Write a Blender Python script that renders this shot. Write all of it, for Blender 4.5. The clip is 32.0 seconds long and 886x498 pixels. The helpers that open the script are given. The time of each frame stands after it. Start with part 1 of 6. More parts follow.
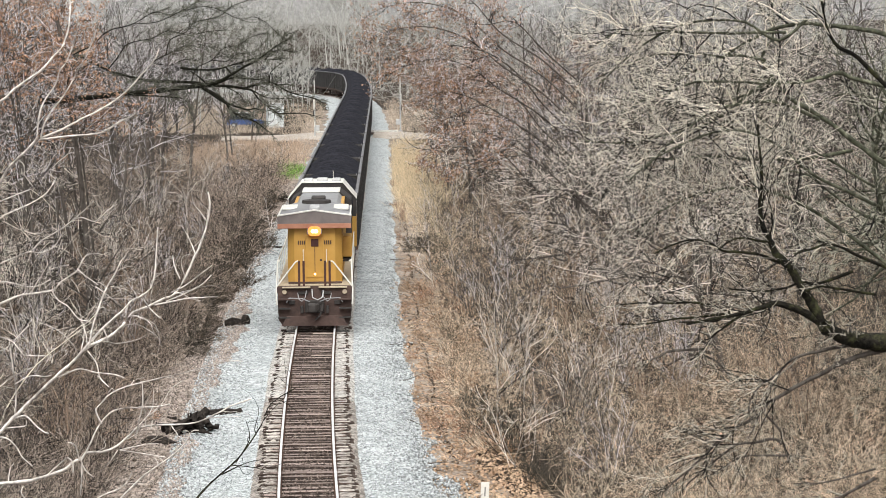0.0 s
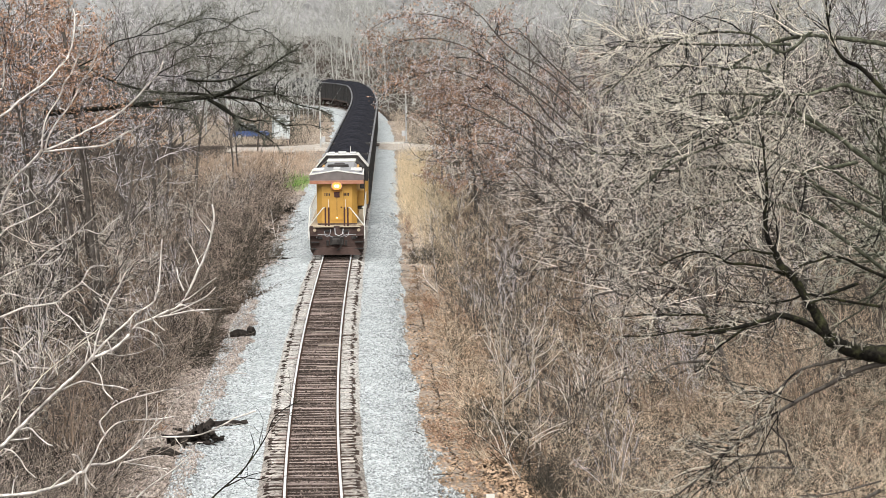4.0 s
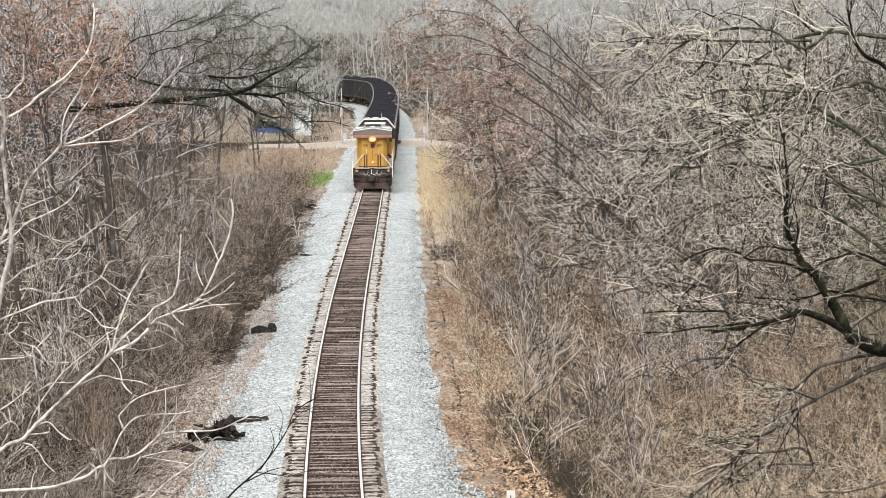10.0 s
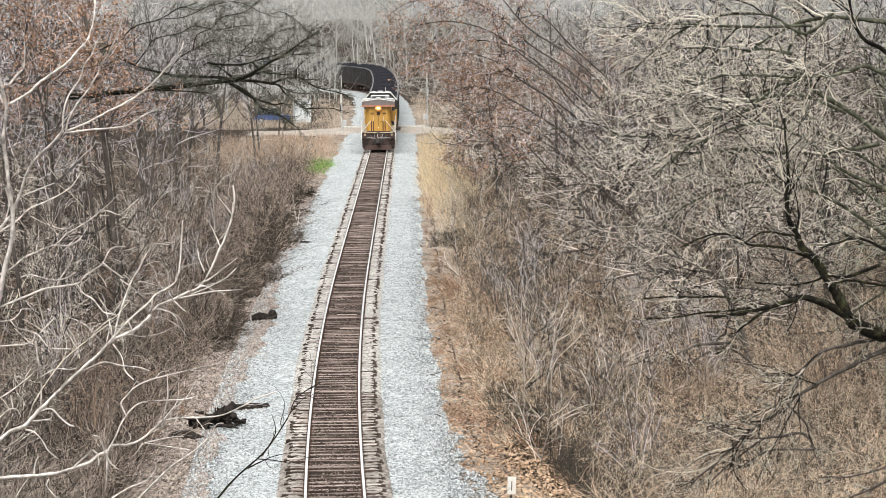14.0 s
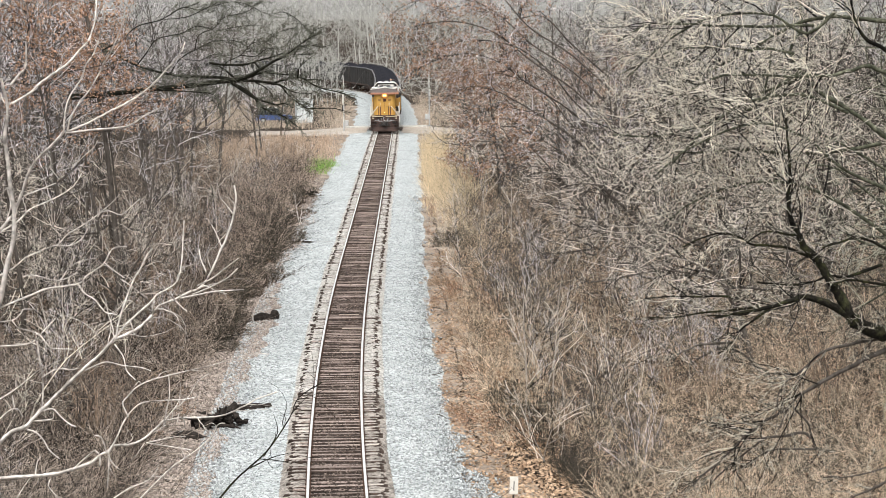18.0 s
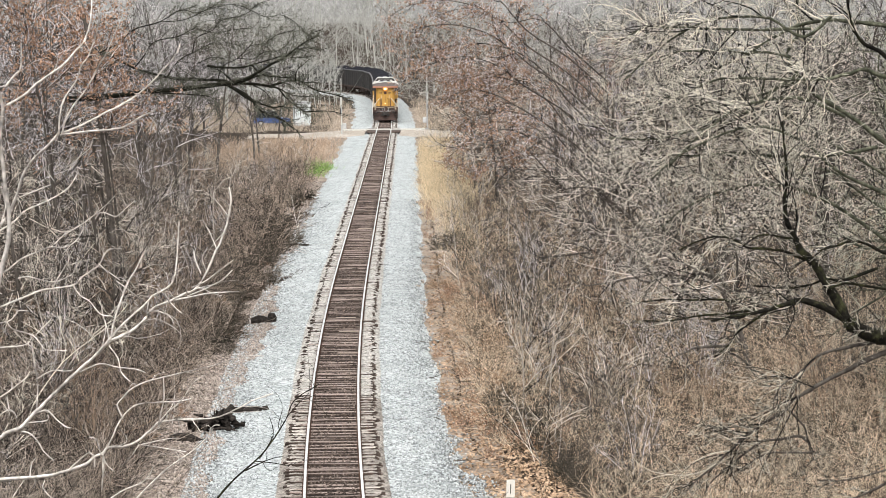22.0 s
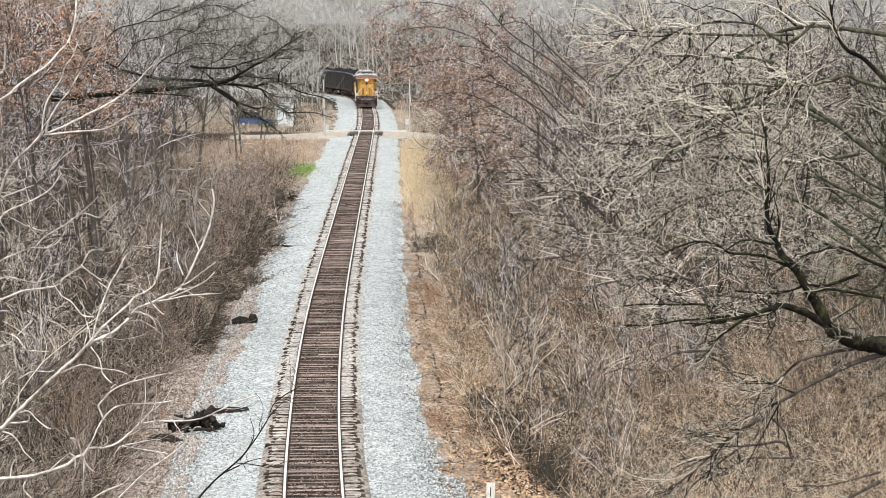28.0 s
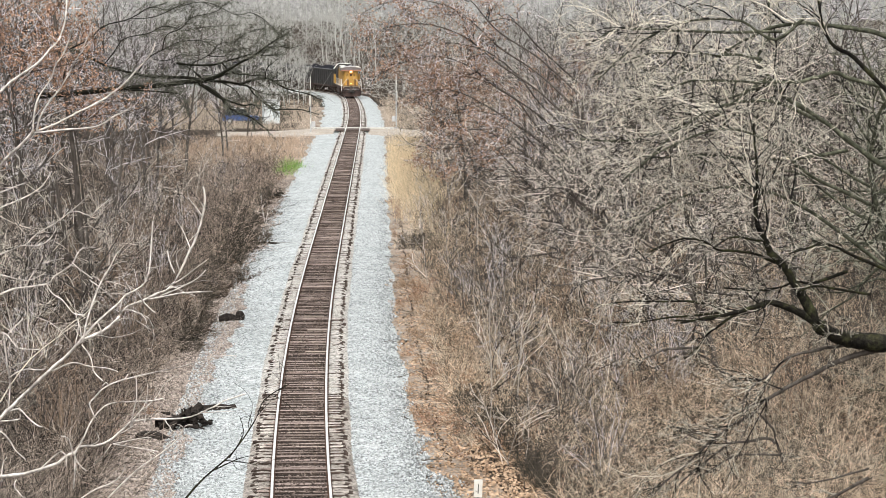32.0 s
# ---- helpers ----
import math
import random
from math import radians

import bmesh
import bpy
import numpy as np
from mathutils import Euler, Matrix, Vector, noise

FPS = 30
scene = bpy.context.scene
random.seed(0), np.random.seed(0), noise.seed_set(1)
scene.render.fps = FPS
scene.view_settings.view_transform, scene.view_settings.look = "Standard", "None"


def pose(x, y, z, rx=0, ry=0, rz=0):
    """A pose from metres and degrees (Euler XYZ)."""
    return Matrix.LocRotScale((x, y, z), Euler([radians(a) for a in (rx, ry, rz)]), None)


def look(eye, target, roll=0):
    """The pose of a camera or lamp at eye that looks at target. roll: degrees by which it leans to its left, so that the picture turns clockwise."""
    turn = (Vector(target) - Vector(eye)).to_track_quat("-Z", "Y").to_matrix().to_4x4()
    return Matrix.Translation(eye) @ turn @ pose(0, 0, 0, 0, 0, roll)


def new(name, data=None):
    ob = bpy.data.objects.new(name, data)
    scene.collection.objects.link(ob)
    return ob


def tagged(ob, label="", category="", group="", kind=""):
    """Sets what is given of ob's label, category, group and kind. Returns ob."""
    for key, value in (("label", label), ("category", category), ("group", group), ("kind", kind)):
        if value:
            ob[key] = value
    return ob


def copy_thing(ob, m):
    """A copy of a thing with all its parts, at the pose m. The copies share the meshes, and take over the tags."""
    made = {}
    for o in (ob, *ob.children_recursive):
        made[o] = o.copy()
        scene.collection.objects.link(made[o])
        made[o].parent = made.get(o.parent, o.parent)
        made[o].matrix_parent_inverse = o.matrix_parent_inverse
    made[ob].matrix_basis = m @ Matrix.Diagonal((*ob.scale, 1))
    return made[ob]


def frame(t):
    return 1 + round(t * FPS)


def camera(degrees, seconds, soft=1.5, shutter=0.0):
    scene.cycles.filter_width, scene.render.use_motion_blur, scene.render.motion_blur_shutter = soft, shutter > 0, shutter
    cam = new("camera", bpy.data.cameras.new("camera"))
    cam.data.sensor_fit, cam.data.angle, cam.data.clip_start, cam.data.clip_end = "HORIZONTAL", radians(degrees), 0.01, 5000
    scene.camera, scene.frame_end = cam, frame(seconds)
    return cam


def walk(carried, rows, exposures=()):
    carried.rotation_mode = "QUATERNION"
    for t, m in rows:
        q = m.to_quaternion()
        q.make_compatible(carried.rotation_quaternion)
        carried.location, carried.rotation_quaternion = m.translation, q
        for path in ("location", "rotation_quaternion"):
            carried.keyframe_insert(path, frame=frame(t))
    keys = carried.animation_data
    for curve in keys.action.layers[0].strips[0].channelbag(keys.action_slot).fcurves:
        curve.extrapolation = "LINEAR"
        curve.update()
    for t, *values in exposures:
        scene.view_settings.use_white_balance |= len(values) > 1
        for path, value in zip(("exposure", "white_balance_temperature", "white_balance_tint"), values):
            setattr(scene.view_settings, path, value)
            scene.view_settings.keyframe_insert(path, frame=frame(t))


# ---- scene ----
cam = camera(20.206, 32.0, soft=0.65)

# The camera stands on an overpass, 12.1 m over the rails: seconds, sway, height, tilt, turn, lean.
PATH = [
    (0, -0.000, 12.106, 84.699, 0.117, -0.421),
    (0.5, 0.007, 12.102, 84.851, 0.174, -0.353),
    (1, -0.005, 12.106, 84.955, 0.194, -0.355),
    (1.5, -0.008, 12.108, 84.993, 0.225, -0.303),
    (2, -0.009, 12.111, 85.020, 0.215, -0.309),
    (2.5, 0.002, 12.108, 85.041, 0.176, -0.308),
    (3, 0.001, 12.110, 85.022, 0.178, -0.313),
    (3.5, 0.010, 12.111, 84.992, 0.194, -0.392),
    (5.5, 0.006, 12.112, 84.896, 0.425, -0.335),
    (6, -0.001, 12.116, 84.886, 0.488, -0.372),
    (6.5, -0.007, 12.113, 84.907, 0.522, -0.365),
    (7, -0.001, 12.106, 84.932, 0.527, -0.341),
    (7.5, 0.013, 12.105, 84.933, 0.539, -0.377),
    (8, 0.018, 12.102, 84.933, 0.577, -0.398),
    (8.5, 0.010, 12.107, 84.912, 0.617, -0.401),
    (9, 0.002, 12.108, 84.912, 0.688, -0.386),
    (9.5, 0.011, 12.106, 84.908, 0.729, -0.346),
    (10, 0.024, 12.100, 84.897, 0.742, -0.376),
    (10.5, 0.018, 12.100, 84.889, 0.717, -0.437),
    (11, 0.004, 12.101, 84.857, 0.661, -0.433),
    (11.5, 0.001, 12.112, 84.802, 0.664, -0.513),
    (12, 0.009, 12.110, 84.730, 0.703, -0.520),
    (12.5, 0.025, 12.100, 84.676, 0.740, -0.520),
    (13, 0.013, 12.101, 84.645, 0.749, -0.558),
    (13.5, 0.013, 12.095, 84.612, 0.751, -0.561),
    (14, 0.015, 12.094, 84.589, 0.747, -0.522),
    (14.5, 0.024, 12.092, 84.568, 0.736, -0.519),
    (16.5, 0.030, 12.093, 84.441, 0.740, -0.603),
    (17, 0.033, 12.094, 84.484, 0.746, -0.646),
    (17.5, 0.036, 12.097, 84.537, 0.769, -0.620),
    (18, 0.019, 12.093, 84.589, 0.797, -0.573),
    (18.5, 0.025, 12.094, 84.645, 0.840, -0.638),
    (19, 0.033, 12.093, 84.675, 0.865, -0.625),
    (19.5, 0.033, 12.087, 84.688, 0.865, -0.623),
    (20, 0.023, 12.090, 84.678, 0.831, -0.602),
    (20.5, 0.027, 12.094, 84.658, 0.808, -0.608),
    (21, 0.027, 12.094, 84.638, 0.788, -0.611),
    (21.5, 0.038, 12.086, 84.656, 0.769, -0.555),
    (22, 0.035, 12.087, 84.663, 0.744, -0.474),
    (22.5, 0.026, 12.093, 84.654, 0.706, -0.485),
    (23, 0.027, 12.094, 84.655, 0.687, -0.431),
    (23.5, 0.033, 12.091, 84.638, 0.665, -0.401),
    (24, 0.031, 12.094, 84.647, 0.629, -0.295),
    (24.5, 0.028, 12.092, 84.666, 0.614, -0.213),
    (25, 0.027, 12.095, 84.676, 0.581, -0.183),
    (25.5, 0.036, 12.088, 84.694, 0.529, -0.177),
    (27.5, 0.031, 12.090, 84.701, 0.357, -0.014),
    (28, 0.028, 12.095, 84.712, 0.316, 0.016),
    (28.5, 0.024, 12.101, 84.720, 0.281, 0.018),
    (29, 0.022, 12.100, 84.725, 0.248, 0.017),
    (29.5, 0.024, 12.095, 84.701, 0.210, -0.020),
    (30, 0.021, 12.092, 84.664, 0.186, 0.010),
    (30.5, 0.017, 12.101, 84.635, 0.118, -0.002),
    (31, 0.015, 12.101, 84.627, 0.070, 0.027),
    (31.5, 0.009, 12.102, 84.622, 0.036, 0.011),
    (32, 0.000, 12.100, 84.638, -0.000, -0.000),
]
walk(cam, [(t, pose(x, 0, z, tilt, 0, turn) @ pose(0, 0, 0, 0, 0, lean)) for t, x, z, tilt, turn, lean in PATH],
     exposures=((0, 0.5), (32, 0.5)))

# ---- overcast daylight ----
world = bpy.data.worlds.new("overcast_sky")
scene.world = world
world.use_nodes = True
wn, wl = world.node_tree.nodes, world.node_tree.links
sky = wn.new("ShaderNodeTexSky")
sky.sky_type, sky.sun_disc = "NISHITA", False
sky.sun_elevation, sky.sun_rotation = radians(58), radians(185)
sky.dust_density = 4.0
veil = wn.new("ShaderNodeHueSaturation")
veil.inputs["Saturation"].default_value = 0.18
wl.new(sky.outputs[0], veil.inputs["Color"])
wl.new(veil.outputs[0], wn["Background"].inputs["Color"])
wn["Background"].inputs["Strength"].default_value = 0.08
sun_data = bpy.data.lights.new("sun", "SUN")
sun_data.energy, sun_data.angle, sun_data.color = 3.0, radians(52), (0.985, 0.98, 0.945)
sun = new("sun", sun_data)
sun.matrix_world = look((-6, -28, 110), (0, 40, 0))

# ---- materials ----


def material(name, colors, rough=0.8, metal=0.0, scale=6.0, bump=0.0, bump_scale=40.0, vary=0.0, island=False,
             emit=None, stretch=(1, 1, 1), fine=0.0, spec=0.12, split=0.0):
    """Node material: a noise ramp between the colors, a finer grain, bump and a spread of value from piece to piece."""
    m = bpy.data.materials.new(name)
    m.use_nodes = True
    n, l = m.node_tree.nodes, m.node_tree.links
    b = n["Principled BSDF"]
    b.inputs["Roughness"].default_value, b.inputs["Metallic"].default_value = rough, metal
    b.inputs["Specular IOR Level"].default_value = spec
    co = n.new("ShaderNodeTexCoord")
    mp = n.new("ShaderNodeMapping")
    mp.inputs["Scale"].default_value = stretch
    l.new(co.outputs["Object"], mp.inputs["Vector"])
    tex = n.new("ShaderNodeTexNoise")
    tex.inputs["Scale"].default_value, tex.inputs["Detail"].default_value = scale, 6.0
    tex.inputs["Roughness"].default_value = 0.65
    l.new(mp.outputs[0], tex.inputs["Vector"])
    ramp = n.new("ShaderNodeValToRGB")
    stops = ramp.color_ramp.elements
    while len(stops) < len(colors):
        stops.new(0.5)
    for i, c in enumerate(colors):
        stops[i].position = 0.3 + 0.4 * i / max(1, len(colors) - 1)
        stops[i].color = (*c, 1)
    l.new(tex.outputs["Fac"], ramp.inputs["Fac"])
    last = ramp.outputs["Color"]
    if fine:
        g = n.new("ShaderNodeTexNoise")
        g.inputs["Scale"].default_value, g.inputs["Detail"].default_value = fine, 3.0
        l.new(mp.outputs[0], g.inputs["Vector"])
        gm = n.new("ShaderNodeMapRange")
        gm.inputs["From Min"].default_value, gm.inputs["From Max"].default_value = 0.3, 0.7
        gm.inputs["To Min"].default_value, gm.inputs["To Max"].default_value = 0.6, 1.4
        l.new(g.outputs["Fac"], gm.inputs["Value"])
        mul = n.new("ShaderNodeVectorMath")
        mul.operation = "SCALE"
        l.new(last, mul.inputs[0])
        l.new(gm.outputs[0], mul.inputs["Scale"])
        last = mul.outputs[0]
    if vary:
        if island:
            src = n.new("ShaderNodeNewGeometry").outputs["Random Per Island"]
        else:
            src = n.new("ShaderNodeObjectInfo").outputs["Random"]
        vm = n.new("ShaderNodeMapRange")
        lo, hi, skew = (*vary, 1.0)[:3] if isinstance(vary, tuple) else (1 - vary, 1 + vary, 1.0)
        if skew != 1:
            pw = n.new("ShaderNodeMath")
            pw.operation = "POWER"
            pw.inputs[1].default_value = skew
            l.new(src, pw.inputs[0])
            src = pw.outputs[0]
        vm.inputs["To Min"].default_value, vm.inputs["To Max"].default_value = lo, hi
        if split:
            vm.inputs["From Min"].default_value, vm.inputs["From Max"].default_value = 0.5 - split, 0.5 + split
        l.new(src, vm.inputs["Value"])
        mul = n.new("ShaderNodeVectorMath")
        mul.operation = "SCALE"
        l.new(last, mul.inputs[0])
        l.new(vm.outputs[0], mul.inputs["Scale"])
        last = mul.outputs[0]
    l.new(last, b.inputs["Base Color"])
    if bump:
        t2 = n.new("ShaderNodeTexNoise")
        t2.inputs["Scale"].default_value, t2.inputs["Detail"].default_value = bump_scale, 4.0
        l.new(mp.outputs[0], t2.inputs["Vector"])
        bp = n.new("ShaderNodeBump")
        bp.inputs["Strength"].default_value, bp.inputs["Distance"].default_value = bump, 0.02
        l.new(t2.outputs["Fac"], bp.inputs["Height"])
        l.new(bp.outputs[0], b.inputs["Normal"])
    if emit:
        b.inputs["Emission Color"].default_value, b.inputs["Emission Strength"].default_value = (*emit[:3], 1), emit[3]
    return m


def stone_material(name, colors, cell):
    """Loose crushed stone: each cell its own grey, with dark gaps between the stones."""
    m = material(name, colors, 0.9, scale=0.5, vary=0)
    n, l = m.node_tree.nodes, m.node_tree.links
    b = n["Principled BSDF"]
    co = n["Texture Coordinate"]
    cells = n.new("ShaderNodeTexVoronoi")
    cells.inputs["Scale"].default_value = cell
    l.new(co.outputs["Object"], cells.inputs["Vector"])
    sep = n.new("ShaderNodeSeparateColor")
    l.new(cells.outputs["Color"], sep.inputs[0])
    mr = n.new("ShaderNodeMapRange")
    mr.inputs["To Min"].default_value, mr.inputs["To Max"].default_value = 0.45, 1.4
    l.new(sep.outputs[0], mr.inputs["Value"])
    mul = n.new("ShaderNodeVectorMath")
    mul.operation = "SCALE"
    l.new(n["Color Ramp"].outputs[0], mul.inputs[0])
    l.new(mr.outputs[0], mul.inputs["Scale"])
    l.new(mul.outputs[0], b.inputs["Base Color"])
    bp = n.new("ShaderNodeBump")
    bp.inputs["Strength"].default_value, bp.inputs["Distance"].default_value = 0.8, 0.03
    bp.invert = True
    l.new(cells.outputs["Distance"], bp.inputs["Height"])
    l.new(bp.outputs[0], b.inputs["Normal"])
    return m


M_GROUND = material("leaf_litter_soil", [(0.022, 0.017, 0.013), (0.05, 0.038, 0.029), (0.105, 0.08, 0.061)], 0.95, scale=0.35,
                    bump=0.8, bump_scale=9, fine=7)
M_BALLAST = stone_material("crushed_grey_stone", [(0.38, 0.41, 0.415), (0.52, 0.545, 0.55)], 12)
M_BALLAST_OLD = stone_material("dusty_tan_stone", [(0.38, 0.355, 0.325), (0.54, 0.52, 0.49)], 14)
M_BALLAST_DIRTY = stone_material("oily_brown_stone", [(0.02, 0.015, 0.013), (0.06, 0.045, 0.038)], 16)
M_BALLAST_BROWN = stone_material("dusty_brown_stone", [(0.2, 0.175, 0.155), (0.46, 0.42, 0.38)], 14)
M_VERGE = material("stony_tan_earth", [(0.15, 0.118, 0.09), (0.3, 0.245, 0.2), (0.4, 0.35, 0.3)], 0.95, scale=0.6, fine=9, bump=0.7, bump_scale=14)
M_STONE = material("loose_grey_stone", [(0.34, 0.36, 0.365), (0.55, 0.57, 0.575)], 0.9, scale=2, vary=(0.35, 1.3), island=True)
M_STONE_TAN = material("tan_dusty_stone", [(0.27, 0.218, 0.187), (0.46, 0.395, 0.35)], 0.95, scale=2, vary=(0.35, 1.35), island=True)
M_STONE_CRIB = material("oily_brown_stone_lump", [(0.09, 0.07, 0.06), (0.24, 0.19, 0.165)], 0.9, scale=2, vary=(0.3, 1.7, 1.6), island=True)
M_FIELD = material("pale_dead_grass", [(0.52, 0.42, 0.33), (0.7, 0.59, 0.48)], 0.9, scale=0.3, vary=(0.5, 1.3), island=True)
M_ROAD = material("pale_gravel_road", [(0.34, 0.295, 0.25), (0.48, 0.43, 0.38)], 0.95, scale=0.6, fine=9, bump=0.4)
M_TIE = material("weathered_tie_wood", [(0.15, 0.113, 0.1), (0.31, 0.242, 0.215), (0.46, 0.39, 0.355)], 0.9, scale=3,
                 vary=(0.65, 1.3), bump=0.5, stretch=(2.2, 6, 6), fine=9)
M_TIE_FAR = material("weathered_far_tie_wood", [(0.15, 0.113, 0.1), (0.31, 0.242, 0.215), (0.46, 0.39, 0.355)], 0.9, scale=3, vary=(0.4, 1.3), island=True, fine=12)
# Creosote black of the sides; on the end tops it paints shade.
M_TIE_SIDE = material("creosote_and_shade_tie_side", [(0.022, 0.016, 0.014), (0.11, 0.082, 0.068)], 0.9, scale=4, fine=12)
M_TIE_DUSTY = material("dusty_pale_tie_end", [(0.3, 0.26, 0.23), (0.62, 0.575, 0.53)], 0.95, scale=4, vary=(0.55, 1.3), bump=0.5, fine=14)
M_DECK = material("dark_deck_timber", [(0.05, 0.038, 0.033), (0.15, 0.115, 0.1)], 0.9, scale=2, fine=9)
M_TIE_PALE = material("split_pale_tie", [(0.35, 0.27, 0.22), (0.5, 0.42, 0.36)], 0.9, scale=4, stretch=(1, 6, 6))
M_RAIL_TOP = material("worn_rail_head", [(0.76, 0.76, 0.75), (0.86, 0.86, 0.85)], 0.4, 0.2, scale=2, spec=0.5)
M_RAIL = material("rusty_rail_side", [(0.07, 0.04, 0.03), (0.16, 0.09, 0.06)], 0.8, 0.2, scale=5)
# The dark share of these twig spreads stands in for shaded twigs.
M_TWIG = material("pale_twig_bark", [(0.52, 0.455, 0.4), (0.72, 0.655, 0.585)], 0.85, scale=2, vary=(0.02, 1.5, 1.15), split=0.22, island=True)
M_TWIG_GREY = material("grey_twig_bark", [(0.46, 0.425, 0.43), (0.7, 0.655, 0.67)], 0.85, scale=2, vary=(0.02, 1.65, 1.15), split=0.27, island=True)
M_TWIG_MOSS = material("lichened_twig_bark", [(0.52, 0.475, 0.4), (0.76, 0.705, 0.61)], 0.85, scale=2, vary=(0.02, 1.35, 0.7), split=0.17, island=True)
# Darker copy of the lichened twigs, with the back trees' shade in it.
M_TWIG_MOSS_DIM = material("shade_toned_lichened_twig", [(0.33, 0.32, 0.26), (0.54, 0.52, 0.43)], 0.85, scale=2, vary=(0.03, 1.35, 1.2), split=0.2, island=True)
M_TWIG_DARK = material("dark_greenish_twig", [(0.075, 0.077, 0.06), (0.2, 0.2, 0.16)], 0.9, scale=2, vary=(0.4, 1.5), island=True)
M_BARK_LICHEN = material("lichened_grey_bark", [(0.025, 0.026, 0.018), (0.07, 0.072, 0.05), (0.2, 0.198, 0.145)], 0.9, scale=7, bump=0.9, bump_scale=18, fine=20)
M_BARK = material("grey_brown_bark", [(0.045, 0.038, 0.033), (0.17, 0.147, 0.128)], 0.9, scale=4, vary=0.25, bump=0.8,
                  bump_scale=14, stretch=(3, 3, 0.6))
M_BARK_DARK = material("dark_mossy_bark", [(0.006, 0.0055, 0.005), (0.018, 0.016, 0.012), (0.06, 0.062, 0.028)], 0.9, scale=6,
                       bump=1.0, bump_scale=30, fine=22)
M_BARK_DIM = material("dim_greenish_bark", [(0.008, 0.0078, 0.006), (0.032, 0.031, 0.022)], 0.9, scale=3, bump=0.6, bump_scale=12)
M_TWIG_DIM = material("dark_and_pale_twig", [(0.46, 0.42, 0.35), (0.7, 0.645, 0.55)], 0.85, scale=2, vary=(0.02, 1.35, 1.2), split=0.17, island=True)
M_BARK_PALE = material("pale_smooth_bark", [(0.12, 0.1, 0.087), (0.68, 0.62, 0.57), (0.9, 0.86, 0.82)], 0.8, scale=4, fine=25, bump=0.3)
M_BRUSH_TWIG = material("reddish_brown_twig", [(0.26, 0.18, 0.13), (0.46, 0.34, 0.25)], 0.85, scale=2, vary=(0.25, 1.3), island=True)
M_BRUSH = material("dry_brush_stem", [(0.31, 0.266, 0.212), (0.6, 0.465, 0.345), (0.42, 0.36, 0.285), (0.68, 0.565, 0.435)], 0.9, scale=0.3, vary=(0.08, 1.75, 1.12), split=0.28, island=True)
M_BRUSH_DARK = material("dark_thicket_stem", [(0.18, 0.147, 0.124), (0.36, 0.304, 0.257), (0.25, 0.197, 0.16), (0.45, 0.386, 0.324)], 0.9, scale=0.22, vary=(0.02, 1.9, 1.3), split=0.35, island=True)
M_BRUSH_EDGE = material("dark_brown_edge_stem", [(0.085, 0.064, 0.054), (0.18, 0.14, 0.12), (0.12, 0.09, 0.075)], 0.9, scale=0.25, vary=(0.04, 2.0, 1.7), island=True)
M_SHRUB_DARK = material("dark_olive_shrub_twig", [(0.055, 0.048, 0.038), (0.13, 0.112, 0.088)], 0.9, scale=1, vary=(0.3, 1.9, 1.4), island=True)
M_BRUSH_TAN = material("tan_edge_stem", [(0.18, 0.142, 0.122), (0.4, 0.32, 0.26), (0.26, 0.205, 0.174), (0.47, 0.385, 0.315)], 0.9, scale=0.2, vary=(0.03, 1.85, 1.25), split=0.24, island=True)
# Straw yellow, lightened further so the colour carries some haze.
M_STRAW = material("straw_grass", [(0.62, 0.49, 0.31), (0.8, 0.66, 0.46)], 0.9, scale=0.5, vary=0.3, island=True)
M_RUSSET_FIELD = material("faded_russet_grass", [(0.5, 0.365, 0.265), (0.64, 0.5, 0.385)], 0.9, scale=0.3, vary=(0.5, 1.4), island=True)
M_GREEN = material("fresh_green_grass", [(0.2, 0.36, 0.08), (0.34, 0.5, 0.16)], 0.8, scale=1, vary=0.45, island=True)
M_LEAF = material("russet_dead_leaves", [(0.37, 0.215, 0.14), (0.54, 0.345, 0.24)], 0.85, scale=1, vary=(0.4, 1.4), island=True)
M_DEBRIS = material("damp_brown_debris", [(0.05, 0.038, 0.03), (0.15, 0.115, 0.09)], 0.95, scale=0.8, vary=(0.4, 1.7), island=True)
M_LEAF_TAN = material("tan_fallen_leaves", [(0.34, 0.22, 0.14), (0.52, 0.38, 0.265)], 0.85, scale=0.6, vary=0.4, island=True)
# Far wood: the air's haze is mixed into this pale bark colour.
M_FAR = material("haze_toned_far_bark", [(0.47, 0.462, 0.43), (0.58, 0.57, 0.532)], 0.95, scale=0.3, vary=(0.85, 1.08), island=True)

M_YELLOW = material("weathered_yellow_paint", [(0.49, 0.268, 0.052), (0.59, 0.335, 0.08)], 0.5, scale=1.5, spec=0.5)
# Haze is put into this grey; no mist hangs before the ridge.
M_RIDGE = material("haze_toned_ridge", [(0.15, 0.147, 0.143), (0.22, 0.215, 0.21), (0.28, 0.273, 0.268)], 1.0, scale=0.15, fine=0.8, stretch=(1, 1, 0.25))
M_GREY = material("dusty_grey_roof_paint", [(0.22, 0.22, 0.23), (0.34, 0.34, 0.34)], 0.6, scale=2, spec=0.5)
# Dark grey paint, reddened to hold the headlight's orange glow.
M_VISOR = material("grey_visor_paint_with_glow", [(0.14, 0.118, 0.113), (0.21, 0.178, 0.168)], 0.6, scale=2, spec=0.5)
M_GREY_LIGHT = material("pale_grey_roof_panel", [(0.42, 0.42, 0.42), (0.58, 0.58, 0.58)], 0.55, scale=3, spec=0.5)
M_BLACK = material("grimy_black_steel", [(0.02, 0.018, 0.017), (0.05, 0.042, 0.038)], 0.7, scale=3, spec=0.5)
M_UNDER = material("brown_grimy_underframe", [(0.04, 0.024, 0.02), (0.11, 0.067, 0.055)], 0.8, scale=3, spec=0.5)
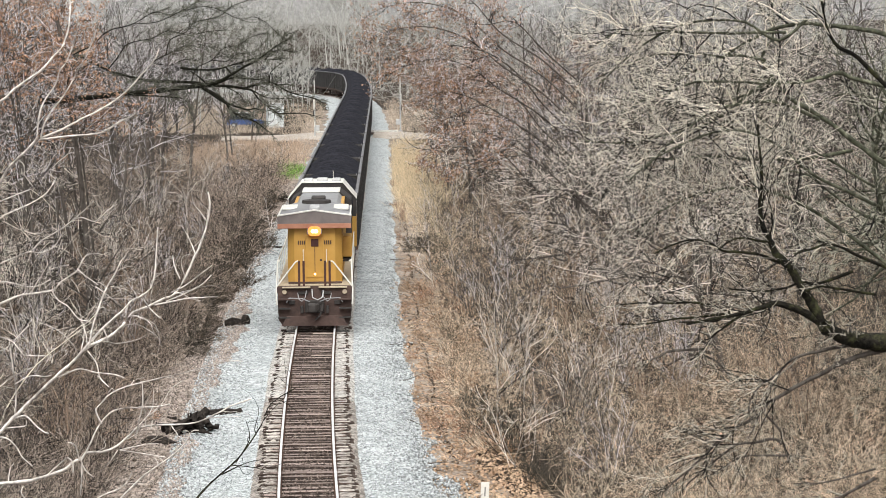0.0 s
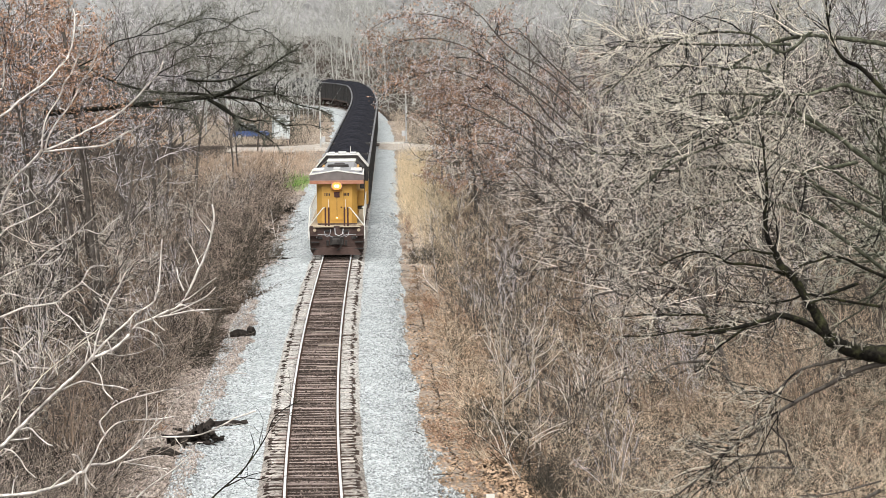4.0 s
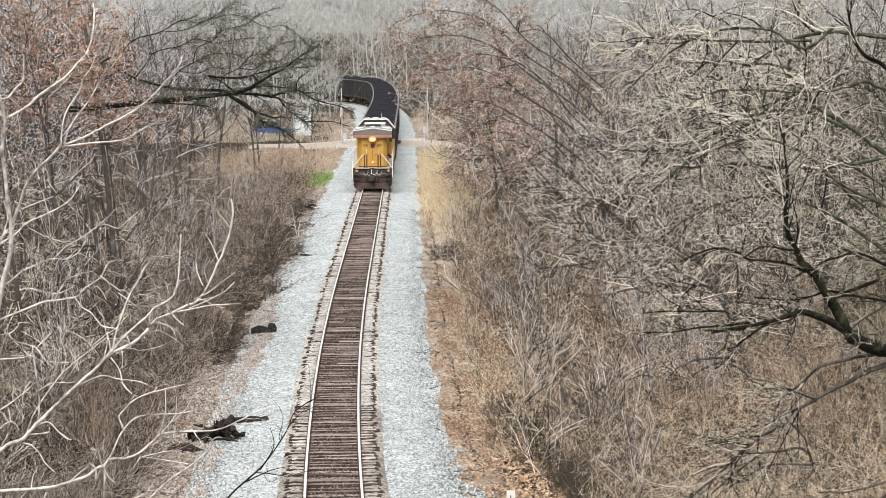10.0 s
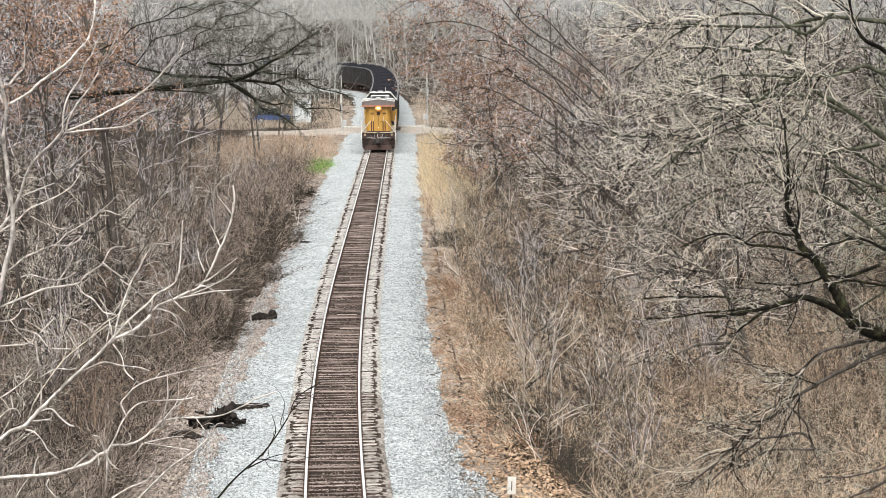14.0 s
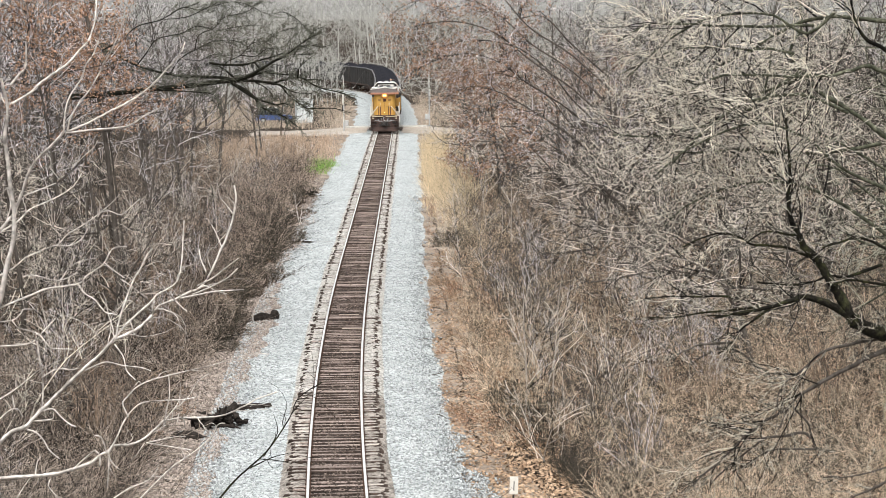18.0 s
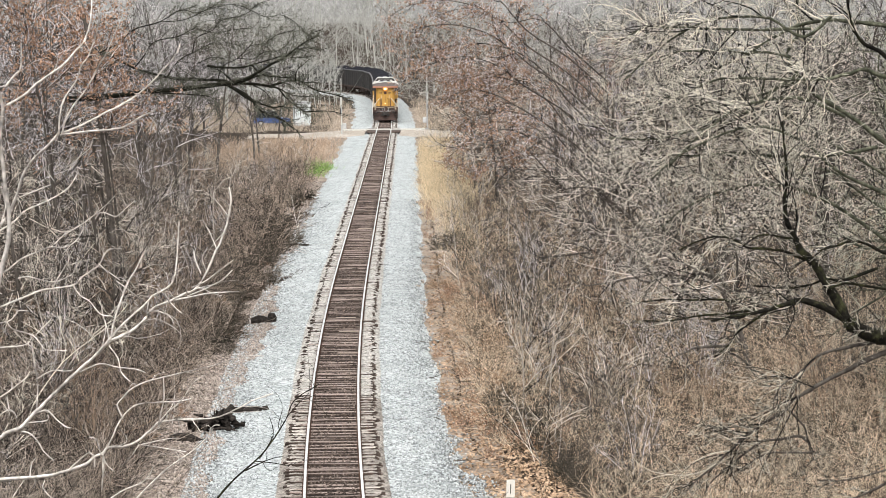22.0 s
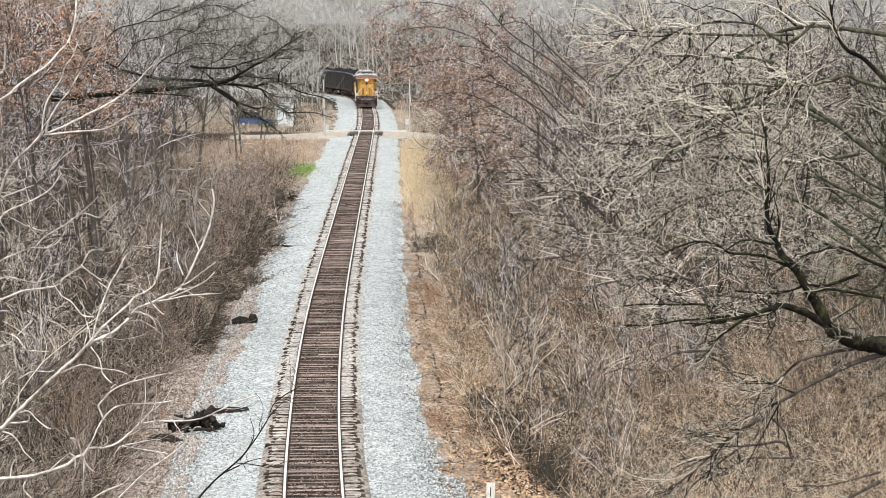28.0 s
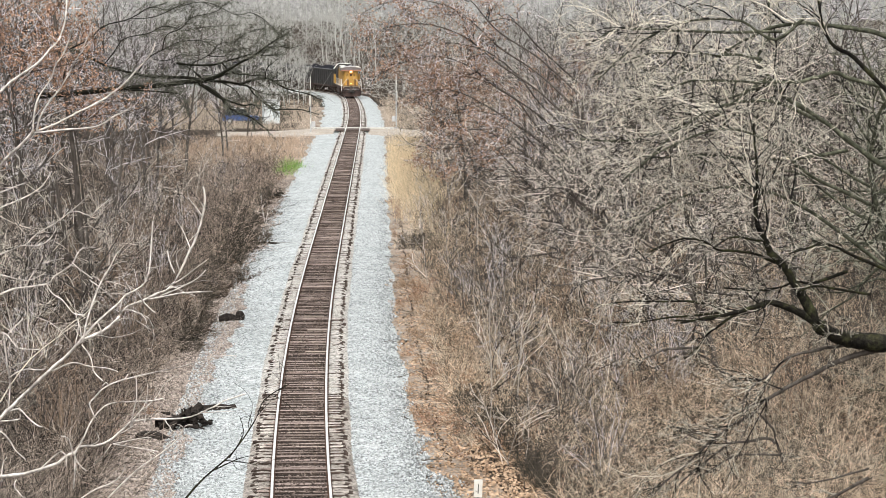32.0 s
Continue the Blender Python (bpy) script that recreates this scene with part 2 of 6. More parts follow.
# Red paint made pinker: the headlight's glow is in its colour.
M_RED = material("red_stripe_with_lamp_glow", [(0.36, 0.15, 0.09), (0.46, 0.22, 0.14)], 0.6, scale=3, spec=0.5)
M_WHITE = material("white_painted_steel", [(0.68, 0.66, 0.6), (0.8, 0.78, 0.73)], 0.5, scale=8, spec=0.5)
M_DARKBAR = material("dark_maroon_bar", [(0.05, 0.02, 0.018), (0.09, 0.03, 0.025)], 0.6, scale=5, spec=0.5)
M_TAN = material("dusty_tan_walkway", [(0.4, 0.32, 0.22), (0.5, 0.42, 0.31)], 0.8, scale=3, spec=0.5)
M_HEADLIGHT = material("lit_headlight_lens", [(1, 0.75, 0.4), (1, 0.8, 0.5)], 0.3, emit=(1.0, 0.5, 0.2, 4.0))
# Emissive orange that imitates the halo round the headlight lenses.
M_GLOW_DISC = material("headlight_glow_disc", [(0.5, 0.24, 0.08), (0.6, 0.3, 0.1)], 0.3, emit=(1.0, 0.28, 0.05, 0.9))
M_MARKER = material("lit_marker_lens", [(1, 0.8, 0.4), (1, 0.85, 0.5)], 0.3, emit=(1.0, 0.72, 0.3, 5))
M_COAL = material("black_coal", [(0.007, 0.007, 0.0095), (0.026, 0.026, 0.034)], 0.9, spec=0.15, scale=4, bump=1.0, bump_scale=12, fine=8)
M_CAR = material("dark_weathered_car_side", [(0.014, 0.0135, 0.0135), (0.055, 0.05, 0.047)], 0.7, scale=1.2, fine=6, vary=0.2, spec=0.5)
M_CHORD = material("scuffed_grey_rim", [(0.12, 0.12, 0.125), (0.26, 0.255, 0.26)], 0.6, 0.2, scale=2, spec=0.5)
M_RUST = material("rusty_brown_steel", [(0.06, 0.038, 0.03), (0.13, 0.08, 0.06)], 0.85, scale=2, spec=0.5)
M_WHEEL = material("brown_wheel_steel", [(0.05, 0.035, 0.03), (0.1, 0.07, 0.055)], 0.7, 0.4, scale=4, spec=0.5)
M_BLUE = material("blue_car_paint", [(0.06, 0.1, 0.25), (0.09, 0.14, 0.32)], 0.35, scale=1, spec=0.5)
M_GLASS = material("dark_window_glass", [(0.02, 0.025, 0.03), (0.04, 0.045, 0.05)], 0.1, scale=1, spec=0.5)
M_CABINET = material("pale_grey_cabinet_paint", [(0.6, 0.63, 0.62), (0.75, 0.78, 0.77)], 0.5, scale=1.5, spec=0.5)
M_WOOD = material("rotten_dark_wood", [(0.014, 0.012, 0.011), (0.05, 0.041, 0.035)], 0.9, scale=4, bump=0.8, fine=14)

# ---- mesh helpers ----


def part(name, bm, mat, parent=None, label="", smooth=False):
    me = bpy.data.meshes.new(name)
    bm.to_mesh(me)
    bm.free()
    return hang(name, me, mat, parent, label, smooth)


def hang(name, me, mat, parent=None, label="", smooth=False):
    if mat is not None and not me.materials:
        for m in (mat if isinstance(mat, (list, tuple)) else [mat]):
            me.materials.append(m)
    if smooth:
        me.polygons.foreach_set("use_smooth", [True] * len(me.polygons))
    ob = new(name, me)
    if parent is not None:
        ob.parent = parent
    if label:
        ob["label"] = label
    return ob


def raw(name, verts, faces, mat, parent=None, label="", smooth=False):
    me = bpy.data.meshes.new(name)
    me.from_pydata(verts, [], faces)
    return hang(name, me, mat, parent, label, smooth)


def soup(name, verts, faces):
    """A mesh from an (n, 3) and an (m, 3 or 4) array."""
    me = bpy.data.meshes.new(name)
    k = faces.shape[1]
    me.vertices.add(len(verts))
    me.vertices.foreach_set("co", np.ascontiguousarray(verts, dtype=np.float32).ravel())
    me.loops.add(faces.size)
    me.loops.foreach_set("vertex_index", np.ascontiguousarray(faces, dtype=np.int32).ravel())
    me.polygons.add(len(faces))
    me.polygons.foreach_set("loop_start", np.arange(0, faces.size, k, dtype=np.int32))
    me.update(calc_edges=True)
    me.validate()
    return me


def box(bm, x0, x1, y0, y1, z0, z1, bevel=0.0, seg=1):
    made = bmesh.ops.create_cube(bm, size=1)["verts"]
    bmesh.ops.scale(bm, vec=(x1 - x0, y1 - y0, z1 - z0), verts=made)
    bmesh.ops.translate(bm, vec=((x0 + x1) / 2, (y0 + y1) / 2, (z0 + z1) / 2), verts=made)
    if bevel:
        edges = {e for v in made for e in v.link_edges}
        bmesh.ops.bevel(bm, geom=list(edges), offset=bevel, segments=seg, affect="EDGES", profile=0.5)
    return bm


def boxed(*a, **k):
    return box(bmesh.new(), *a, **k)


def rod(bm, a, b, r0, r1=None, sides=6):
    """A round bar from a to b."""
    a, b = Vector(a), Vector(b)
    r1 = r0 if r1 is None else r1
    m = Matrix.Translation((a + b) / 2) @ (b - a).to_track_quat("Z", "Y").to_matrix().to_4x4()
    bmesh.ops.create_cone(bm, cap_ends=True, segments=sides, radius1=r0, radius2=max(r1, 1e-4), depth=(b - a).length, matrix=m)
    return bm


def rail_bar(points, r, sides=6):
    bm = bmesh.new()
    for a, b in zip(points, points[1:]):
        rod(bm, a, b, r, r, sides)
    return bm


def prism(bm, outline, y0, y1):
    """An (x, z) outline drawn out along y."""
    n = len(outline)
    va = [bm.verts.new((x, y0, z)) for x, z in outline]
    vb = [bm.verts.new((x, y1, z)) for x, z in outline]
    bm.faces.new(va[::-1])
    bm.faces.new(vb)
    for i in range(n):
        j = (i + 1) % n
        bm.faces.new((va[i], va[j], vb[j], vb[i]))
    bmesh.ops.recalc_face_normals(bm, faces=bm.faces)
    return bm


def thing(name, label, category, m=None, group="", kind=""):
    ob = new(name)
    ob.empty_display_size = 0.3
    if m is not None:
        ob.matrix_basis = m
    return tagged(ob, label, category, group, kind)


# ---- the line of the track ----
STEP = 0.5
_s = np.arange(0, 760, STEP)
_h = np.zeros(len(_s))
_cx, _cy = np.zeros(len(_s)), np.zeros(len(_s))


def heading_at(y, h):
    """Turn from due north, left positive, as the line goes on: a slight right bend, a straight, then a long left bend."""
    if y < 130:
        return 0.0255 + 0.0000617 * (130 - y) + 0.00000684 * (130 - y) ** 2
    if y < 270:
        return 0.0255
    if y < 365:
        return h + STEP / 3300.0
    return min(h + STEP / 128.0 * min(1.0, (y - 365) / 26.0 + 0.03), 1.35)


_x, _y, _hh = 0.0, -60.0, 0.0
for _i in range(len(_s)):
    _hh = heading_at(_y, _hh)
    _h[_i], _cx[_i], _cy[_i] = _hh, _x, _y
    _x -= math.sin(_hh) * STEP
    _y += math.cos(_hh) * STEP
_cx += -6.525 - np.interp(143.24, _cy, _cx)


def on_track(s, off=0.0, z=0.0):
    """Place at s metres along the line and off metres to its right."""
    h = np.interp(s, _s, _h)
    return (float(np.interp(s, _s, _cx) + math.cos(h) * off), float(np.interp(s, _s, _cy) + math.sin(h) * off), z)


def s_at(y):
    return float(np.interp(y, _cy, _s))


def track_x(y):
    return np.interp(y, _cy, _cx)


def track_dist(x, y):
    """Distance from the line, positive to its right."""
    x, y = np.asarray(x, float), np.asarray(y, float)
    best = np.full(x.shape, 1e9)
    side = np.ones(x.shape)
    for i in range(0, len(_s), 12):
        dx, dy = x - _cx[i], y - _cy[i]
        d = np.hypot(dx, dy)
        right = dx * math.cos(_h[i]) + dy * math.sin(_h[i])
        near = d < best
        best = np.where(near, d, best)
        side = np.where(near, np.sign(right), side)
    near_straight = y < 350
    return np.where(near_straight, (x - track_x(y)) * 0.999, best * side)


def ease(x, a, b):
    t = np.clip((np.asarray(x, float) - a) / (b - a), 0, 1)
    return t * t * (3 - 2 * t)


def ground_z(x, y):
    x, y = np.asarray(x, float), np.asarray(y, float)
    d = track_dist(x, y)
    base = -0.55 + 0.1 * np.sin(x * 0.7 + 1.3) * np.sin(y * 0.31) * ease(abs(d), 4, 8)
    right = 0.22 * np.clip(d - 7, 0, 16) + 0.06 * np.clip(d - 23, 0, 90)
    right = right * (1 - 0.85 * ease(y, 225, 262)) * (1 - ease(y, 262, 290)) + right * 0.6 * ease(y, 275, 300)
    left = 0.16 * np.clip(-d - 6, 0, 22) + 0.04 * np.clip(-d - 28, 0, 90)
    left = left * (1 - ease(y, 165, 215)) + 0.06 * np.clip(-d - 40, 0, 150) * ease(y, 240, 330)
    far = 0.03 * np.clip(y - 420, 0, 200) * ease(np.where(d > 0, d, -d - 25), 8, 60)
    return base + np.where(d > 0, right, left) + far

# ---- ground, ballast, road ----


def sheet(name, xs, ys, zf, mat):
    gx, gy = np.meshgrid(xs, ys)
    gz = zf(gx, gy)
    verts = np.stack([gx, gy, gz], -1).reshape(-1, 3)
    nx, ny = len(xs), len(ys)
    i = np.arange(nx * ny).reshape(ny, nx)
    faces = np.stack([i[:-1, :-1], i[:-1, 1:], i[1:, 1:], i[1:, :-1]], -1).reshape(-1, 4)
    return hang(name, soup(name, verts, faces), mat, smooth=True)


xs = np.unique(np.concatenate([np.linspace(-1500, -90, 20), np.arange(-90, 90, 1.2), np.linspace(90, 1500, 20)]))
ys = np.unique(np.concatenate([np.linspace(-300, 30, 12), np.arange(30, 480, 1.2), np.linspace(480, 3000, 40)]))
tagged(sheet("ground", xs, ys, ground_z, M_GROUND), "brown leaf-littered earth of a wooded railway cutting", "ground", kind="structure")


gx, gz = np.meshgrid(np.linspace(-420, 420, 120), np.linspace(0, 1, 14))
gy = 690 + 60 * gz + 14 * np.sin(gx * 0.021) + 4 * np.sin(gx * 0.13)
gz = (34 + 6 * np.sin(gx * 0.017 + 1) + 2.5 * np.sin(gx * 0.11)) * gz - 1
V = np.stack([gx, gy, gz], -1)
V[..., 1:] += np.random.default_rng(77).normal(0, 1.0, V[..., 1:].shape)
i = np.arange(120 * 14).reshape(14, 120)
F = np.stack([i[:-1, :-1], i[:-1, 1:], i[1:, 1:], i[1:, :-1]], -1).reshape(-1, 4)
tagged(hang("backdrop", soup("backdrop", V.reshape(-1, 3), F), M_RIDGE, smooth=True), "distant wooded ridge backdrop with haze in its grey colour", "ridge", kind="structure")


def ribbon(name, profile, s0, s1, step, mat, rough=0.0, seed=1):
    """A strip along the line with the cross profile [(offset, height)]."""
    rng = np.random.default_rng(seed)
    ss = np.arange(s0, s1, step)
    hs, px, py = np.interp(ss, _s, _h), np.interp(ss, _s, _cx), np.interp(ss, _s, _cy)
    off = np.array([p[0] for p in profile])
    zz = np.array([p[1] for p in profile])
    wob = np.array([p[2] if len(p) > 2 else 0 for p in profile])
    phase = (np.sin(ss[:, None] * 0.21 + np.sign(off[None]) * 2) + np.sin(ss[:, None] * 0.57 + np.sign(off[None]) * 5)
             + rng.normal(0, 0.08, (len(ss), 1))) * 0.35
    o = off[None] + phase * wob[None]
    X = px[:, None] + np.cos(hs)[:, None] * o
    Y = py[:, None] + np.sin(hs)[:, None] * o
    Z = zz[None] + rng.normal(0, 1, X.shape) * rough
    verts = np.stack([X, Y, Z], -1).reshape(-1, 3)
    n = len(off)
    i = np.arange(len(ss) * n).reshape(len(ss), n)
    faces = np.stack([i[:-1, :-1], i[:-1, 1:], i[1:, 1:], i[1:, :-1]], -1).reshape(-1, 4)
    return hang(name, soup(name, verts, faces), mat, smooth=True)


S_NEAR, S_FAR = s_at(20), 620
tagged(ribbon("ballast_bed", [(-4.4, -0.75, 0.4), (-3.9, -0.43, 0.45), (-3.2, -0.36), (-2.6, -0.33), (-2.1, -0.31), (-1.75, -0.29),
                              (-1.4, -0.29), (-1.15, -0.27), (-0.8, -0.25), (0, -0.3), (0.8, -0.25), (1.15, -0.27), (1.4, -0.3), (1.75, -0.29), (2.1, -0.31), (2.6, -0.33),
                              (3.0, -0.36), (3.4, -0.43, 0.25), (3.8, -0.75, 0.25)], S_NEAR, S_FAR, 0.4, M_BALLAST, 0.006),
       "pale grey crushed stone ballast under the track", "ballast", kind="structure")
for side in (-1, 1):
    for s0, s1, lift in ((S_NEAR, s_at(80), 0.0), (s_at(80), S_FAR, 0.027)):
        o = [(0.8, -0.26), (0.84, -0.188 + lift), (0.98, -0.186 + lift), (1.1, -0.188 + lift), (1.18, -0.196 + lift * 0.6), (1.26, -0.215), (1.38, -0.235, 0.03), (1.46, -0.27, 0.05), (1.55, -0.36, 0.05)]
        tagged(ribbon("tie_shoulder_stone", [(side * p[0], *p[1:]) for p in (o if side > 0 else o[::-1])], s0, s1, 0.11, M_BALLAST_OLD if lift else M_BALLAST_BROWN, 0.014, 7 + side),
               "dusty tan stone spilled over the tie ends", "ballast", kind="structure")
tagged(ribbon("fouled_ballast", [(-0.82, -0.3), (-0.76, -0.2), (-0.4, -0.192), (0, -0.187), (0.4, -0.192), (0.76, -0.2), (0.82, -0.3)],
              S_NEAR, S_FAR, 0.25, M_BALLAST_DIRTY, 0.009, 2), "oily brown fouled stone between the ties", "ballast", kind="structure")

for name, prof in (("left_verge", [(-7.2, -0.75, 0.6), (-6.4, -0.5, 0.7), (-5.2, -0.47, 0.4), (-4.3, -0.46), (-3.3, -0.46)]),
                   ("right_verge", [(2.9, -0.46), (3.7, -0.46), (4.4, -0.47, 0.4), (5.2, -0.5, 0.7), (5.8, -0.75, 0.6)])):
    tagged(ribbon(name, prof, S_NEAR, s_at(345), 0.5, M_VERGE, 0.02, len(name)), "stony tan earth beside the ballast", "verge", kind="structure")

road_bm = bmesh.new()
RY = 268.0
for x0, x1 in ((-24, float(track_x(RY)) - 1.85), (float(track_x(RY)) + 1.85, 14)):
    n = 24
    rows_v = []
    for k in range(n + 1):
        x = x0 + (x1 - x0) * k / n
        rise = 1 - float(ease(abs(x - track_x(RY)), 3, 9))
        yy = RY + 0.03 * (x + 10)
        row = []
        for w, up in ((-9, -0.2), (-5, 0.05), (0, 0.1), (4, 0.05), (7, -0.2)):
            w += 0.3 * math.sin(x * 0.4 + w)
            z = float(ground_z(x, yy + w)) + up
            row.append(road_bm.verts.new((x, yy + w, z + (0.38 * rise if -9 < w < 6 else 0))))
        rows_v.append(row)
    for a, b in zip(rows_v, rows_v[1:]):
        for i in range(4):
            road_bm.faces.new((a[i], b[i], b[i + 1], a[i + 1]))
tagged(part("road", road_bm, M_ROAD, smooth=True), "pale gravel lane over a level crossing", "road", kind="structure")

# ---- track: rails and ties ----
track = thing("railway_track", "single track with worn steel rails on old wooden ties", "railway track", kind="structure")
RAIL = [(-0.07, -0.17), (0.07, -0.17), (0.07, -0.155), (0.012, -0.13), (0.012, -0.045), (0.036, -0.035), (0.036, -0.004), (0.03, 0.0),
        (-0.03, 0.0), (-0.036, -0.004), (-0.036, -0.035), (-0.012, -0.045), (-0.012, -0.13), (-0.07, -0.155)]
for side in (-1, 1):
    ss = np.arange(S_NEAR, S_FAR, 2.0)
    hs, px, py = np.interp(ss, _s, _h), np.interp(ss, _s, _cx), np.interp(ss, _s, _cy)
    o = np.array([p[0] for p in RAIL])[None] + side * 0.748
    z = np.broadcast_to(np.array([p[1] for p in RAIL])[None], (len(ss), len(RAIL)))
    V = np.stack([px[:, None] + np.cos(hs)[:, None] * o, py[:, None] + np.sin(hs)[:, None] * o, z], -1).reshape(-1, 3)
    n = len(RAIL)
    i = np.arange(len(ss) * n).reshape(len(ss), n)
    j = np.roll(i, -1, axis=1)
    F = np.stack([i[:-1], j[:-1], j[1:], i[1:]], -1).reshape(-1, 4)
    me = soup("rail", V, F)
    ob = hang("rail", me, [M_RAIL, M_RAIL_TOP], track, "rusty rail with a worn bright head")
    top = np.tile(np.isin(np.arange(n), (6, 7, 8)), len(ss) - 1).astype(np.int32)
    me.polygons.foreach_set("material_index", top)

rng = np.random.default_rng(5)


def tie_mesh(seed):
    """A worn sleeper with dusty ends outside the rails, shade painted on its tips."""
    r = np.random.default_rng(seed)
    xs = [-1.3, -1.19, -1.05, -0.8, -0.3, 0.3, 0.8, 1.05, 1.19, 1.3]
    bm = bmesh.new()
    rings = []
    for k, x in enumerate(xs):
        inset = 0.02 if k in (0, len(xs) - 1) else 0.0
        w = 0.112 + r.normal(0, 0.012) - inset
        rings.append([bm.verts.new((x + r.normal(0, 0.02) * (inset > 0), y + r.normal(0, 0.006), z + r.normal(0, 0.006)))
                      for y, z in ((-w, -0.18), (-w, -0.018 - inset), (-w + 0.018, -inset), (w - 0.018, -inset), (w, -0.018 - inset), (w, -0.18))])
    for k, (a, b) in enumerate(zip(rings, rings[1:])):
        for i in range(6):
            f = bm.faces.new((a[i], a[(i + 1) % 6], b[(i + 1) % 6], b[i]))
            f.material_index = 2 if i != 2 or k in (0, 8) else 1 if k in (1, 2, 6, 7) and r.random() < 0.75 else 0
    bm.faces.new(rings[0])
    bm.faces.new(rings[-1])
    bmesh.ops.recalc_face_normals(bm, faces=bm.faces)
    me = bpy.data.meshes.new("tie")
    bm.to_mesh(me)
    bm.free()
    me.materials.append(M_TIE)
    me.materials.append(M_TIE_DUSTY)
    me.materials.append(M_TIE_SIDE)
    return me


TIES = [tie_mesh(i) for i in range(9)]
s = s_at(50)
count, rest_v, rest_f, rest_m = 0, [], [], []
while s < 560:
    s += 0.5 + rng.normal(0, 0.025)
    x, y, _ = on_track(s, rng.normal(0, 0.05))
    m = pose(x, y, -0.162 + rng.normal(0, 0.013), rng.normal(0, 1.5), rng.normal(0, 0.3), math.degrees(np.interp(s, _s, _h)) + rng.normal(0, 1.1))
    if count < 300:
        ob = new("tie", TIES[int(rng.integers(9))])
        ob.parent, ob.matrix_basis = track, m
    else:
        me = TIES[count % 9]
        k = len(rest_v)
        rest_v += [tuple(m @ v.co) for v in me.vertices]
        rest_f += [tuple(k + q for q in p.vertices) for p in me.polygons]
        rest_m += [p.material_index for p in me.polygons]
    count += 1
far_ties = tagged(raw("distant_ties", rest_v, rest_f, M_TIE_FAR, track), kind="stuff")
far_ties.data.materials.append(M_TIE_DUSTY)
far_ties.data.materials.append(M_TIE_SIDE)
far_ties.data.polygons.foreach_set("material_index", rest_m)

# ---- train ----
LOCO_LEN, CAR_LEN = 22.3, 16.2
wheel_bm = bmesh.new()
bmesh.ops.create_cone(wheel_bm, cap_ends=True, segments=20, radius1=0.5, radius2=0.5, depth=0.12, matrix=Matrix.Rotation(radians(90), 4, "Y"))
bmesh.ops.create_cone(wheel_bm, cap_ends=True, segments=20, radius1=0.46, radius2=0.46, depth=0.16, matrix=Matrix.Rotation(radians(90), 4, "Y"))
WHEEL = bpy.data.meshes.new("wheel")
wheel_bm.to_mesh(WHEEL)
wheel_bm.free()
WHEEL.materials.append(M_WHEEL)


def truck(parent, y, axles, gap):
    bm = bmesh.new()
    half = gap * (axles - 1) / 2 + 0.7
    for sx in (-1, 1):
        box(bm, sx * 1.08 - 0.1, sx * 1.08 + 0.1, -half, half, 0.45, 0.78, 0.05)
        for k in range(axles):
            yy = (k - (axles - 1) / 2) * gap
            box(bm, sx * 1.1 - 0.12, sx * 1.1 + 0.12, yy - 0.17, yy + 0.17, 0.3, 0.66, 0.04)
    box(bm, -1.0, 1.0, -0.3, 0.3, 0.5, 0.85, 0.05)
    fr = part("truck", bm, M_UNDER, parent)
    fr.location = (0, y, 0)
    for k in range(axles):
        for sx in (-1, 1):
            w = new("wheel", WHEEL)
            w.parent = fr
            w.location = (sx * 0.755, (k - (axles - 1) / 2) * gap, 0.5)
    return fr


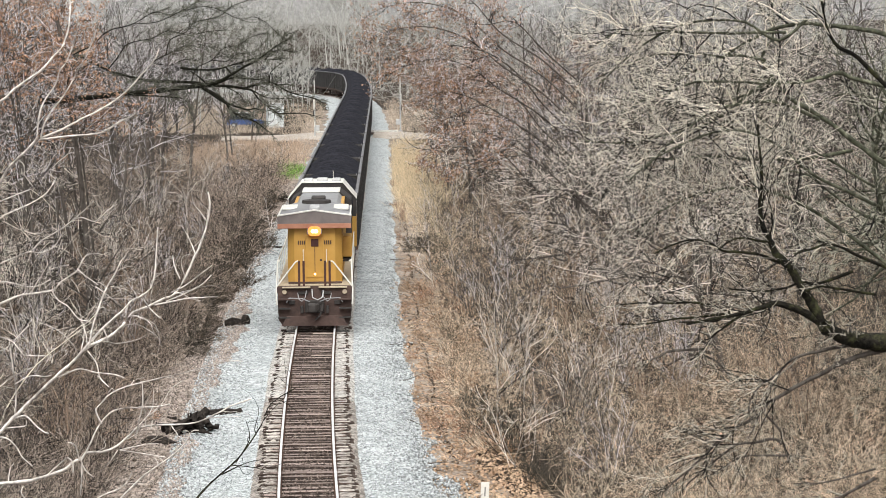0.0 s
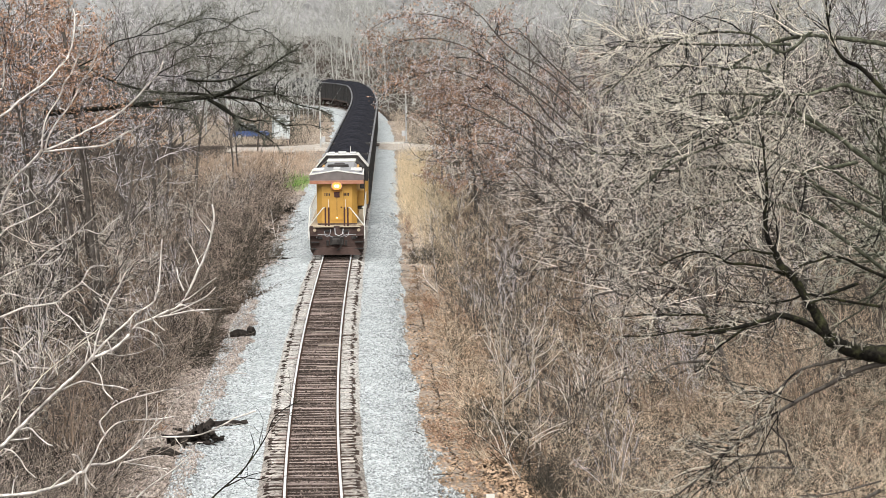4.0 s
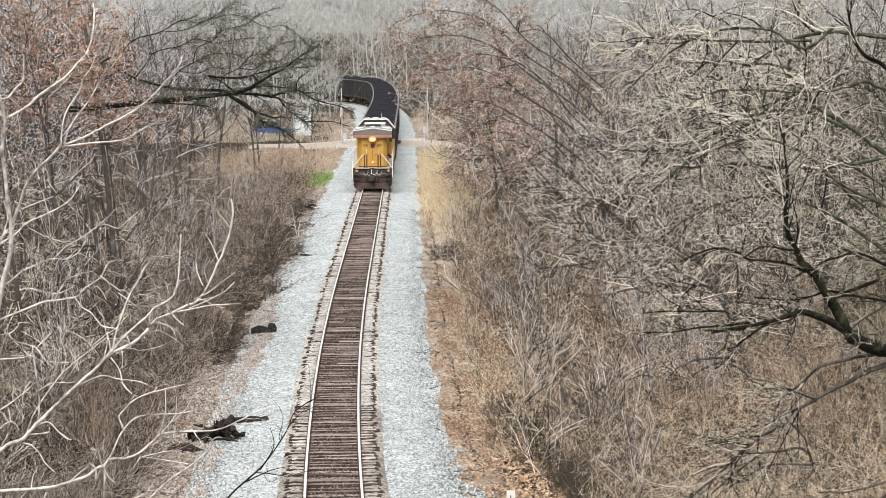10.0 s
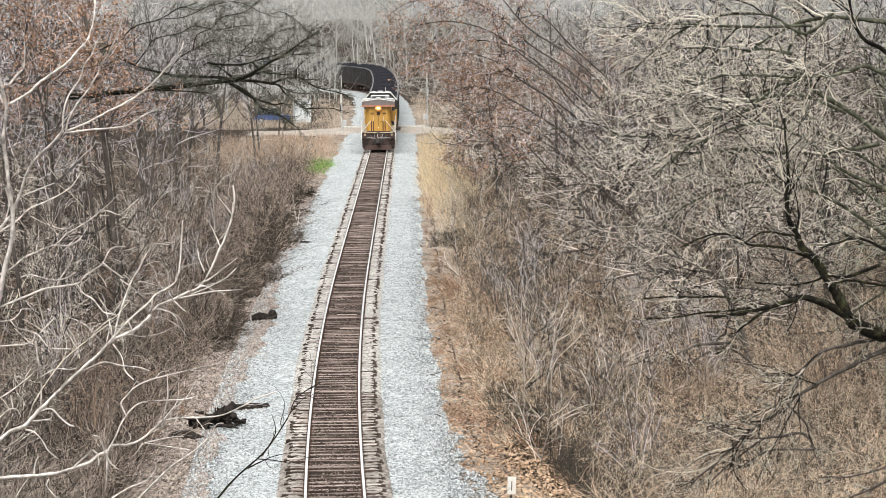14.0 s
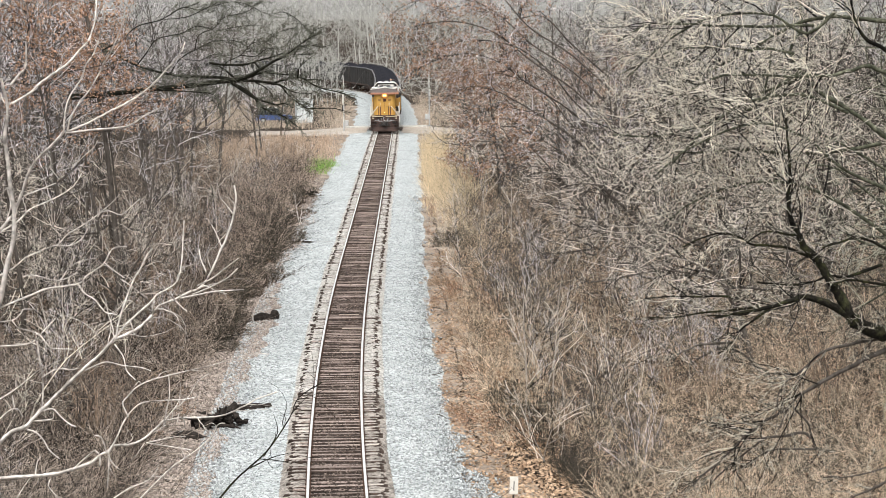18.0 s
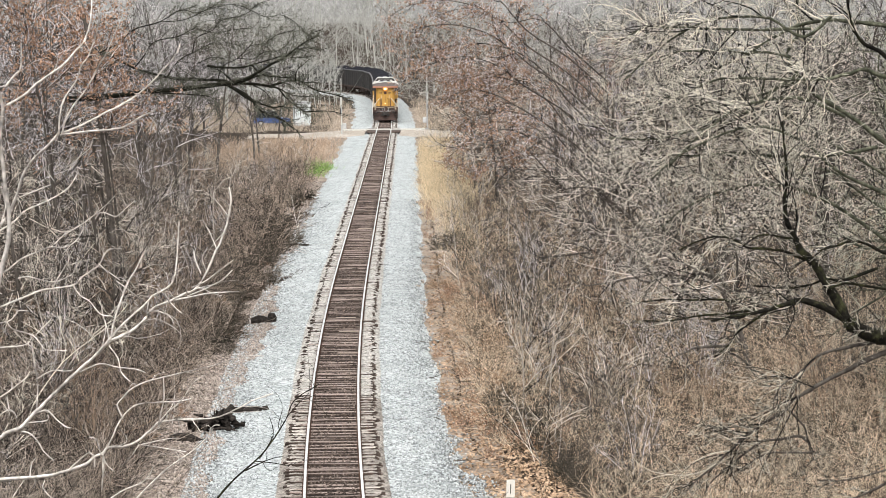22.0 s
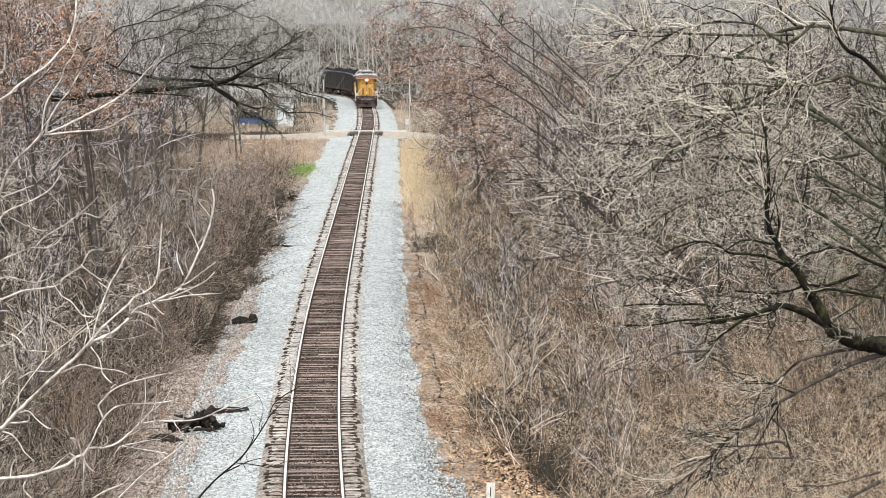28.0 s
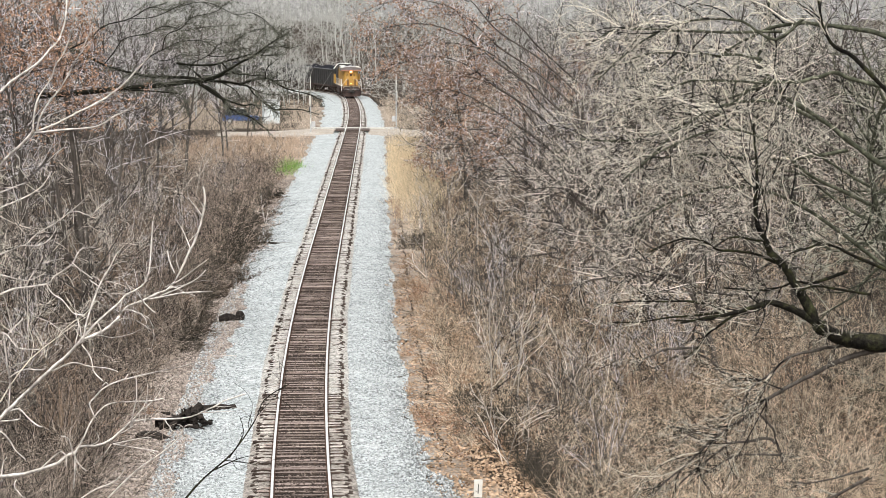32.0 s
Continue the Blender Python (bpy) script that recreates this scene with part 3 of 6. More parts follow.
def locomotive():
    """Seen from the end of its long hood; +y is the way it goes."""
    L = thing("locomotive", "yellow and grey diesel locomotive with a lit headlight on its hood", "locomotive")
    part("frame", boxed(-1.5, 1.5, -10.2, 10.4, 1.32, 1.6, 0.03), M_UNDER, L, "grimy brown frame under the walkway")
    part("walkway", boxed(-1.48, 1.48, -10.18, 10.3, 1.603, 1.64), M_TAN, L, "dusty tan walkway")
    # end plate and plough
    bm = bmesh.new()
    prism(bm, [(-1.45, 0.75), (-1.4, 0.3), (-1.28, 0.14), (1.28, 0.14), (1.4, 0.3), (1.45, 0.75), (1.45, 1.66), (-1.45, 1.66)], -10.75, -10.55)
    part("pilot_plate", bm, M_UNDER, L, "grimy brown end plate and plough")
    bm = bmesh.new()
    prism(bm, [(-1.3, 0.12), (1.3, 0.12), (1.1, 0.5), (-1.1, 0.5)], -10.98, -10.74)
    part("plough", bm, M_UNDER, L)
    for sx in (-1, 1):
        for z in (0.42, 0.78, 1.14):
            part("step", boxed(sx * 1.2 - 0.24, sx * 1.2 + 0.24, -10.99, -10.74, z, z + 0.05), M_BLACK if z < 1 else M_UNDER, L)
        part("ditch_light", rod(bmesh.new(), (sx * 1.18, -10.74, 1.45), (sx * 1.18, -10.84, 1.45), 0.08, 0.09, 12), M_TAN, L)
    # coupler
    bm = boxed(-0.16, 0.16, -11.2, -10.7, 0.72, 1.0, 0.04)
    box(bm, -0.26, 0.1, -11.42, -11.15, 0.68, 1.04, 0.06)
    box(bm, -0.38, 0.38, -10.82, -10.73, 0.62, 1.12, 0.02)
    part("coupler", bm, M_BLACK, L)
    for sx in (-1, 1):
        pts = [(sx * 0.32, -10.78, 1.5), (sx * 0.36, -11.0, 1.25), (sx * 0.5, -11.05, 1.1), (sx * 0.62, -10.95, 1.18), (sx * 0.66, -10.78, 1.4)]
        part("hose", rail_bar(pts, 0.018), M_GREY, L)
    pts = [(-0.1, -10.78, 1.55), (-0.08, -11.05, 1.25), (0.12, -11.08, 1.16), (0.3, -11.04, 1.25), (0.36, -10.78, 1.5)]
    part("jumper_cable", rail_bar(pts, 0.022), M_GREY_LIGHT, L)
    pts = [(0.3, -10.8, 0.95), (0.28, -11.1, 0.7), (0.18, -11.14, 0.5), (0.02, -11.1, 0.38)]
    part("brake_hose", rail_bar(pts, 0.035), M_BLACK, L)
    for sx in (-1, 1):
        part("anti_climber", boxed(sx * 0.72 - 0.56, sx * 0.72 + 0.56, -10.9, -10.74, 1.6, 1.655, 0.01), M_TAN, L, "dusty edge plate")
        part("uncoupling_lever", rail_bar([(sx * 0.2, -11.0, 1.08), (sx * 0.5, -10.95, 1.2), (sx * 1.0, -10.95, 1.22), (sx * 1.1, -10.95, 1.05)], 0.02), M_GREY, L)
        part("valve_box", boxed(sx * 0.9 - 0.13, sx * 0.9 + 0.13, -10.85, -10.74, 0.95, 1.12, 0.02), M_BLACK, L)
        part("bracket", boxed(sx * 0.5 - 0.06, sx * 0.5 + 0.06, -10.9, -10.74, 0.6, 0.9, 0.02), M_BLACK, L)
        part("hose_rack", boxed(sx * 0.46 - 0.2, sx * 0.46 + 0.2, -10.82, -10.74, 1.34, 1.46, 0.02), M_BLACK, L)
    # long hood with bevelled corners
    bm = bmesh.new()
    for a, b, w in ((-9.55, 3.4, 1.07),):
        va = [(-w, a + 0.28), (-w + 0.26, a), (w - 0.26, a), (w, a + 0.28), (w, b), (-w, b)]
        lo = [bm.verts.new((x, y, 1.64)) for x, y in va]
        hi = [bm.verts.new((x, y, 4.2)) for x, y in va]
        bm.faces.new(lo[::-1])
        bm.faces.new(hi)
        for i in range(6):
            j = (i + 1) % 6
            bm.faces.new((lo[i], lo[j], hi[j], hi[i]))
    part("hood", bm, M_YELLOW, L, "yellow long hood with bevelled corners")
    part("hood_door_panel", boxed(-0.36, 0.36, -9.585, -9.54, 1.9, 3.5, 0.012), M_YELLOW, L)
    part("vent_grille", boxed(-0.15, 0.15, -9.61, -9.58, 3.12, 3.42, 0.01), M_DARKBAR, L, "dark framed shield plate")
    bm = bmesh.new()
    rod(bm, (0, -9.6, 2.02), (0, -9.63, 2.02), 0.038, 0.038, 12)
    part("marker_lamp", bm, M_MARKER, L, "small lit amber lamp")
    for sx in (-1, 1):
        for k in range(4):
            part("number_bar", boxed(sx * 0.52 - 0.15 + k * 0.08, sx * 0.52 - 0.1 + k * 0.08, -9.566, -9.552, 3.2, 3.36), M_UNDER, L)
        part("grab_rod", rail_bar([(sx * 0.46, -9.62, 2.5), (sx * 0.46, -9.66, 2.95), (sx * 0.46, -9.58, 3.0)], 0.016), M_WHITE, L)
    y = -9.3
    while y < 3.0:
        for sx in (-1, 1):
            part("hood_door", boxed(sx * 1.085 - 0.015, sx * 1.085 + 0.015, y + 0.5, y + 1.3, 1.8, 3.55, 0.01), M_YELLOW, L)
        y += 0.95
    # radiator wings that overhang the hood
    bm = bmesh.new()
    prism(bm, [(-1.43, 3.9), (1.43, 3.9), (1.43, 4.36), (0.7, 4.55), (-0.7, 4.55), (-1.43, 4.36)], -9.75, -4.6)
    part("radiator", bm, M_GREY, L, "grey overhanging radiator housing")
    part("stripe", boxed(-1.46, 1.46, -9.8, -9.745, 3.86, 4.05, 0.01), M_RED, L, "faded red stripe with headlight glow in its colour")
    part("visor", prism(bmesh.new(), [(-1.46, 4.053), (1.46, 4.053), (1.46, 4.35), (0, 4.55), (-1.46, 4.35)], -9.785, -9.745), M_VISOR, L, "dark grey visor panel with a reddish painted glow")
    bm = bmesh.new()
    for a, b in (((-1.47, 4.37), (0, 4.58)), ((0, 4.58), (1.47, 4.37))):
        rod(bm, (a[0], -9.77, a[1]), (b[0], -9.77, b[1]), 0.04)
    part("roof_edge", bm, M_WHITE, L, "pale roof edge")
    for sx in (-1, 1):
        part("radiator_grille", boxed(sx * 0.98 - 0.36, sx * 0.98 + 0.36, -7.9, -6.0, 4.44, 4.54, 0.03), M_WHITE, L, "pale radiator grille")
        part("wing_lip", boxed(sx * 1.42 - 0.03, sx * 1.42 + 0.03, -9.7, -4.7, 4.33, 4.41, 0.01), M_WHITE, L)
    part("roof_hatch", boxed(-0.2, 0.2, -9.1, -8.0, 4.54, 4.68, 0.03), M_GREY_LIGHT, L, "pale roof hatch")
    part("radiator_fan", rod(bmesh.new(), (0, -5.5, 4.5), (0, -5.5, 4.68), 0.62, 0.58, 20), M_BLACK, L, "black radiator fan")
    part("exhaust", boxed(-0.3, 0.3, -2.0, -1.0, 4.2, 4.55, 0.04), M_BLACK, L)
    part("hood_roof", prism(bmesh.new(), [(-0.96, 4.18), (0.96, 4.18), (0.8, 4.36), (-0.8, 4.36)], -4.6, 3.4), M_GREY, L, "grey hood roof")
    # headlight
    part("headlight_housing", boxed(-0.3, 0.3, -9.8, -9.56, 3.62, 3.86, 0.03), M_GREY, L)
    for sx in (-1, 1):
        lens = part("headlight", rod(bmesh.new(), (sx * 0.06, -9.8, 3.75), (sx * 0.06, -9.84, 3.75), 0.085, 0.085, 16), M_HEADLIGHT, L, "lit warm headlight lens")
        # Added disc that glows in place of the lens's orange halo.
        part("reflector", rod(bmesh.new(), (sx * 0.07, -9.79, 3.75), (sx * 0.07, -9.83, 3.75), 0.2, 0.19, 20), M_GLOW_DISC, lens)
    # auxiliary cabinet and cab at the far end
    bm = bmesh.new()
    prism(bm, [(-1.35, 1.64), (1.35, 1.64), (1.35, 4.0), (0.9, 4.35), (-0.9, 4.35), (-1.35, 4.0)], 3.4, 6.3)
    part("dynamic_brake_box", bm, M_BLACK, L, "grimy dark dynamic brake box")
    part("brake_roof", boxed(-0.85, 0.85, 3.5, 6.1, 4.354, 4.42, 0.02), M_WHITE, L, "pale grey roof panel")
    bm = bmesh.new()
    prism(bm, [(-1.55, 1.64), (1.55, 1.64), (1.55, 3.9), (0.95, 4.6), (-0.95, 4.6), (-1.55, 3.9)], 6.35, 8.9)
    part("cab", bm, M_BLACK, L, "wide cab with a dark back wall")
    part("cab_panel", boxed(-1.56, 1.56, 6.33, 8.92, 1.65, 3.05, 0.02), M_YELLOW, L, "yellow lower cab panel")
    bm = bmesh.new()
    prism(bm, [(-1.58, 3.86), (-1.58, 3.92), (-0.97, 4.64), (0.97, 4.64), (1.58, 3.92), (1.58, 3.86), (0.94, 4.605), (-0.94, 4.605)], 6.3, 8.95)
    part("cab_roof", bm, M_WHITE, L, "pale grey cab roof")
    for sx in (-1, 1):
        part("cab_rear_window", boxed(sx * 1.22 - 0.18, sx * 1.22 + 0.18, 6.32, 6.345, 3.1, 3.8), M_GLASS, L)
        part("cab_side_window", boxed(sx * 1.555 - 0.01, sx * 1.555 + 0.01, 6.8, 8.4, 3.1, 3.7), M_GLASS, L)
    part("nose", boxed(-1.1, 1.1, 8.9, 10.3, 1.64, 3.1, 0.15, 2), M_YELLOW, L)
    part("horn", boxed(-0.25, 0.25, 6.9, 7.3, 4.64, 4.8, 0.03), M_GREY_LIGHT, L)
    for sx in (-1, 1):
        part("air_conditioner", boxed(sx * 0.65 - 0.2, sx * 0.65 + 0.2, 7.0, 7.9, 4.63, 4.75, 0.03), M_GREY_LIGHT, L)
    # hand rails
    for sx in (-1, 1):
        pts = [(sx * 1.47, -10.9, 0.95), (sx * 1.5, -10.85, 1.2), (sx * 1.5, -10.7, 1.62), (sx * 1.45, -10.4, 2.6), (sx * 1.42, -10.3, 2.65), (sx * 1.36, -10.3, 2.6)]
        part("corner_handrail", rail_bar(pts, 0.03), M_WHITE, L, "white corner handrail")
        part("slant_handrail", rail_bar([(sx * 1.48, -10.72, 1.66), (sx * 0.74, -10.7, 2.62), (sx * 0.64, -10.7, 2.66)], 0.03), M_WHITE, L, "white slanting handrail")
        for dx in (0.42, 0.6):
            part("end_post", boxed(sx * dx - 0.045, sx * dx + 0.045, -10.74, -10.66, 1.66, 2.66, 0.01), M_DARKBAR, L, "dark end post")
        part("side_handrail", rail_bar([(sx * 1.46, -10.2, 2.6), (sx * 1.46, 3.2, 2.6)], 0.022), M_WHITE, L)
        y = -9.8
        while y < 3.4:
            part("stanchion", rail_bar([(sx * 1.46, y, 1.62), (sx * 1.46, y, 2.6)], 0.02), M_WHITE, L)
            y += 2.1
        if sx > 0:
            part("battery_box", boxed(sx * 1.22 - 0.24, sx * 1.22 + 0.24, -8.2, -6.6, 2.55, 3.4, 0.03), M_YELLOW, L)
    part("step_well", boxed(0.98, 1.44, -8.4, -6.8, 2.4, 2.5, 0.01), M_BLACK, L)
    part("door_seam", boxed(-0.012, 0.012, -9.597, -9.584, 1.95, 3.1), M_UNDER, L)
    part("hood_lip", boxed(-1.06, 1.06, -9.62, -9.5, 1.64, 1.72, 0.01), M_UNDER, L)
    part("latch", boxed(0.2, 0.28, -9.62, -9.58, 2.55, 2.62), M_UNDER, L)
    part("antenna", rod(bmesh.new(), (0.5, 7.4, 4.6), (0.5, 7.4, 5.1), 0.015, 0.01, 6), M_WHITE, L)
    part("fuel_tank", boxed(-1.35, 1.35, -3.2, 3.2, 0.3, 1.3, 0.2, 2), M_UNDER, L)
    truck(L, -6.7, 3, 2.05)
    truck(L, 6.7, 3, 2.05)
    return L


def coal_bed(seed):
    r = np.random.default_rng(seed)
    nx, ny = 13, 49
    gx, gy = np.meshgrid(np.linspace(-1.46, 1.46, nx), np.linspace(-7.2, 7.2, ny))
    hump = 0.3 + 0.7 * np.cos((np.abs(gy) - 3.4) / 3.6 * math.pi)
    z = 3.5 + 0.72 * (0.35 + 0.65 * hump) * (1 - (gx / 1.5) ** 2) - 0.1 * ease(np.abs(gy), 6.2, 7.2) + r.normal(0, 0.025, gx.shape)
    v = np.stack([gx, gy, z], -1).reshape(-1, 3)
    i = np.arange(nx * ny).reshape(ny, nx)
    f = np.stack([i[:-1, :-1], i[:-1, 1:], i[1:, 1:], i[1:, :-1]], -1).reshape(-1, 4)
    return soup("coal_load", v, f)


def coal_car():
    C = thing("coal_car", "dark high-sided coal car heaped with black coal", "coal car", group="coal cars of the train")
    for sx in (-1, 1):
        bm = boxed(sx * 1.52 - 0.03, sx * 1.52 + 0.03, -7.4, 7.4, 1.15, 3.62)
        part("side_wall", bm, M_CAR, C)
        part("side_sill", boxed(sx * 1.5 - 0.07, sx * 1.5 + 0.07, -7.4, 7.4, 0.98, 1.18, 0.02), M_RUST, C)
        part("top_rim", boxed(sx * 1.52 - 0.075, sx * 1.52 + 0.075, -7.45, 7.45, 3.6, 3.74, 0.02), M_CHORD, C, "scuffed grey top rim")
        for k in range(9):
            y = -6.8 + k * 1.7
            part("rib", boxed(sx * 1.58 - 0.04, sx * 1.58 + 0.04, y - 0.06, y + 0.06, 1.17, 3.6, 0.01), M_CAR, C)
    for sy in (-1, 1):
        part("end_wall", boxed(-1.49, 1.49, sy * 7.36 - 0.03, sy * 7.36 + 0.03, 1.15, 3.62), M_BLACK, C)
        part("end_rim", boxed(-1.445, 1.445, sy * 7.38 - 0.05, sy * 7.38 + 0.05, 3.56, 3.66, 0.02), M_BLACK, C)
        part("ladder", rail_bar([(1.35, sy * 7.46, 1.0), (1.35, sy * 7.46, 3.7)], 0.03), M_CHORD, C)
        bm = boxed(-0.14, 0.14, sy * 7.4 - 0.0, sy * 7.4 + sy * 0.68, 0.75, 1.0) if sy > 0 else boxed(-0.14, 0.14, -8.08, -7.4, 0.75, 1.0)
        part("coupler", bm, M_BLACK, C)
        truck(C, sy * 5.6, 2, 1.78)
    part("underframe", boxed(-1.3, 1.3, -7.3, 7.3, 0.85, 1.15, 0.03), M_UNDER, C)
    hang("coal_load", coal_bed(3), M_COAL, C, "heaped black coal", True)
    return C


loco = locomotive()
cars = [coal_car()]
for k in range(1, 27):
    cars.append(copy_thing(cars[0], Matrix()))

# ---- crossing ----


def crossing_signal(x, y, facing):
    S = thing("crossing_signal", "grey level crossing signal with a raised white gate arm", "crossing signal",
              pose(x, y, float(ground_z(x, y)), 0, 0, facing), group="crossing signals")
    part("base", boxed(-0.25, 0.25, -0.25, 0.25, -0.2, 0.25, 0.03), M_GREY, S)
    part("mast", rod(bmesh.new(), (0, 0, 0), (0, 0, 4.2), 0.08, 0.08, 10), M_GREY_LIGHT, S)
    for a in (45, -45):
        ob = part("crossbuck", boxed(-0.6, 0.6, -0.02, 0.02, -0.11, 0.11), M_WHITE, S)
        ob.matrix_basis = pose(0, -0.1 - 0.02 * (a > 0), 3.7, 0, a, 0)
    for sx in (-1, 1):
        part("lamp_hood", rod(bmesh.new(), (sx * 0.38, -0.14, 2.75), (sx * 0.38, -0.06, 2.75), 0.28, 0.28, 16), M_BLACK, S)
    part("lamp_bar", boxed(-0.5, 0.5, -0.06, -0.02, 2.71, 2.79), M_GREY, S)
    part("gate_machine", boxed(-0.2, 0.2, 0.08, 0.5, 0.9, 1.5, 0.04), M_GREY_LIGHT, S)
    for k in range(8):
        part("gate_arm", boxed(0.2, 0.25, -0.04, 0.04, 1.3 + 0.62 * k, 1.3 + 0.62 * (k + 1)), M_GREY_LIGHT if k % 3 == 2 else M_WHITE, S)
    return S


crossing_signal(-14.0, 263, -90)
crossing_signal(-5.2, 277, 90)
M_CONCRETE = material("worn_pale_concrete", [(0.42, 0.4, 0.37), (0.6, 0.58, 0.54)], 0.9, scale=1.5, fine=8)
deck = thing("crossing_deck", "dark timber panels between the rails of the crossing", "crossing deck")
for off in (-1.35, -0.42, 0.0, 0.42, 1.35):
    s = s_at(RY)
    x, y, _ = on_track(s, off)
    w = 0.2 if abs(off) < 1 else 0.45
    ob = part("panel", boxed(-w, w, -4.0, 4.0, -0.14, -0.01, 0.015), M_DECK, deck)
    ob.matrix_basis = pose(x, y, 0, 0, 0, math.degrees(np.interp(s, _s, _h)))

curb = part("concrete_panel", boxed(-4.6, 4.4, -1.1, 1.1, -0.16, 0.014, 0.02), M_CONCRETE, deck, "pale concrete crossing panel")
curb.matrix_basis = pose(*on_track(s_at(RY + 1.6), 0), 0, 0, 1.5)
cab_x, cab_y = -20.2, 292
cb = thing("signal_cabinet", "pale grey metal signal equipment cabinet beside the crossing", "signal cabinet",
           pose(cab_x, cab_y, float(ground_z(cab_x, cab_y)), 0, 0, 12))
part("body", boxed(-0.95, 0.95, -0.8, 0.8, 0.1, 2.75, 0.02), M_CABINET, cb)
part("roof", prism(bmesh.new(), [(-1.05, 2.75), (1.05, 2.75), (1.05, 2.81), (0, 2.93), (-1.05, 2.81)], -0.9, 0.9), M_GREY_LIGHT, cb)
part("door", boxed(-0.5, 0.4, -0.83, -0.795, 0.25, 2.3, 0.01), M_CABINET, cb)
part("handle", boxed(0.25, 0.3, -0.87, -0.83, 1.15, 1.35), M_BLACK, cb)
part("plinth", boxed(-1.0, 1.0, -0.85, 0.85, -0.3, 0.1), M_GREY, cb)

# ---- woods ----


def unit(v):
    return v / np.maximum(np.linalg.norm(v, axis=-1, keepdims=True), 1e-9)


def grow(rng, start, way, length, r0, r1, k, wander, lift):
    """Polylines of k steps from the starts; wander bends them, lift pulls them up (or down)."""
    n = len(start)
    pts = np.zeros((n, k + 1, 3))
    pts[:, 0] = start
    d = unit(way)
    drift = rng.normal(0, 1, (n, 3))
    for i in range(k):
        drift = 0.5 * drift + rng.normal(0, 1, (n, 3))
        d = d + wander * drift
        d[:, 2] += lift
        d = unit(d)
        pts[:, i + 1] = pts[:, i] + d * (length / k)[:, None]
    f = np.linspace(0, 1, k + 1)[None] ** 0.8
    rad = r0[:, None] * (1 - f) + r1[:, None] * f
    return pts, rad


def sprout(rng, pts, rad, count, t0, t1, angle, spread):
    """Starts, ways and radii of side shoots along the polylines."""
    n, k1, _ = pts.shape
    who = np.repeat(np.arange(n), count)
    t = rng.uniform(t0, t1, len(who)) * (k1 - 1)
    i = np.clip(t.astype(int), 0, k1 - 2)
    f = (t - i)[:, None]
    a, b = pts[who, i], pts[who, i + 1]
    start = a * (1 - f) + b * f
    d = unit(b - a)
    side = unit(np.cross(d, rng.normal(0, 1, d.shape)))
    ang = np.radians(rng.normal(angle, spread, len(who)))[:, None]
    r = rad[who, i] * (1 - f[:, 0]) + rad[who, i + 1] * f[:, 0]
    return start, d * np.cos(ang) + side * np.sin(ang), r, t / (k1 - 1)


def tubes(pts, rad, sides):
    """Verts and quads round the polylines."""
    n, k, _ = pts.shape
    d = np.zeros_like(pts)
    d[:, 1:-1] = pts[:, 2:] - pts[:, :-2]
    d[:, 0], d[:, -1] = pts[:, 1] - pts[:, 0], pts[:, -1] - pts[:, -2]
    d = unit(d)
    ref = np.where(np.abs(d[..., 2:3]) > 0.8, np.array([1.0, 0.2, 0]), np.array([0, 0.15, 1.0]))
    u = unit(np.cross(d, ref))
    v = np.cross(d, u)
    a = np.arange(sides) / sides * 2 * math.pi
    ring = pts[:, :, None] + rad[:, :, None, None] * (u[:, :, None] * np.cos(a)[None, None, :, None] + v[:, :, None] * np.sin(a)[None, None, :, None])
    i = np.arange(n * k * sides).reshape(n, k, sides)
    j = np.roll(i, -1, axis=2)
    f = np.stack([i[:, :-1], j[:, :-1], j[:, 1:], i[:, 1:]], -1).reshape(-1, 4)
    return ring.reshape(-1, 3), f


def merged(name, batches):
    vs, fs, k = [], [], 0
    for v, f in batches:
        vs.append(v)
        fs.append(f + k)
        k += len(v)
    return soup(name, np.concatenate(vs), np.concatenate(fs))


def leafage(rng, tips, count, size, spread):
    """Small curled four-sided leaves round the points."""
    c = tips[rng.integers(0, len(tips), count)] + rng.normal(0, spread, (count, 3))
    u = unit(rng.normal(0, 1, (count, 3)))
    v = unit(np.cross(u, rng.normal(0, 1, (count, 3))))
    s = (size * rng.uniform(0.6, 1.3, count))[:, None]
    w = np.cross(u, v) * s * 0.35
    verts = np.stack([c - u * s, c + v * s * 0.6 + w, c + u * s, c - v * s * 0.6 + w], 1).reshape(-1, 3)
    return soup("leaves", verts, np.arange(count * 4).reshape(-1, 4))


def branch_out(rng, p, r, ln, counts, angle, ratio, wander, lift, twig_r, steps=(3, 2, 2)):
    """Side shoots in one to three orders; gives their tube batches and the points of the last."""
    fine = []
    for level, n in enumerate(counts):
        s, d, rr, t = sprout(rng, p, r, n, 0.12, 1.0, angle, 16)
        ln = np.repeat(ln, n) * rng.uniform(0.5, 1.25, len(t)) * ratio * (1.2 - 0.6 * t)
        top = twig_r * (2.2, 1.0, 0.7)[level]
        k = steps[level]
        p, r = grow(rng, s, d, ln, np.minimum(rr * 0.8, top), np.full(len(t), twig_r * 0.4), k, wander * (1 + 0.4 * level), lift)
        fine.append(tubes(p, r, 3))
    return fine, p.reshape(-1, 3)


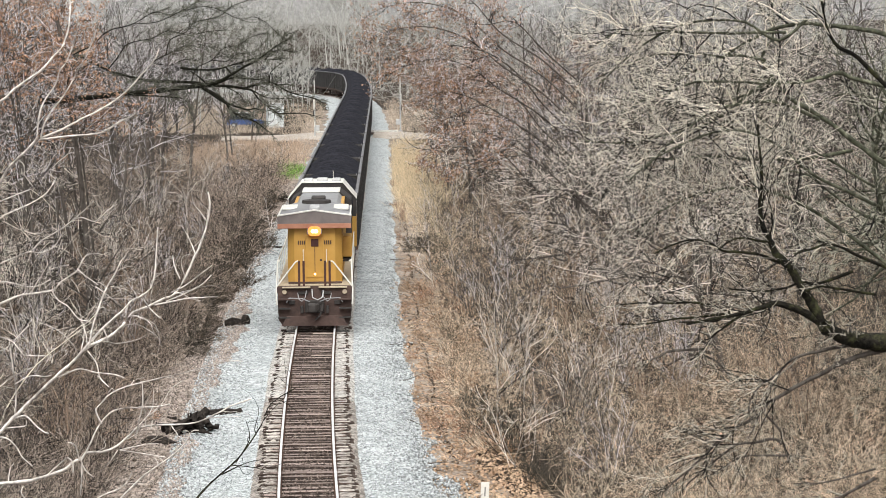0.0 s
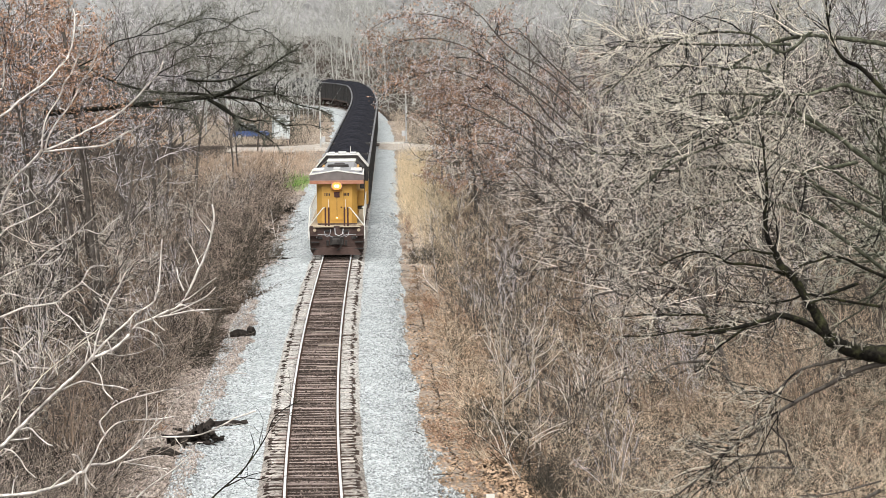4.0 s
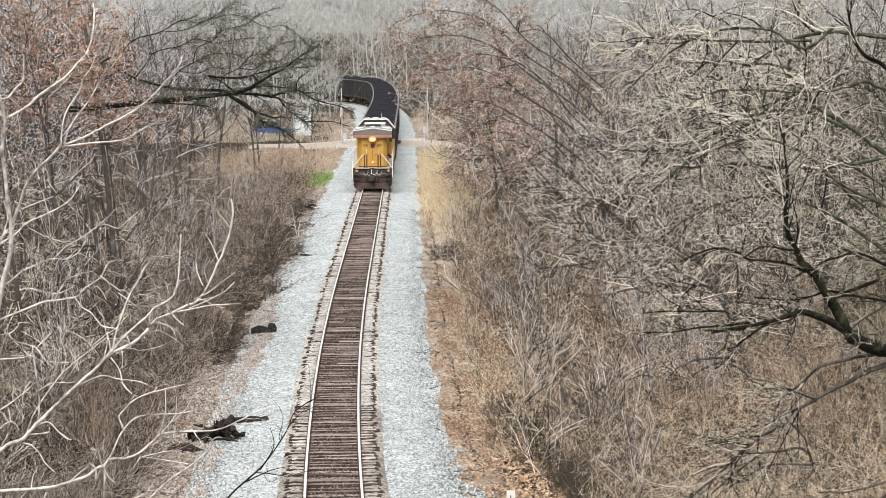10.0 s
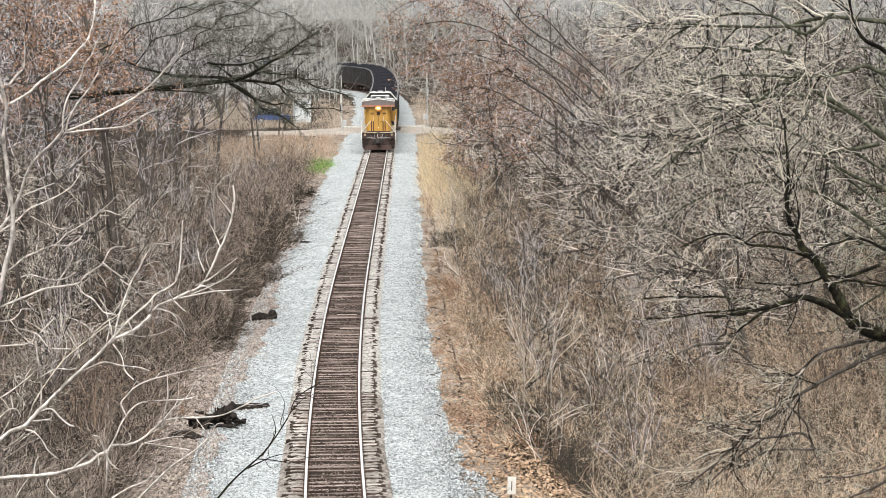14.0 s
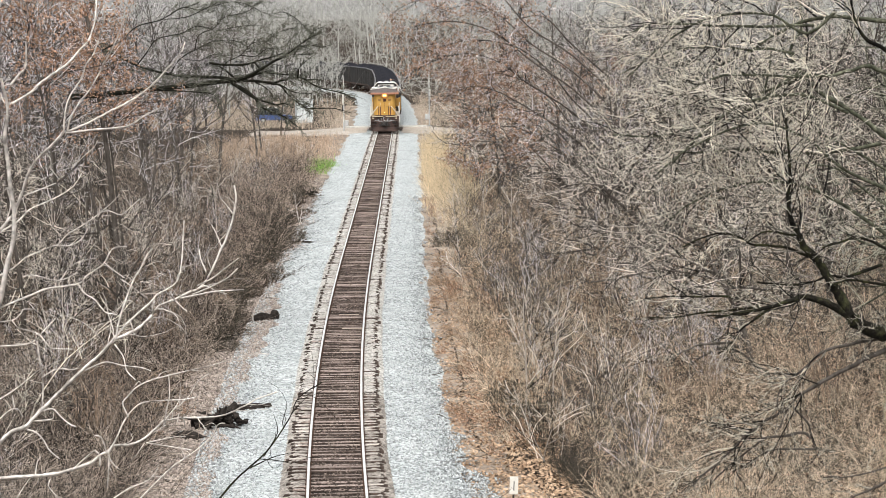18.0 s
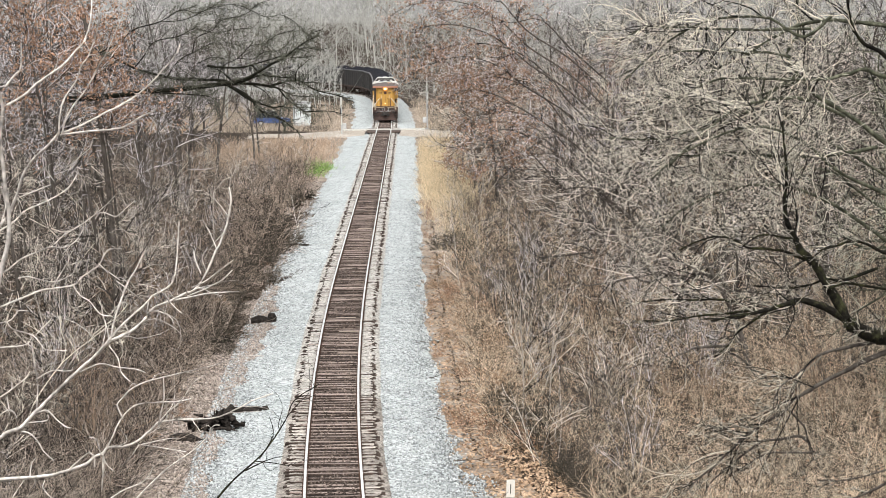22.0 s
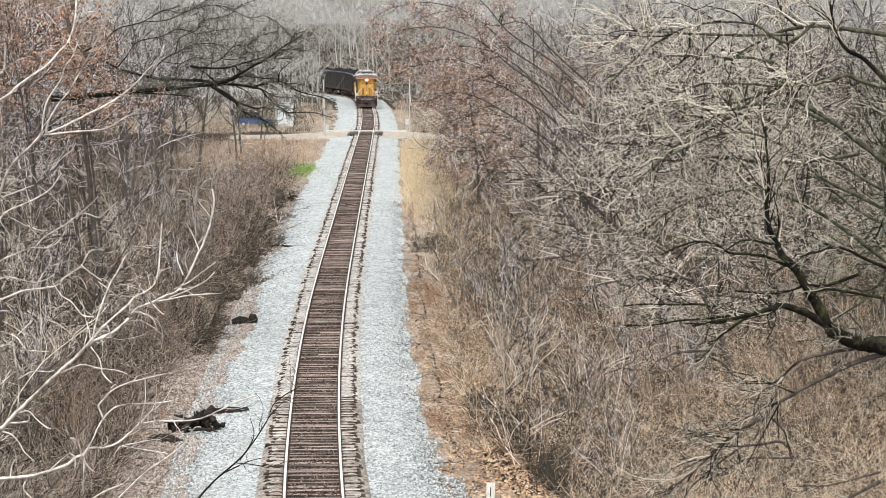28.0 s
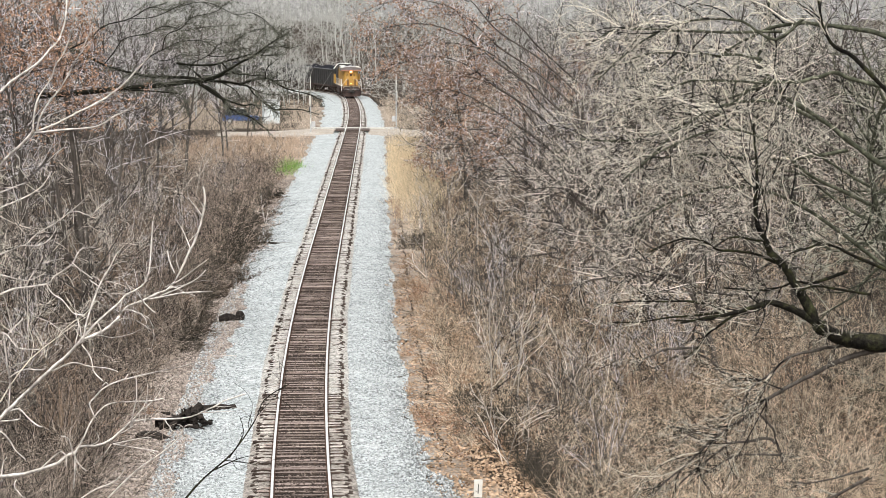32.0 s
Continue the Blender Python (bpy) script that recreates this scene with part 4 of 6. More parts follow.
def tree_meshes(seed, height=11.0, trunk_r=0.13, limbs=16, shoots=(6, 6), limb_angle=50, lift=0.05, spread=0.42, wander=0.09,
                bare=0.25, twig_r=0.007, leaves=0, stems=1, lean=0.06, ratio=0.45, apart=False):
    rng = np.random.default_rng(seed)
    base = np.zeros((stems, 3))
    base[:, :2] = rng.normal(0, 0.15 * (stems > 1), (stems, 2))
    way = np.tile(np.array([0.0, 0, 1]), (stems, 1)) + rng.normal(0, lean if stems == 1 else 0.3, (stems, 3))
    t_p, t_r = grow(rng, base - np.array([0, 0, 0.3]), way, np.full(stems, height) * rng.uniform(0.85, 1.0, stems), np.full(stems, trunk_r),
                    np.full(stems, trunk_r * 0.15), 10 if stems == 1 else 5, wander * 0.35, 0.03)
    s, d, r, t = sprout(rng, t_p, t_r, limbs, bare, 0.98, limb_angle, 12)
    ln = height * spread * (1.15 - 0.75 * t) * rng.uniform(0.6, 1.15, len(t))
    l_p, l_r = grow(rng, s, d, ln, np.minimum(r * 0.7, 0.014 * ln + 0.008), np.full(len(t), twig_r), 7 if stems == 1 else 4, wander, lift)
    fine, tips = branch_out(rng, l_p, l_r, ln, shoots, 42, ratio, wander * 1.2, lift, twig_r)
    out = {"trunk": merged("trunk", [tubes(t_p, t_r, 8 if stems == 1 else 4)])}
    if apart:
        out["limb"] = [merged("limb", [tubes(l_p[i:i + 1], l_r[i:i + 1], 5)]) for i in range(len(l_p))]
    else:
        out["limb_frame"] = merged("limb_frame", [tubes(l_p, l_r, 4)])
    out["crown"] = merged("crown", fine)
    if leaves:
        out["foliage"] = leafage(rng, tips, leaves, 0.046, 0.1)
    return out


def plant(name, meshes, mats, label, category, group=""):
    T = thing(name, label, category, group=group)
    for key, me in meshes.items():
        if key == "limb":
            for one in me:
                hang("limb", one, mats["limb_frame"], T, smooth=True)
            continue
        ob = hang(key, me, mats[key], T, smooth=key in ("trunk", "limb_frame"))
        if key in ("crown", "foliage", "limb_frame"):
            tagged(ob, kind="stuff")
    return T


def scatter(kinds, places, seed, lo=0.8, hi=1.2):
    """Copies of the plants at the (x, y) places, turned and sized by chance; the first of each kind is itself moved there."""
    r = np.random.default_rng(seed)
    used = set()
    for i, (x, y, *size) in enumerate(places):
        ob = kinds[int(r.integers(len(kinds)))] if i >= len(kinds) else kinds[i]
        k = size[0] if size else r.uniform(lo, hi)
        m = pose(x, y, float(ground_z(x, y)) - 0.05, r.normal(0, 2), r.normal(0, 2), r.uniform(0, 360))
        if ob.name in used:
            ob = copy_thing(ob, m)
        used.add(ob.name)
        ob.matrix_basis = m
        ob.scale = (k, k, k * r.uniform(0.9, 1.1))


def band(seed, count, y0, y1, d0, d1, power=1.0, room=0.0):
    """Chance places between y0 and y1, d0 to d1 metres from the line, kept within the view's reach."""
    r = np.random.default_rng(seed)
    out = []
    tries = 0
    while len(out) < count and tries < count * 60:
        tries += 1
        y = 1 / (1 / y0 + (1 / y1 - 1 / y0) * r.random() ** 0.8)
        d = d0 + (d1 - d0) * r.random() ** power
        x = float(track_x(y)) + d
        if abs(x) > 0.19 * y + 4:
            continue
        if abs(y - RY) < 6 and abs(d) < 40:
            continue
        if room and any((x - a) ** 2 + (y - b) ** 2 < room * room for a, b in out):
            continue
        out.append((x, y))
    return out


GREYS = {"trunk": M_BARK, "limb_frame": M_BARK, "crown": M_TWIG_GREY, "foliage": M_LEAF}
PALES = {"trunk": M_BARK, "limb_frame": M_BARK, "crown": M_TWIG, "foliage": M_LEAF}
MOSSY = {"trunk": M_BARK_LICHEN, "limb_frame": M_BARK_LICHEN, "crown": M_TWIG_MOSS_DIM, "foliage": M_LEAF}
hardwood = [plant("bare_tree", tree_meshes(11 + i, 12.5, 0.12, 19, (6, 6), limb_angle=48, twig_r=0.012), GREYS, "bare grey winter tree with fine twigs", "tree", "bare trees of the cutting")
            for i in range(4)]
spreading = [plant("spreading_tree", tree_meshes(31 + i, 9.5, 0.13, 20, (8, 6), limb_angle=66, lift=0.02, spread=0.55, wander=0.2, bare=0.15, twig_r=0.0115, ratio=0.5, apart=True), PALES,
                   "bare spreading tree with pale crooked twigs", "tree", "bare trees of the cutting") for i in range(4)]
mossy = [plant("mossy_tree", tree_meshes(51 + i, 11.5, 0.16, 22, (9, 6, 2), limb_angle=70, lift=0.015, spread=0.5, wander=0.22, bare=0.2, twig_r=0.0105, ratio=0.5, apart=True), MOSSY,
               "bare tree with greenish lichened limbs", "tree", "bare trees of the cutting") for i in range(3)]
oak = [plant("russet_tree", tree_meshes(71 + i, 8.5, 0.1, 18, (6, 6), limb_angle=60, leaves=3400, twig_r=0.011, wander=0.2, lean=0.2), GREYS,
             "small oak still holding russet dead leaves", "tree", "russet trees of the cutting") for i in range(2)]
tall_oak = [plant("russet_tree", tree_meshes(171 + i, 11.5, 0.11, 17, (6, 6), limb_angle=62, leaves=3200, twig_r=0.013, bare=0.6 if i else 0.35, lean=0.12, wander=0.2, spread=0.46), GREYS,
                  "tall oak with scattered russet dead leaves", "tree", "russet trees of the cutting") for i in range(2)]
top_oak = [plant("russet_tree", tree_meshes(181 + i, 11.5, 0.075, 20, (6, 6), limb_angle=58, leaves=3600, twig_r=0.012, bare=0.7, lean=0.08, wander=0.2, spread=0.44), GREYS,
                 "tall oak with russet dead leaves in its top", "tree", "russet trees of the cutting") for i in range(2)]
shrubs = [plant("shrub", tree_meshes(91 + i, 2.7, 0.018, 5, (3, 4), limb_angle=36, lift=0.04, spread=0.5, stems=6, bare=0.1, twig_r=0.0075, wander=0.13, ratio=0.5),
                {"trunk": m, "limb_frame": m, "crown": m}, "leafless twiggy shrub on the bank", "shrub", "shrubs of the banks")
          for i, m in enumerate((M_TWIG_GREY, M_TWIG, M_BARK, M_BRUSH_TWIG))]
saplings = [plant("young_tree", tree_meshes(151 + i, 4.6, 0.028, 9, (4, 3), limb_angle=35, lift=0.05, spread=0.35, bare=0.2, twig_r=0.008, wander=0.12, lean=0.15),
                  {"trunk": M_TWIG, "limb_frame": M_TWIG, "crown": M_TWIG if i else M_TWIG_GREY}, "thin bare sapling on the bank", "tree", "saplings of the banks") for i in range(3)]
crooked = [plant("crooked_sapling", tree_meshes(191 + i, 5.5, 0.035, 14, (6, 3), limb_angle=58, lift=0.02, spread=0.5, bare=0.1, twig_r=0.0115, wander=0.26, lean=0.3, ratio=0.5),
                {"trunk": m, "limb_frame": m, "crown": m}, "crooked bare sapling in the thicket", "tree", "saplings of the banks") for i, m in enumerate((M_TWIG, M_BARK, M_TWIG_GREY, M_TWIG_MOSS))]
scatter(crooked, band(31, 30, 68, 190, -20, -7, 1.0, 1.2) + band(32, 12, 80, 190, 7, 16, 1.0, 2.0), 17, 0.6, 1.25)
scatter(saplings, band(21, 34, 78, 200, 5.2, 14, 1.0) + band(22, 16, 75, 200, -12, -6.5, 1.0), 16, 0.7, 1.3)
leafy = [plant("leafy_shrub", tree_meshes(131 + i, 1.5, 0.014, 4, (3, 3), limb_angle=45, lift=0.0, spread=0.5, stems=6, bare=0.1, twig_r=0.006, wander=0.16, leaves=330),
               {"trunk": M_BRUSH_TWIG, "limb_frame": M_BRUSH_TWIG, "crown": M_BRUSH_TWIG, "foliage": M_LEAF_TAN if i else M_LEAF},
               "low shrub with brown dead leaves beside the ballast", "shrub", "leafy shrubs beside the ballast") for i in range(2)]
scatter(leafy, [(0.1, 88), (0.4, 84), (0.3, 94), (0.6, 76), (0.3, 73.5), (1.2, 80), (-0.6, 101), (0.9, 91), (-0.9, 110), (-1.4, 121), (0.2, 105), (1.3, 72)], 14, 0.6, 1.1)
r = np.random.default_rng(77)
scatter(leafy, [(float(track_x(y)) + r.uniform(3.5, 4.6), y, r.uniform(0.3, 0.6)) for y in r.uniform(66, 190, 34)], 25)
scatter(leafy, [(float(track_x(y)) - r.uniform(4.6, 5.8), y, r.uniform(0.3, 0.55)) for y in r.uniform(70, 190, 16)], 26)
dark_shrubs = [plant("dark_shrub", tree_meshes(141 + i, 1.5, 0.013, 7, (5, 6), limb_angle=48, lift=0.0, spread=0.55, stems=10, bare=0.05, twig_r=0.0062, wander=0.15, ratio=0.5),
                      {"trunk": M_SHRUB_DARK, "limb_frame": M_SHRUB_DARK, "crown": M_SHRUB_DARK}, "dense dark leafless shrub at the foot of the bank", "shrub", "dark shrubs of the banks") for i in range(2)]
scatter(dark_shrubs, [(0.5, 89.6), (0.6, 84.6), (0.7, 80.0), (1.0, 77.1), (1.5, 73.8), (1.9, 71.3), (2.4, 68.5), (2.8, 65.5), (2.5, 67.1), (0.3, 94.4), (1.0, 74.4), (1.8, 75.4), (-1.4, 135.6), (-0.7, 133.8), (-1.8, 133.9), (-9.8, 97.4), (-10.5, 102.9), (-10.2, 105.9), (-9.6, 92.4), (-10.9, 121.3), (-11.0, 128.4), (-11.0, 136.4), (-11.4, 147.4)], 27, 0.7, 1.1)
scatter(dark_shrubs, [(-9.9, 117), (-11.0, 119), (-10.7, 131), (-12.0, 135), (-10.3, 136), (-11.9, 165), (-13.5, 160), (-11.8, 171), (-12.3, 152), (-12.8, 146), (-11.6, 141), (-10.5, 125), (-11.6, 113), (-10.3, 110), (-12.9, 126), (-13.6, 141), (-14.2, 152)], 29, 1.0, 1.5)
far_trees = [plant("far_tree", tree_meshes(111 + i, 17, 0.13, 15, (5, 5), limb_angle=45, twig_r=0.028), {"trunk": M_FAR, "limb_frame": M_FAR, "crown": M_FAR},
                   "tall bare tree of the far wood, haze in its grey colour", "tree", "far wood") for i in range(2)]

# right bank, near to far, then the left bank
scatter(mossy, [(12.6, 60), (13.6, 68), (12.4, 65), (14.5, 72), (16.5, 79), (19, 90)], 3)
scatter(spreading, [(8.5, 76), (12, 84), (7.5, 88), (10, 98), (-15.5, 84, 0.9), (-17.5, 92, 0.95), (-15.2, 101, 0.95), (-13.2, 88, 0.7), (1.5, 165, 1.1), (0.2, 182, 1.15), (-0.6, 222, 1.2), (1.5, 236, 1.2), (3.2, 150, 1.05), (0.6, 248, 1.2), (4.5, 138, 1.0)] + band(4, 34, 78, 260, 8.5, 40, 1.0, 3.0), 2)
scatter(hardwood, band(1, 34, 90, 330, 12, 60, 1.0, 3.0) + band(2, 56, 84, 262, -50, -9.5, 0.9, 2.8), 1)
scatter(tall_oak, [(-0.9, 203, 1.0), (1.2, 190, 0.95), (2.8, 204, 0.85), (0.6, 216, 1.0), (3.0, 176, 0.8)], 24)
scatter(top_oak, [(-13.0, 93, 1.14), (-15.2, 104, 1.2), (-14.4, 88, 1.16)], 28)
scatter(oak, [(0.5, 195, 0.62), (3, 205, 0.66), (2.5, 180, 0.6), (5.2, 172, 0.62), (6.5, 190, 0.7)] + band(6, 5, 150, 230, 10, 30) + band(7, 4, 110, 200, -35, -22), 4)
scatter(shrubs, [(5.6, 79), (6.4, 92), (5.0, 96), (5.2, 84)] + band(8, 105, 64, 240, 6.0, 22, 1.2) + band(9, 85, 60, 215, -18, -6.3, 1.0), 5, 0.6, 1.35)
places = []
r = np.random.default_rng(12)
while len(places) < 190:
    x, y = r.uniform(-120, 90), (r.uniform(340, 520) if len(places) < 130 else r.uniform(520, 620))
    d = float(track_dist(x, y))
    if abs(d) < 9 or (d < 0 and y < 372 and x > -40) or abs(x) > 0.2 * y + 10:
        continue
    places.append((x, y))
near_wood = [(x, y, 0.72) for x, y in band(3, 14, 290, 330, 8, 45) + [(-27, 300), (-31, 312), (-36, 296), (-25, 322), (-33, 330), (-40, 310), (-29, 340), (-23.5, 334), (-22, 346), (-20.5, 312), (-23.5, 352), (-25, 358), (-22.6, 362), (-27, 354), (-24, 366), (-29, 362), (-26.5, 370)]] + [(x, y, k) for x, y, k in ((-19.6, 350, 0.45), (-20.4, 342, 0.4), (-20.8, 357, 0.5), (-21.6, 349, 0.5), (-19.9, 361, 0.42), (-21.2, 366, 0.5), (-22.4, 340, 0.45))]
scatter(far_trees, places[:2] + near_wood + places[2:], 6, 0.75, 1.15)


# ---- trees that lean into the view close by ----
near_left = thing("pale_tree", "bare young tree with pale crooked branches near the overpass", "tree")
low_left = thing("sapling", "thin dark bare sapling below the overpass", "tree")
near_right = thing("dark_limbed_tree", "bare tree with a dark mossy crooked limb", "tree")
high_right = thing("lichened_tree", "leaning bare tree with lichened grey-green limbs", "tree")
dark_left = thing("drooping_tree", "bare tree with dark drooping limbs over the thicket", "tree")
oak_over = thing("overhanging_oak", "bare oak reaching towards the track with russet dead leaves", "tree")
NEAR = {"pale_tree": (14, M_BARK_PALE, M_BARK_PALE, (3, 1), 0.0019, -3.4, 0.09),
        "sapling": (24, M_BARK_DARK, M_BARK_DARK, (3,), 0.004, -3.0, 0.03),
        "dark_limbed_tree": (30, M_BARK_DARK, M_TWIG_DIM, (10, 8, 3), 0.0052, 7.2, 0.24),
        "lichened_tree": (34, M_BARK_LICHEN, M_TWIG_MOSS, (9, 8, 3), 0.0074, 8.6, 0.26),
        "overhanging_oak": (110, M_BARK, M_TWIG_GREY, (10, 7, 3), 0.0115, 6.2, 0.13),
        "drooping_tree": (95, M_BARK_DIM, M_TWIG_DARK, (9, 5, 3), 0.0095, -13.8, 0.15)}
for ob in (near_left, low_left, near_right, high_right, dark_left, oak_over):
    depth, bark, twig, _, _, x, rad = NEAR[ob.name]
    g = float(ground_z(x, depth))
    ob.location = (x, depth, g)
    rng = np.random.default_rng(int(depth))
    p, q = grow(rng, np.array([[0.0, 0, -0.4]]), np.array([[0.0, 0, 1]]), np.array([{24: 7.7, 95: 12.6 - g, 110: 8.9 - g}.get(depth, 13.0 - g)]), np.array([rad]), np.array([rad * 0.4]), 14, 0.02, 0.05)
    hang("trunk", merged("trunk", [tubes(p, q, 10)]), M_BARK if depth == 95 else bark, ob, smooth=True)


def drawn_limb(tree, r0, r1, points, stem=False):
    """A limb of a near tree along a few (x, z) bends, with shoots of its own."""
    depth, bark, twig, counts, twig_r, tx, _ = NEAR[tree.name]
    crook, reach = {"pale_tree": (0.2, 0.13), "lichened_tree": (0.27, 0.5), "overhanging_oak": (0.2, 0.42), "dark_limbed_tree": (0.14, 0.42)}.get(tree.name, (0.2, 0.3))
    rng = np.random.default_rng(len(points) * 37 + int(abs(points[0][0]) * 100) + int(points[-1][1] * 10))
    c = np.array(points)
    n = len(c)
    out = []
    for i in range(n - 1):
        p0, p1, p2, p3 = c[max(i - 1, 0)], c[i], c[i + 1], c[min(i + 2, n - 1)]
        for t in np.arange(0, 1, 0.25):
            out.append(0.5 * (2 * p1 + (p2 - p0) * t + (2 * p0 - 5 * p1 + 4 * p2 - p3) * t * t + (3 * p1 - p0 - 3 * p2 + p3) * t ** 3))
    out.append(c[-1])
    out = np.array(out)
    k = len(out)
    size = np.abs(np.diff(out, axis=0)).sum()
    wob = np.cumsum(rng.normal(0, 0.012, (k, 3)), axis=0) * size * 0.12
    p = np.zeros((1, k, 3))
    p[0, :, 0], p[0, :, 2] = out[:, 0] - tree.location.x, out[:, 1] - tree.location.z
    p[0, :, 1] = np.linspace(0, rng.uniform(-0.25, 0.25) * size, k)
    p[0] += wob * np.array([0.4, 1, 0.4]) * (2.4 if depth in (30, 34) else 2.0 if depth == 95 else 1.0)
    f = np.linspace(0, 1, k)
    r = (r0 * (1 - f) ** 1.15 + r1 * f)[None] * (1 + 0.08 * rng.normal(0, 1, (1, k)))
    edge = {"pale_tree": -2.66, "dark_limbed_tree": 5.25, "lichened_tree": 5.9}.get(tree.name)
    if stem or (edge is not None and abs(points[0][0]) > abs(edge)):
        # its thick end, back to the trunk
        first = np.array([[[0.0, 0.0, p[0, 0, 2] - 0.3 * abs(p[0, 0, 0])]]])
        p, r, k = np.concatenate([first, p], 1), np.concatenate([r[:, :1] * 1.15, r], 1), k + 1
    # Thin low limbs wear paler bark to imitate light falling on them.
    low = tree is near_right and r0 < 0.035 and points[0][1] < 8.2
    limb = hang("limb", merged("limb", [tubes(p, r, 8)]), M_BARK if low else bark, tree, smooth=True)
    cut = counts[0] if size > 1.2 else max(2, counts[0] // 2)
    shoots = int(size * {"drooping_tree": 11, "pale_tree": 5, "dark_limbed_tree": 5.5, "lichened_tree": 4.2}.get(tree.name, 0)) or cut * max(1, n - 3)
    fine, tips = branch_out(rng, p[:, k // 4:], r[:, k // 4:], np.array([min(size, 3.2)]), (shoots, *counts[1:]), 34 if tree in (dark_left, near_right) else 52, reach, crook, 0.0, twig_r, (7, 5, 3))
    tagged(hang("spray", merged("spray", fine), twig, limb), kind="stuff")
    if tree is oak_over:
        tagged(hang("leaves", leafage(rng, tips, 900, 0.05, 0.13), M_LEAF, limb), kind="stuff")


drawn_limb(near_left, 0.0079, 0.0041, [(-2.60, 11.61), (-2.50, 11.67), (-2.45, 11.72), (-2.37, 11.78), (-2.29, 11.84), (-2.23, 11.91), (-2.18, 11.97), (-2.15, 12.06), (-2.14, 12.19), (-2.15, 12.25)])
drawn_limb(near_left, 0.0145, 0.0083, [(-2.72, 10.41), (-2.68, 10.53), (-2.64, 10.69), (-2.59, 10.86), (-2.58, 11.02), (-2.59, 11.14), (-2.60, 11.30), (-2.61, 11.42), (-2.59, 11.53), (-2.58, 11.61), (-2.59, 11.69), (-2.60, 11.76)])
drawn_limb(near_left, 0.0066, 0.0041, [(-2.60, 11.72), (-2.55, 11.78), (-2.52, 11.81), (-2.51, 11.88), (-2.51, 11.96)])
drawn_limb(near_left, 0.0040, 0.0028, [(-2.71, 11.70), (-2.66, 11.71), (-2.60, 11.72)])
drawn_limb(near_left, 0.0040, 0.0028, [(-2.66, 11.67), (-2.64, 11.62), (-2.60, 11.61)])
drawn_limb(near_left, 0.0092, 0.0077, [(-2.78, 10.79), (-2.62, 10.97), (-2.55, 11.10), (-2.52, 11.18), (-2.48, 11.26), (-2.42, 11.33), (-2.35, 11.39), (-2.30, 11.44), (-2.28, 11.46)])
drawn_limb(near_left, 0.0059, 0.0041, [(-2.29, 11.45), (-2.19, 11.49), (-2.11, 11.53), (-2.06, 11.56), (-1.96, 11.61), (-1.87, 11.67), (-1.79, 11.74), (-1.74, 11.80), (-1.69, 11.85), (-1.65, 11.91), (-1.64, 11.95)])
drawn_limb(near_left, 0.0059, 0.0041, [(-2.30, 11.44), (-2.22, 11.45), (-2.13, 11.46), (-2.00, 11.47), (-1.92, 11.49), (-1.84, 11.54), (-1.77, 11.57), (-1.74, 11.60), (-1.75, 11.63)])
drawn_limb(near_left, 0.0054, 0.0036, [(-2.29, 11.45), (-2.27, 11.52), (-2.23, 11.59), (-2.19, 11.64), (-2.14, 11.70), (-2.09, 11.78), (-2.05, 11.85), (-2.02, 11.89), (-1.97, 11.99), (-1.94, 12.06)])
drawn_limb(near_left, 0.0046, 0.0036, [(-2.31, 11.45), (-2.30, 11.56), (-2.27, 11.65), (-2.20, 11.75), (-2.17, 11.83), (-2.13, 11.88), (-2.10, 11.95), (-2.08, 12.00), (-2.06, 12.09), (-2.06, 12.16)])
drawn_limb(near_left, 0.0040, 0.0028, [(-2.42, 11.33), (-2.39, 11.30), (-2.39, 11.25), (-2.40, 11.25)])
drawn_limb(near_left, 0.0040, 0.0028, [(-2.54, 11.09), (-2.44, 11.13), (-2.36, 11.16)])
drawn_limb(near_left, 0.0034, 0.0021, [(-2.39, 11.25), (-2.37, 11.22), (-2.34, 11.18)])
drawn_limb(near_left, 0.0034, 0.0028, [(-1.87, 11.67), (-1.83, 11.66), (-1.79, 11.67)])
drawn_limb(near_left, 0.0029, 0.0021, [(-2.30, 11.40), (-2.26, 11.37), (-2.20, 11.36)])
drawn_limb(near_left, 0.0029, 0.0021, [(-2.23, 11.28), (-2.19, 11.32), (-2.14, 11.36), (-2.12, 11.40)])
drawn_limb(near_left, 0.0054, 0.0036, [(-2.64, 11.14), (-2.62, 11.06), (-2.62, 11.02), (-2.65, 10.92)])
drawn_limb(near_left, 0.0059, 0.0041, [(-2.82, 10.81), (-2.69, 10.88), (-2.59, 10.94), (-2.53, 11.00), (-2.44, 11.04), (-2.36, 11.08), (-2.29, 11.13), (-2.24, 11.21)])
drawn_limb(near_left, 0.0059, 0.0036, [(-2.82, 10.57), (-2.69, 10.64), (-2.61, 10.68), (-2.53, 10.74), (-2.43, 10.78), (-2.35, 10.81), (-2.27, 10.81), (-2.20, 10.85), (-2.16, 10.91)])
drawn_limb(near_left, 0.0040, 0.0028, [(-2.35, 10.82), (-2.30, 10.87), (-2.20, 10.93), (-2.12, 10.99), (-2.06, 11.04), (-2.01, 11.09)])
drawn_limb(near_left, 0.0034, 0.0025, [(-2.12, 10.99), (-2.06, 11.00), (-1.99, 10.98), (-1.93, 11.03), (-1.88, 11.07)])
drawn_limb(near_left, 0.0066, 0.0041, [(-2.83, 10.39), (-2.70, 10.45), (-2.63, 10.48), (-2.53, 10.52), (-2.44, 10.56), (-2.36, 10.57), (-2.25, 10.59), (-2.21, 10.63), (-2.15, 10.67), (-2.11, 10.71), (-2.08, 10.77), (-2.05, 10.79), (-1.99, 10.79)])
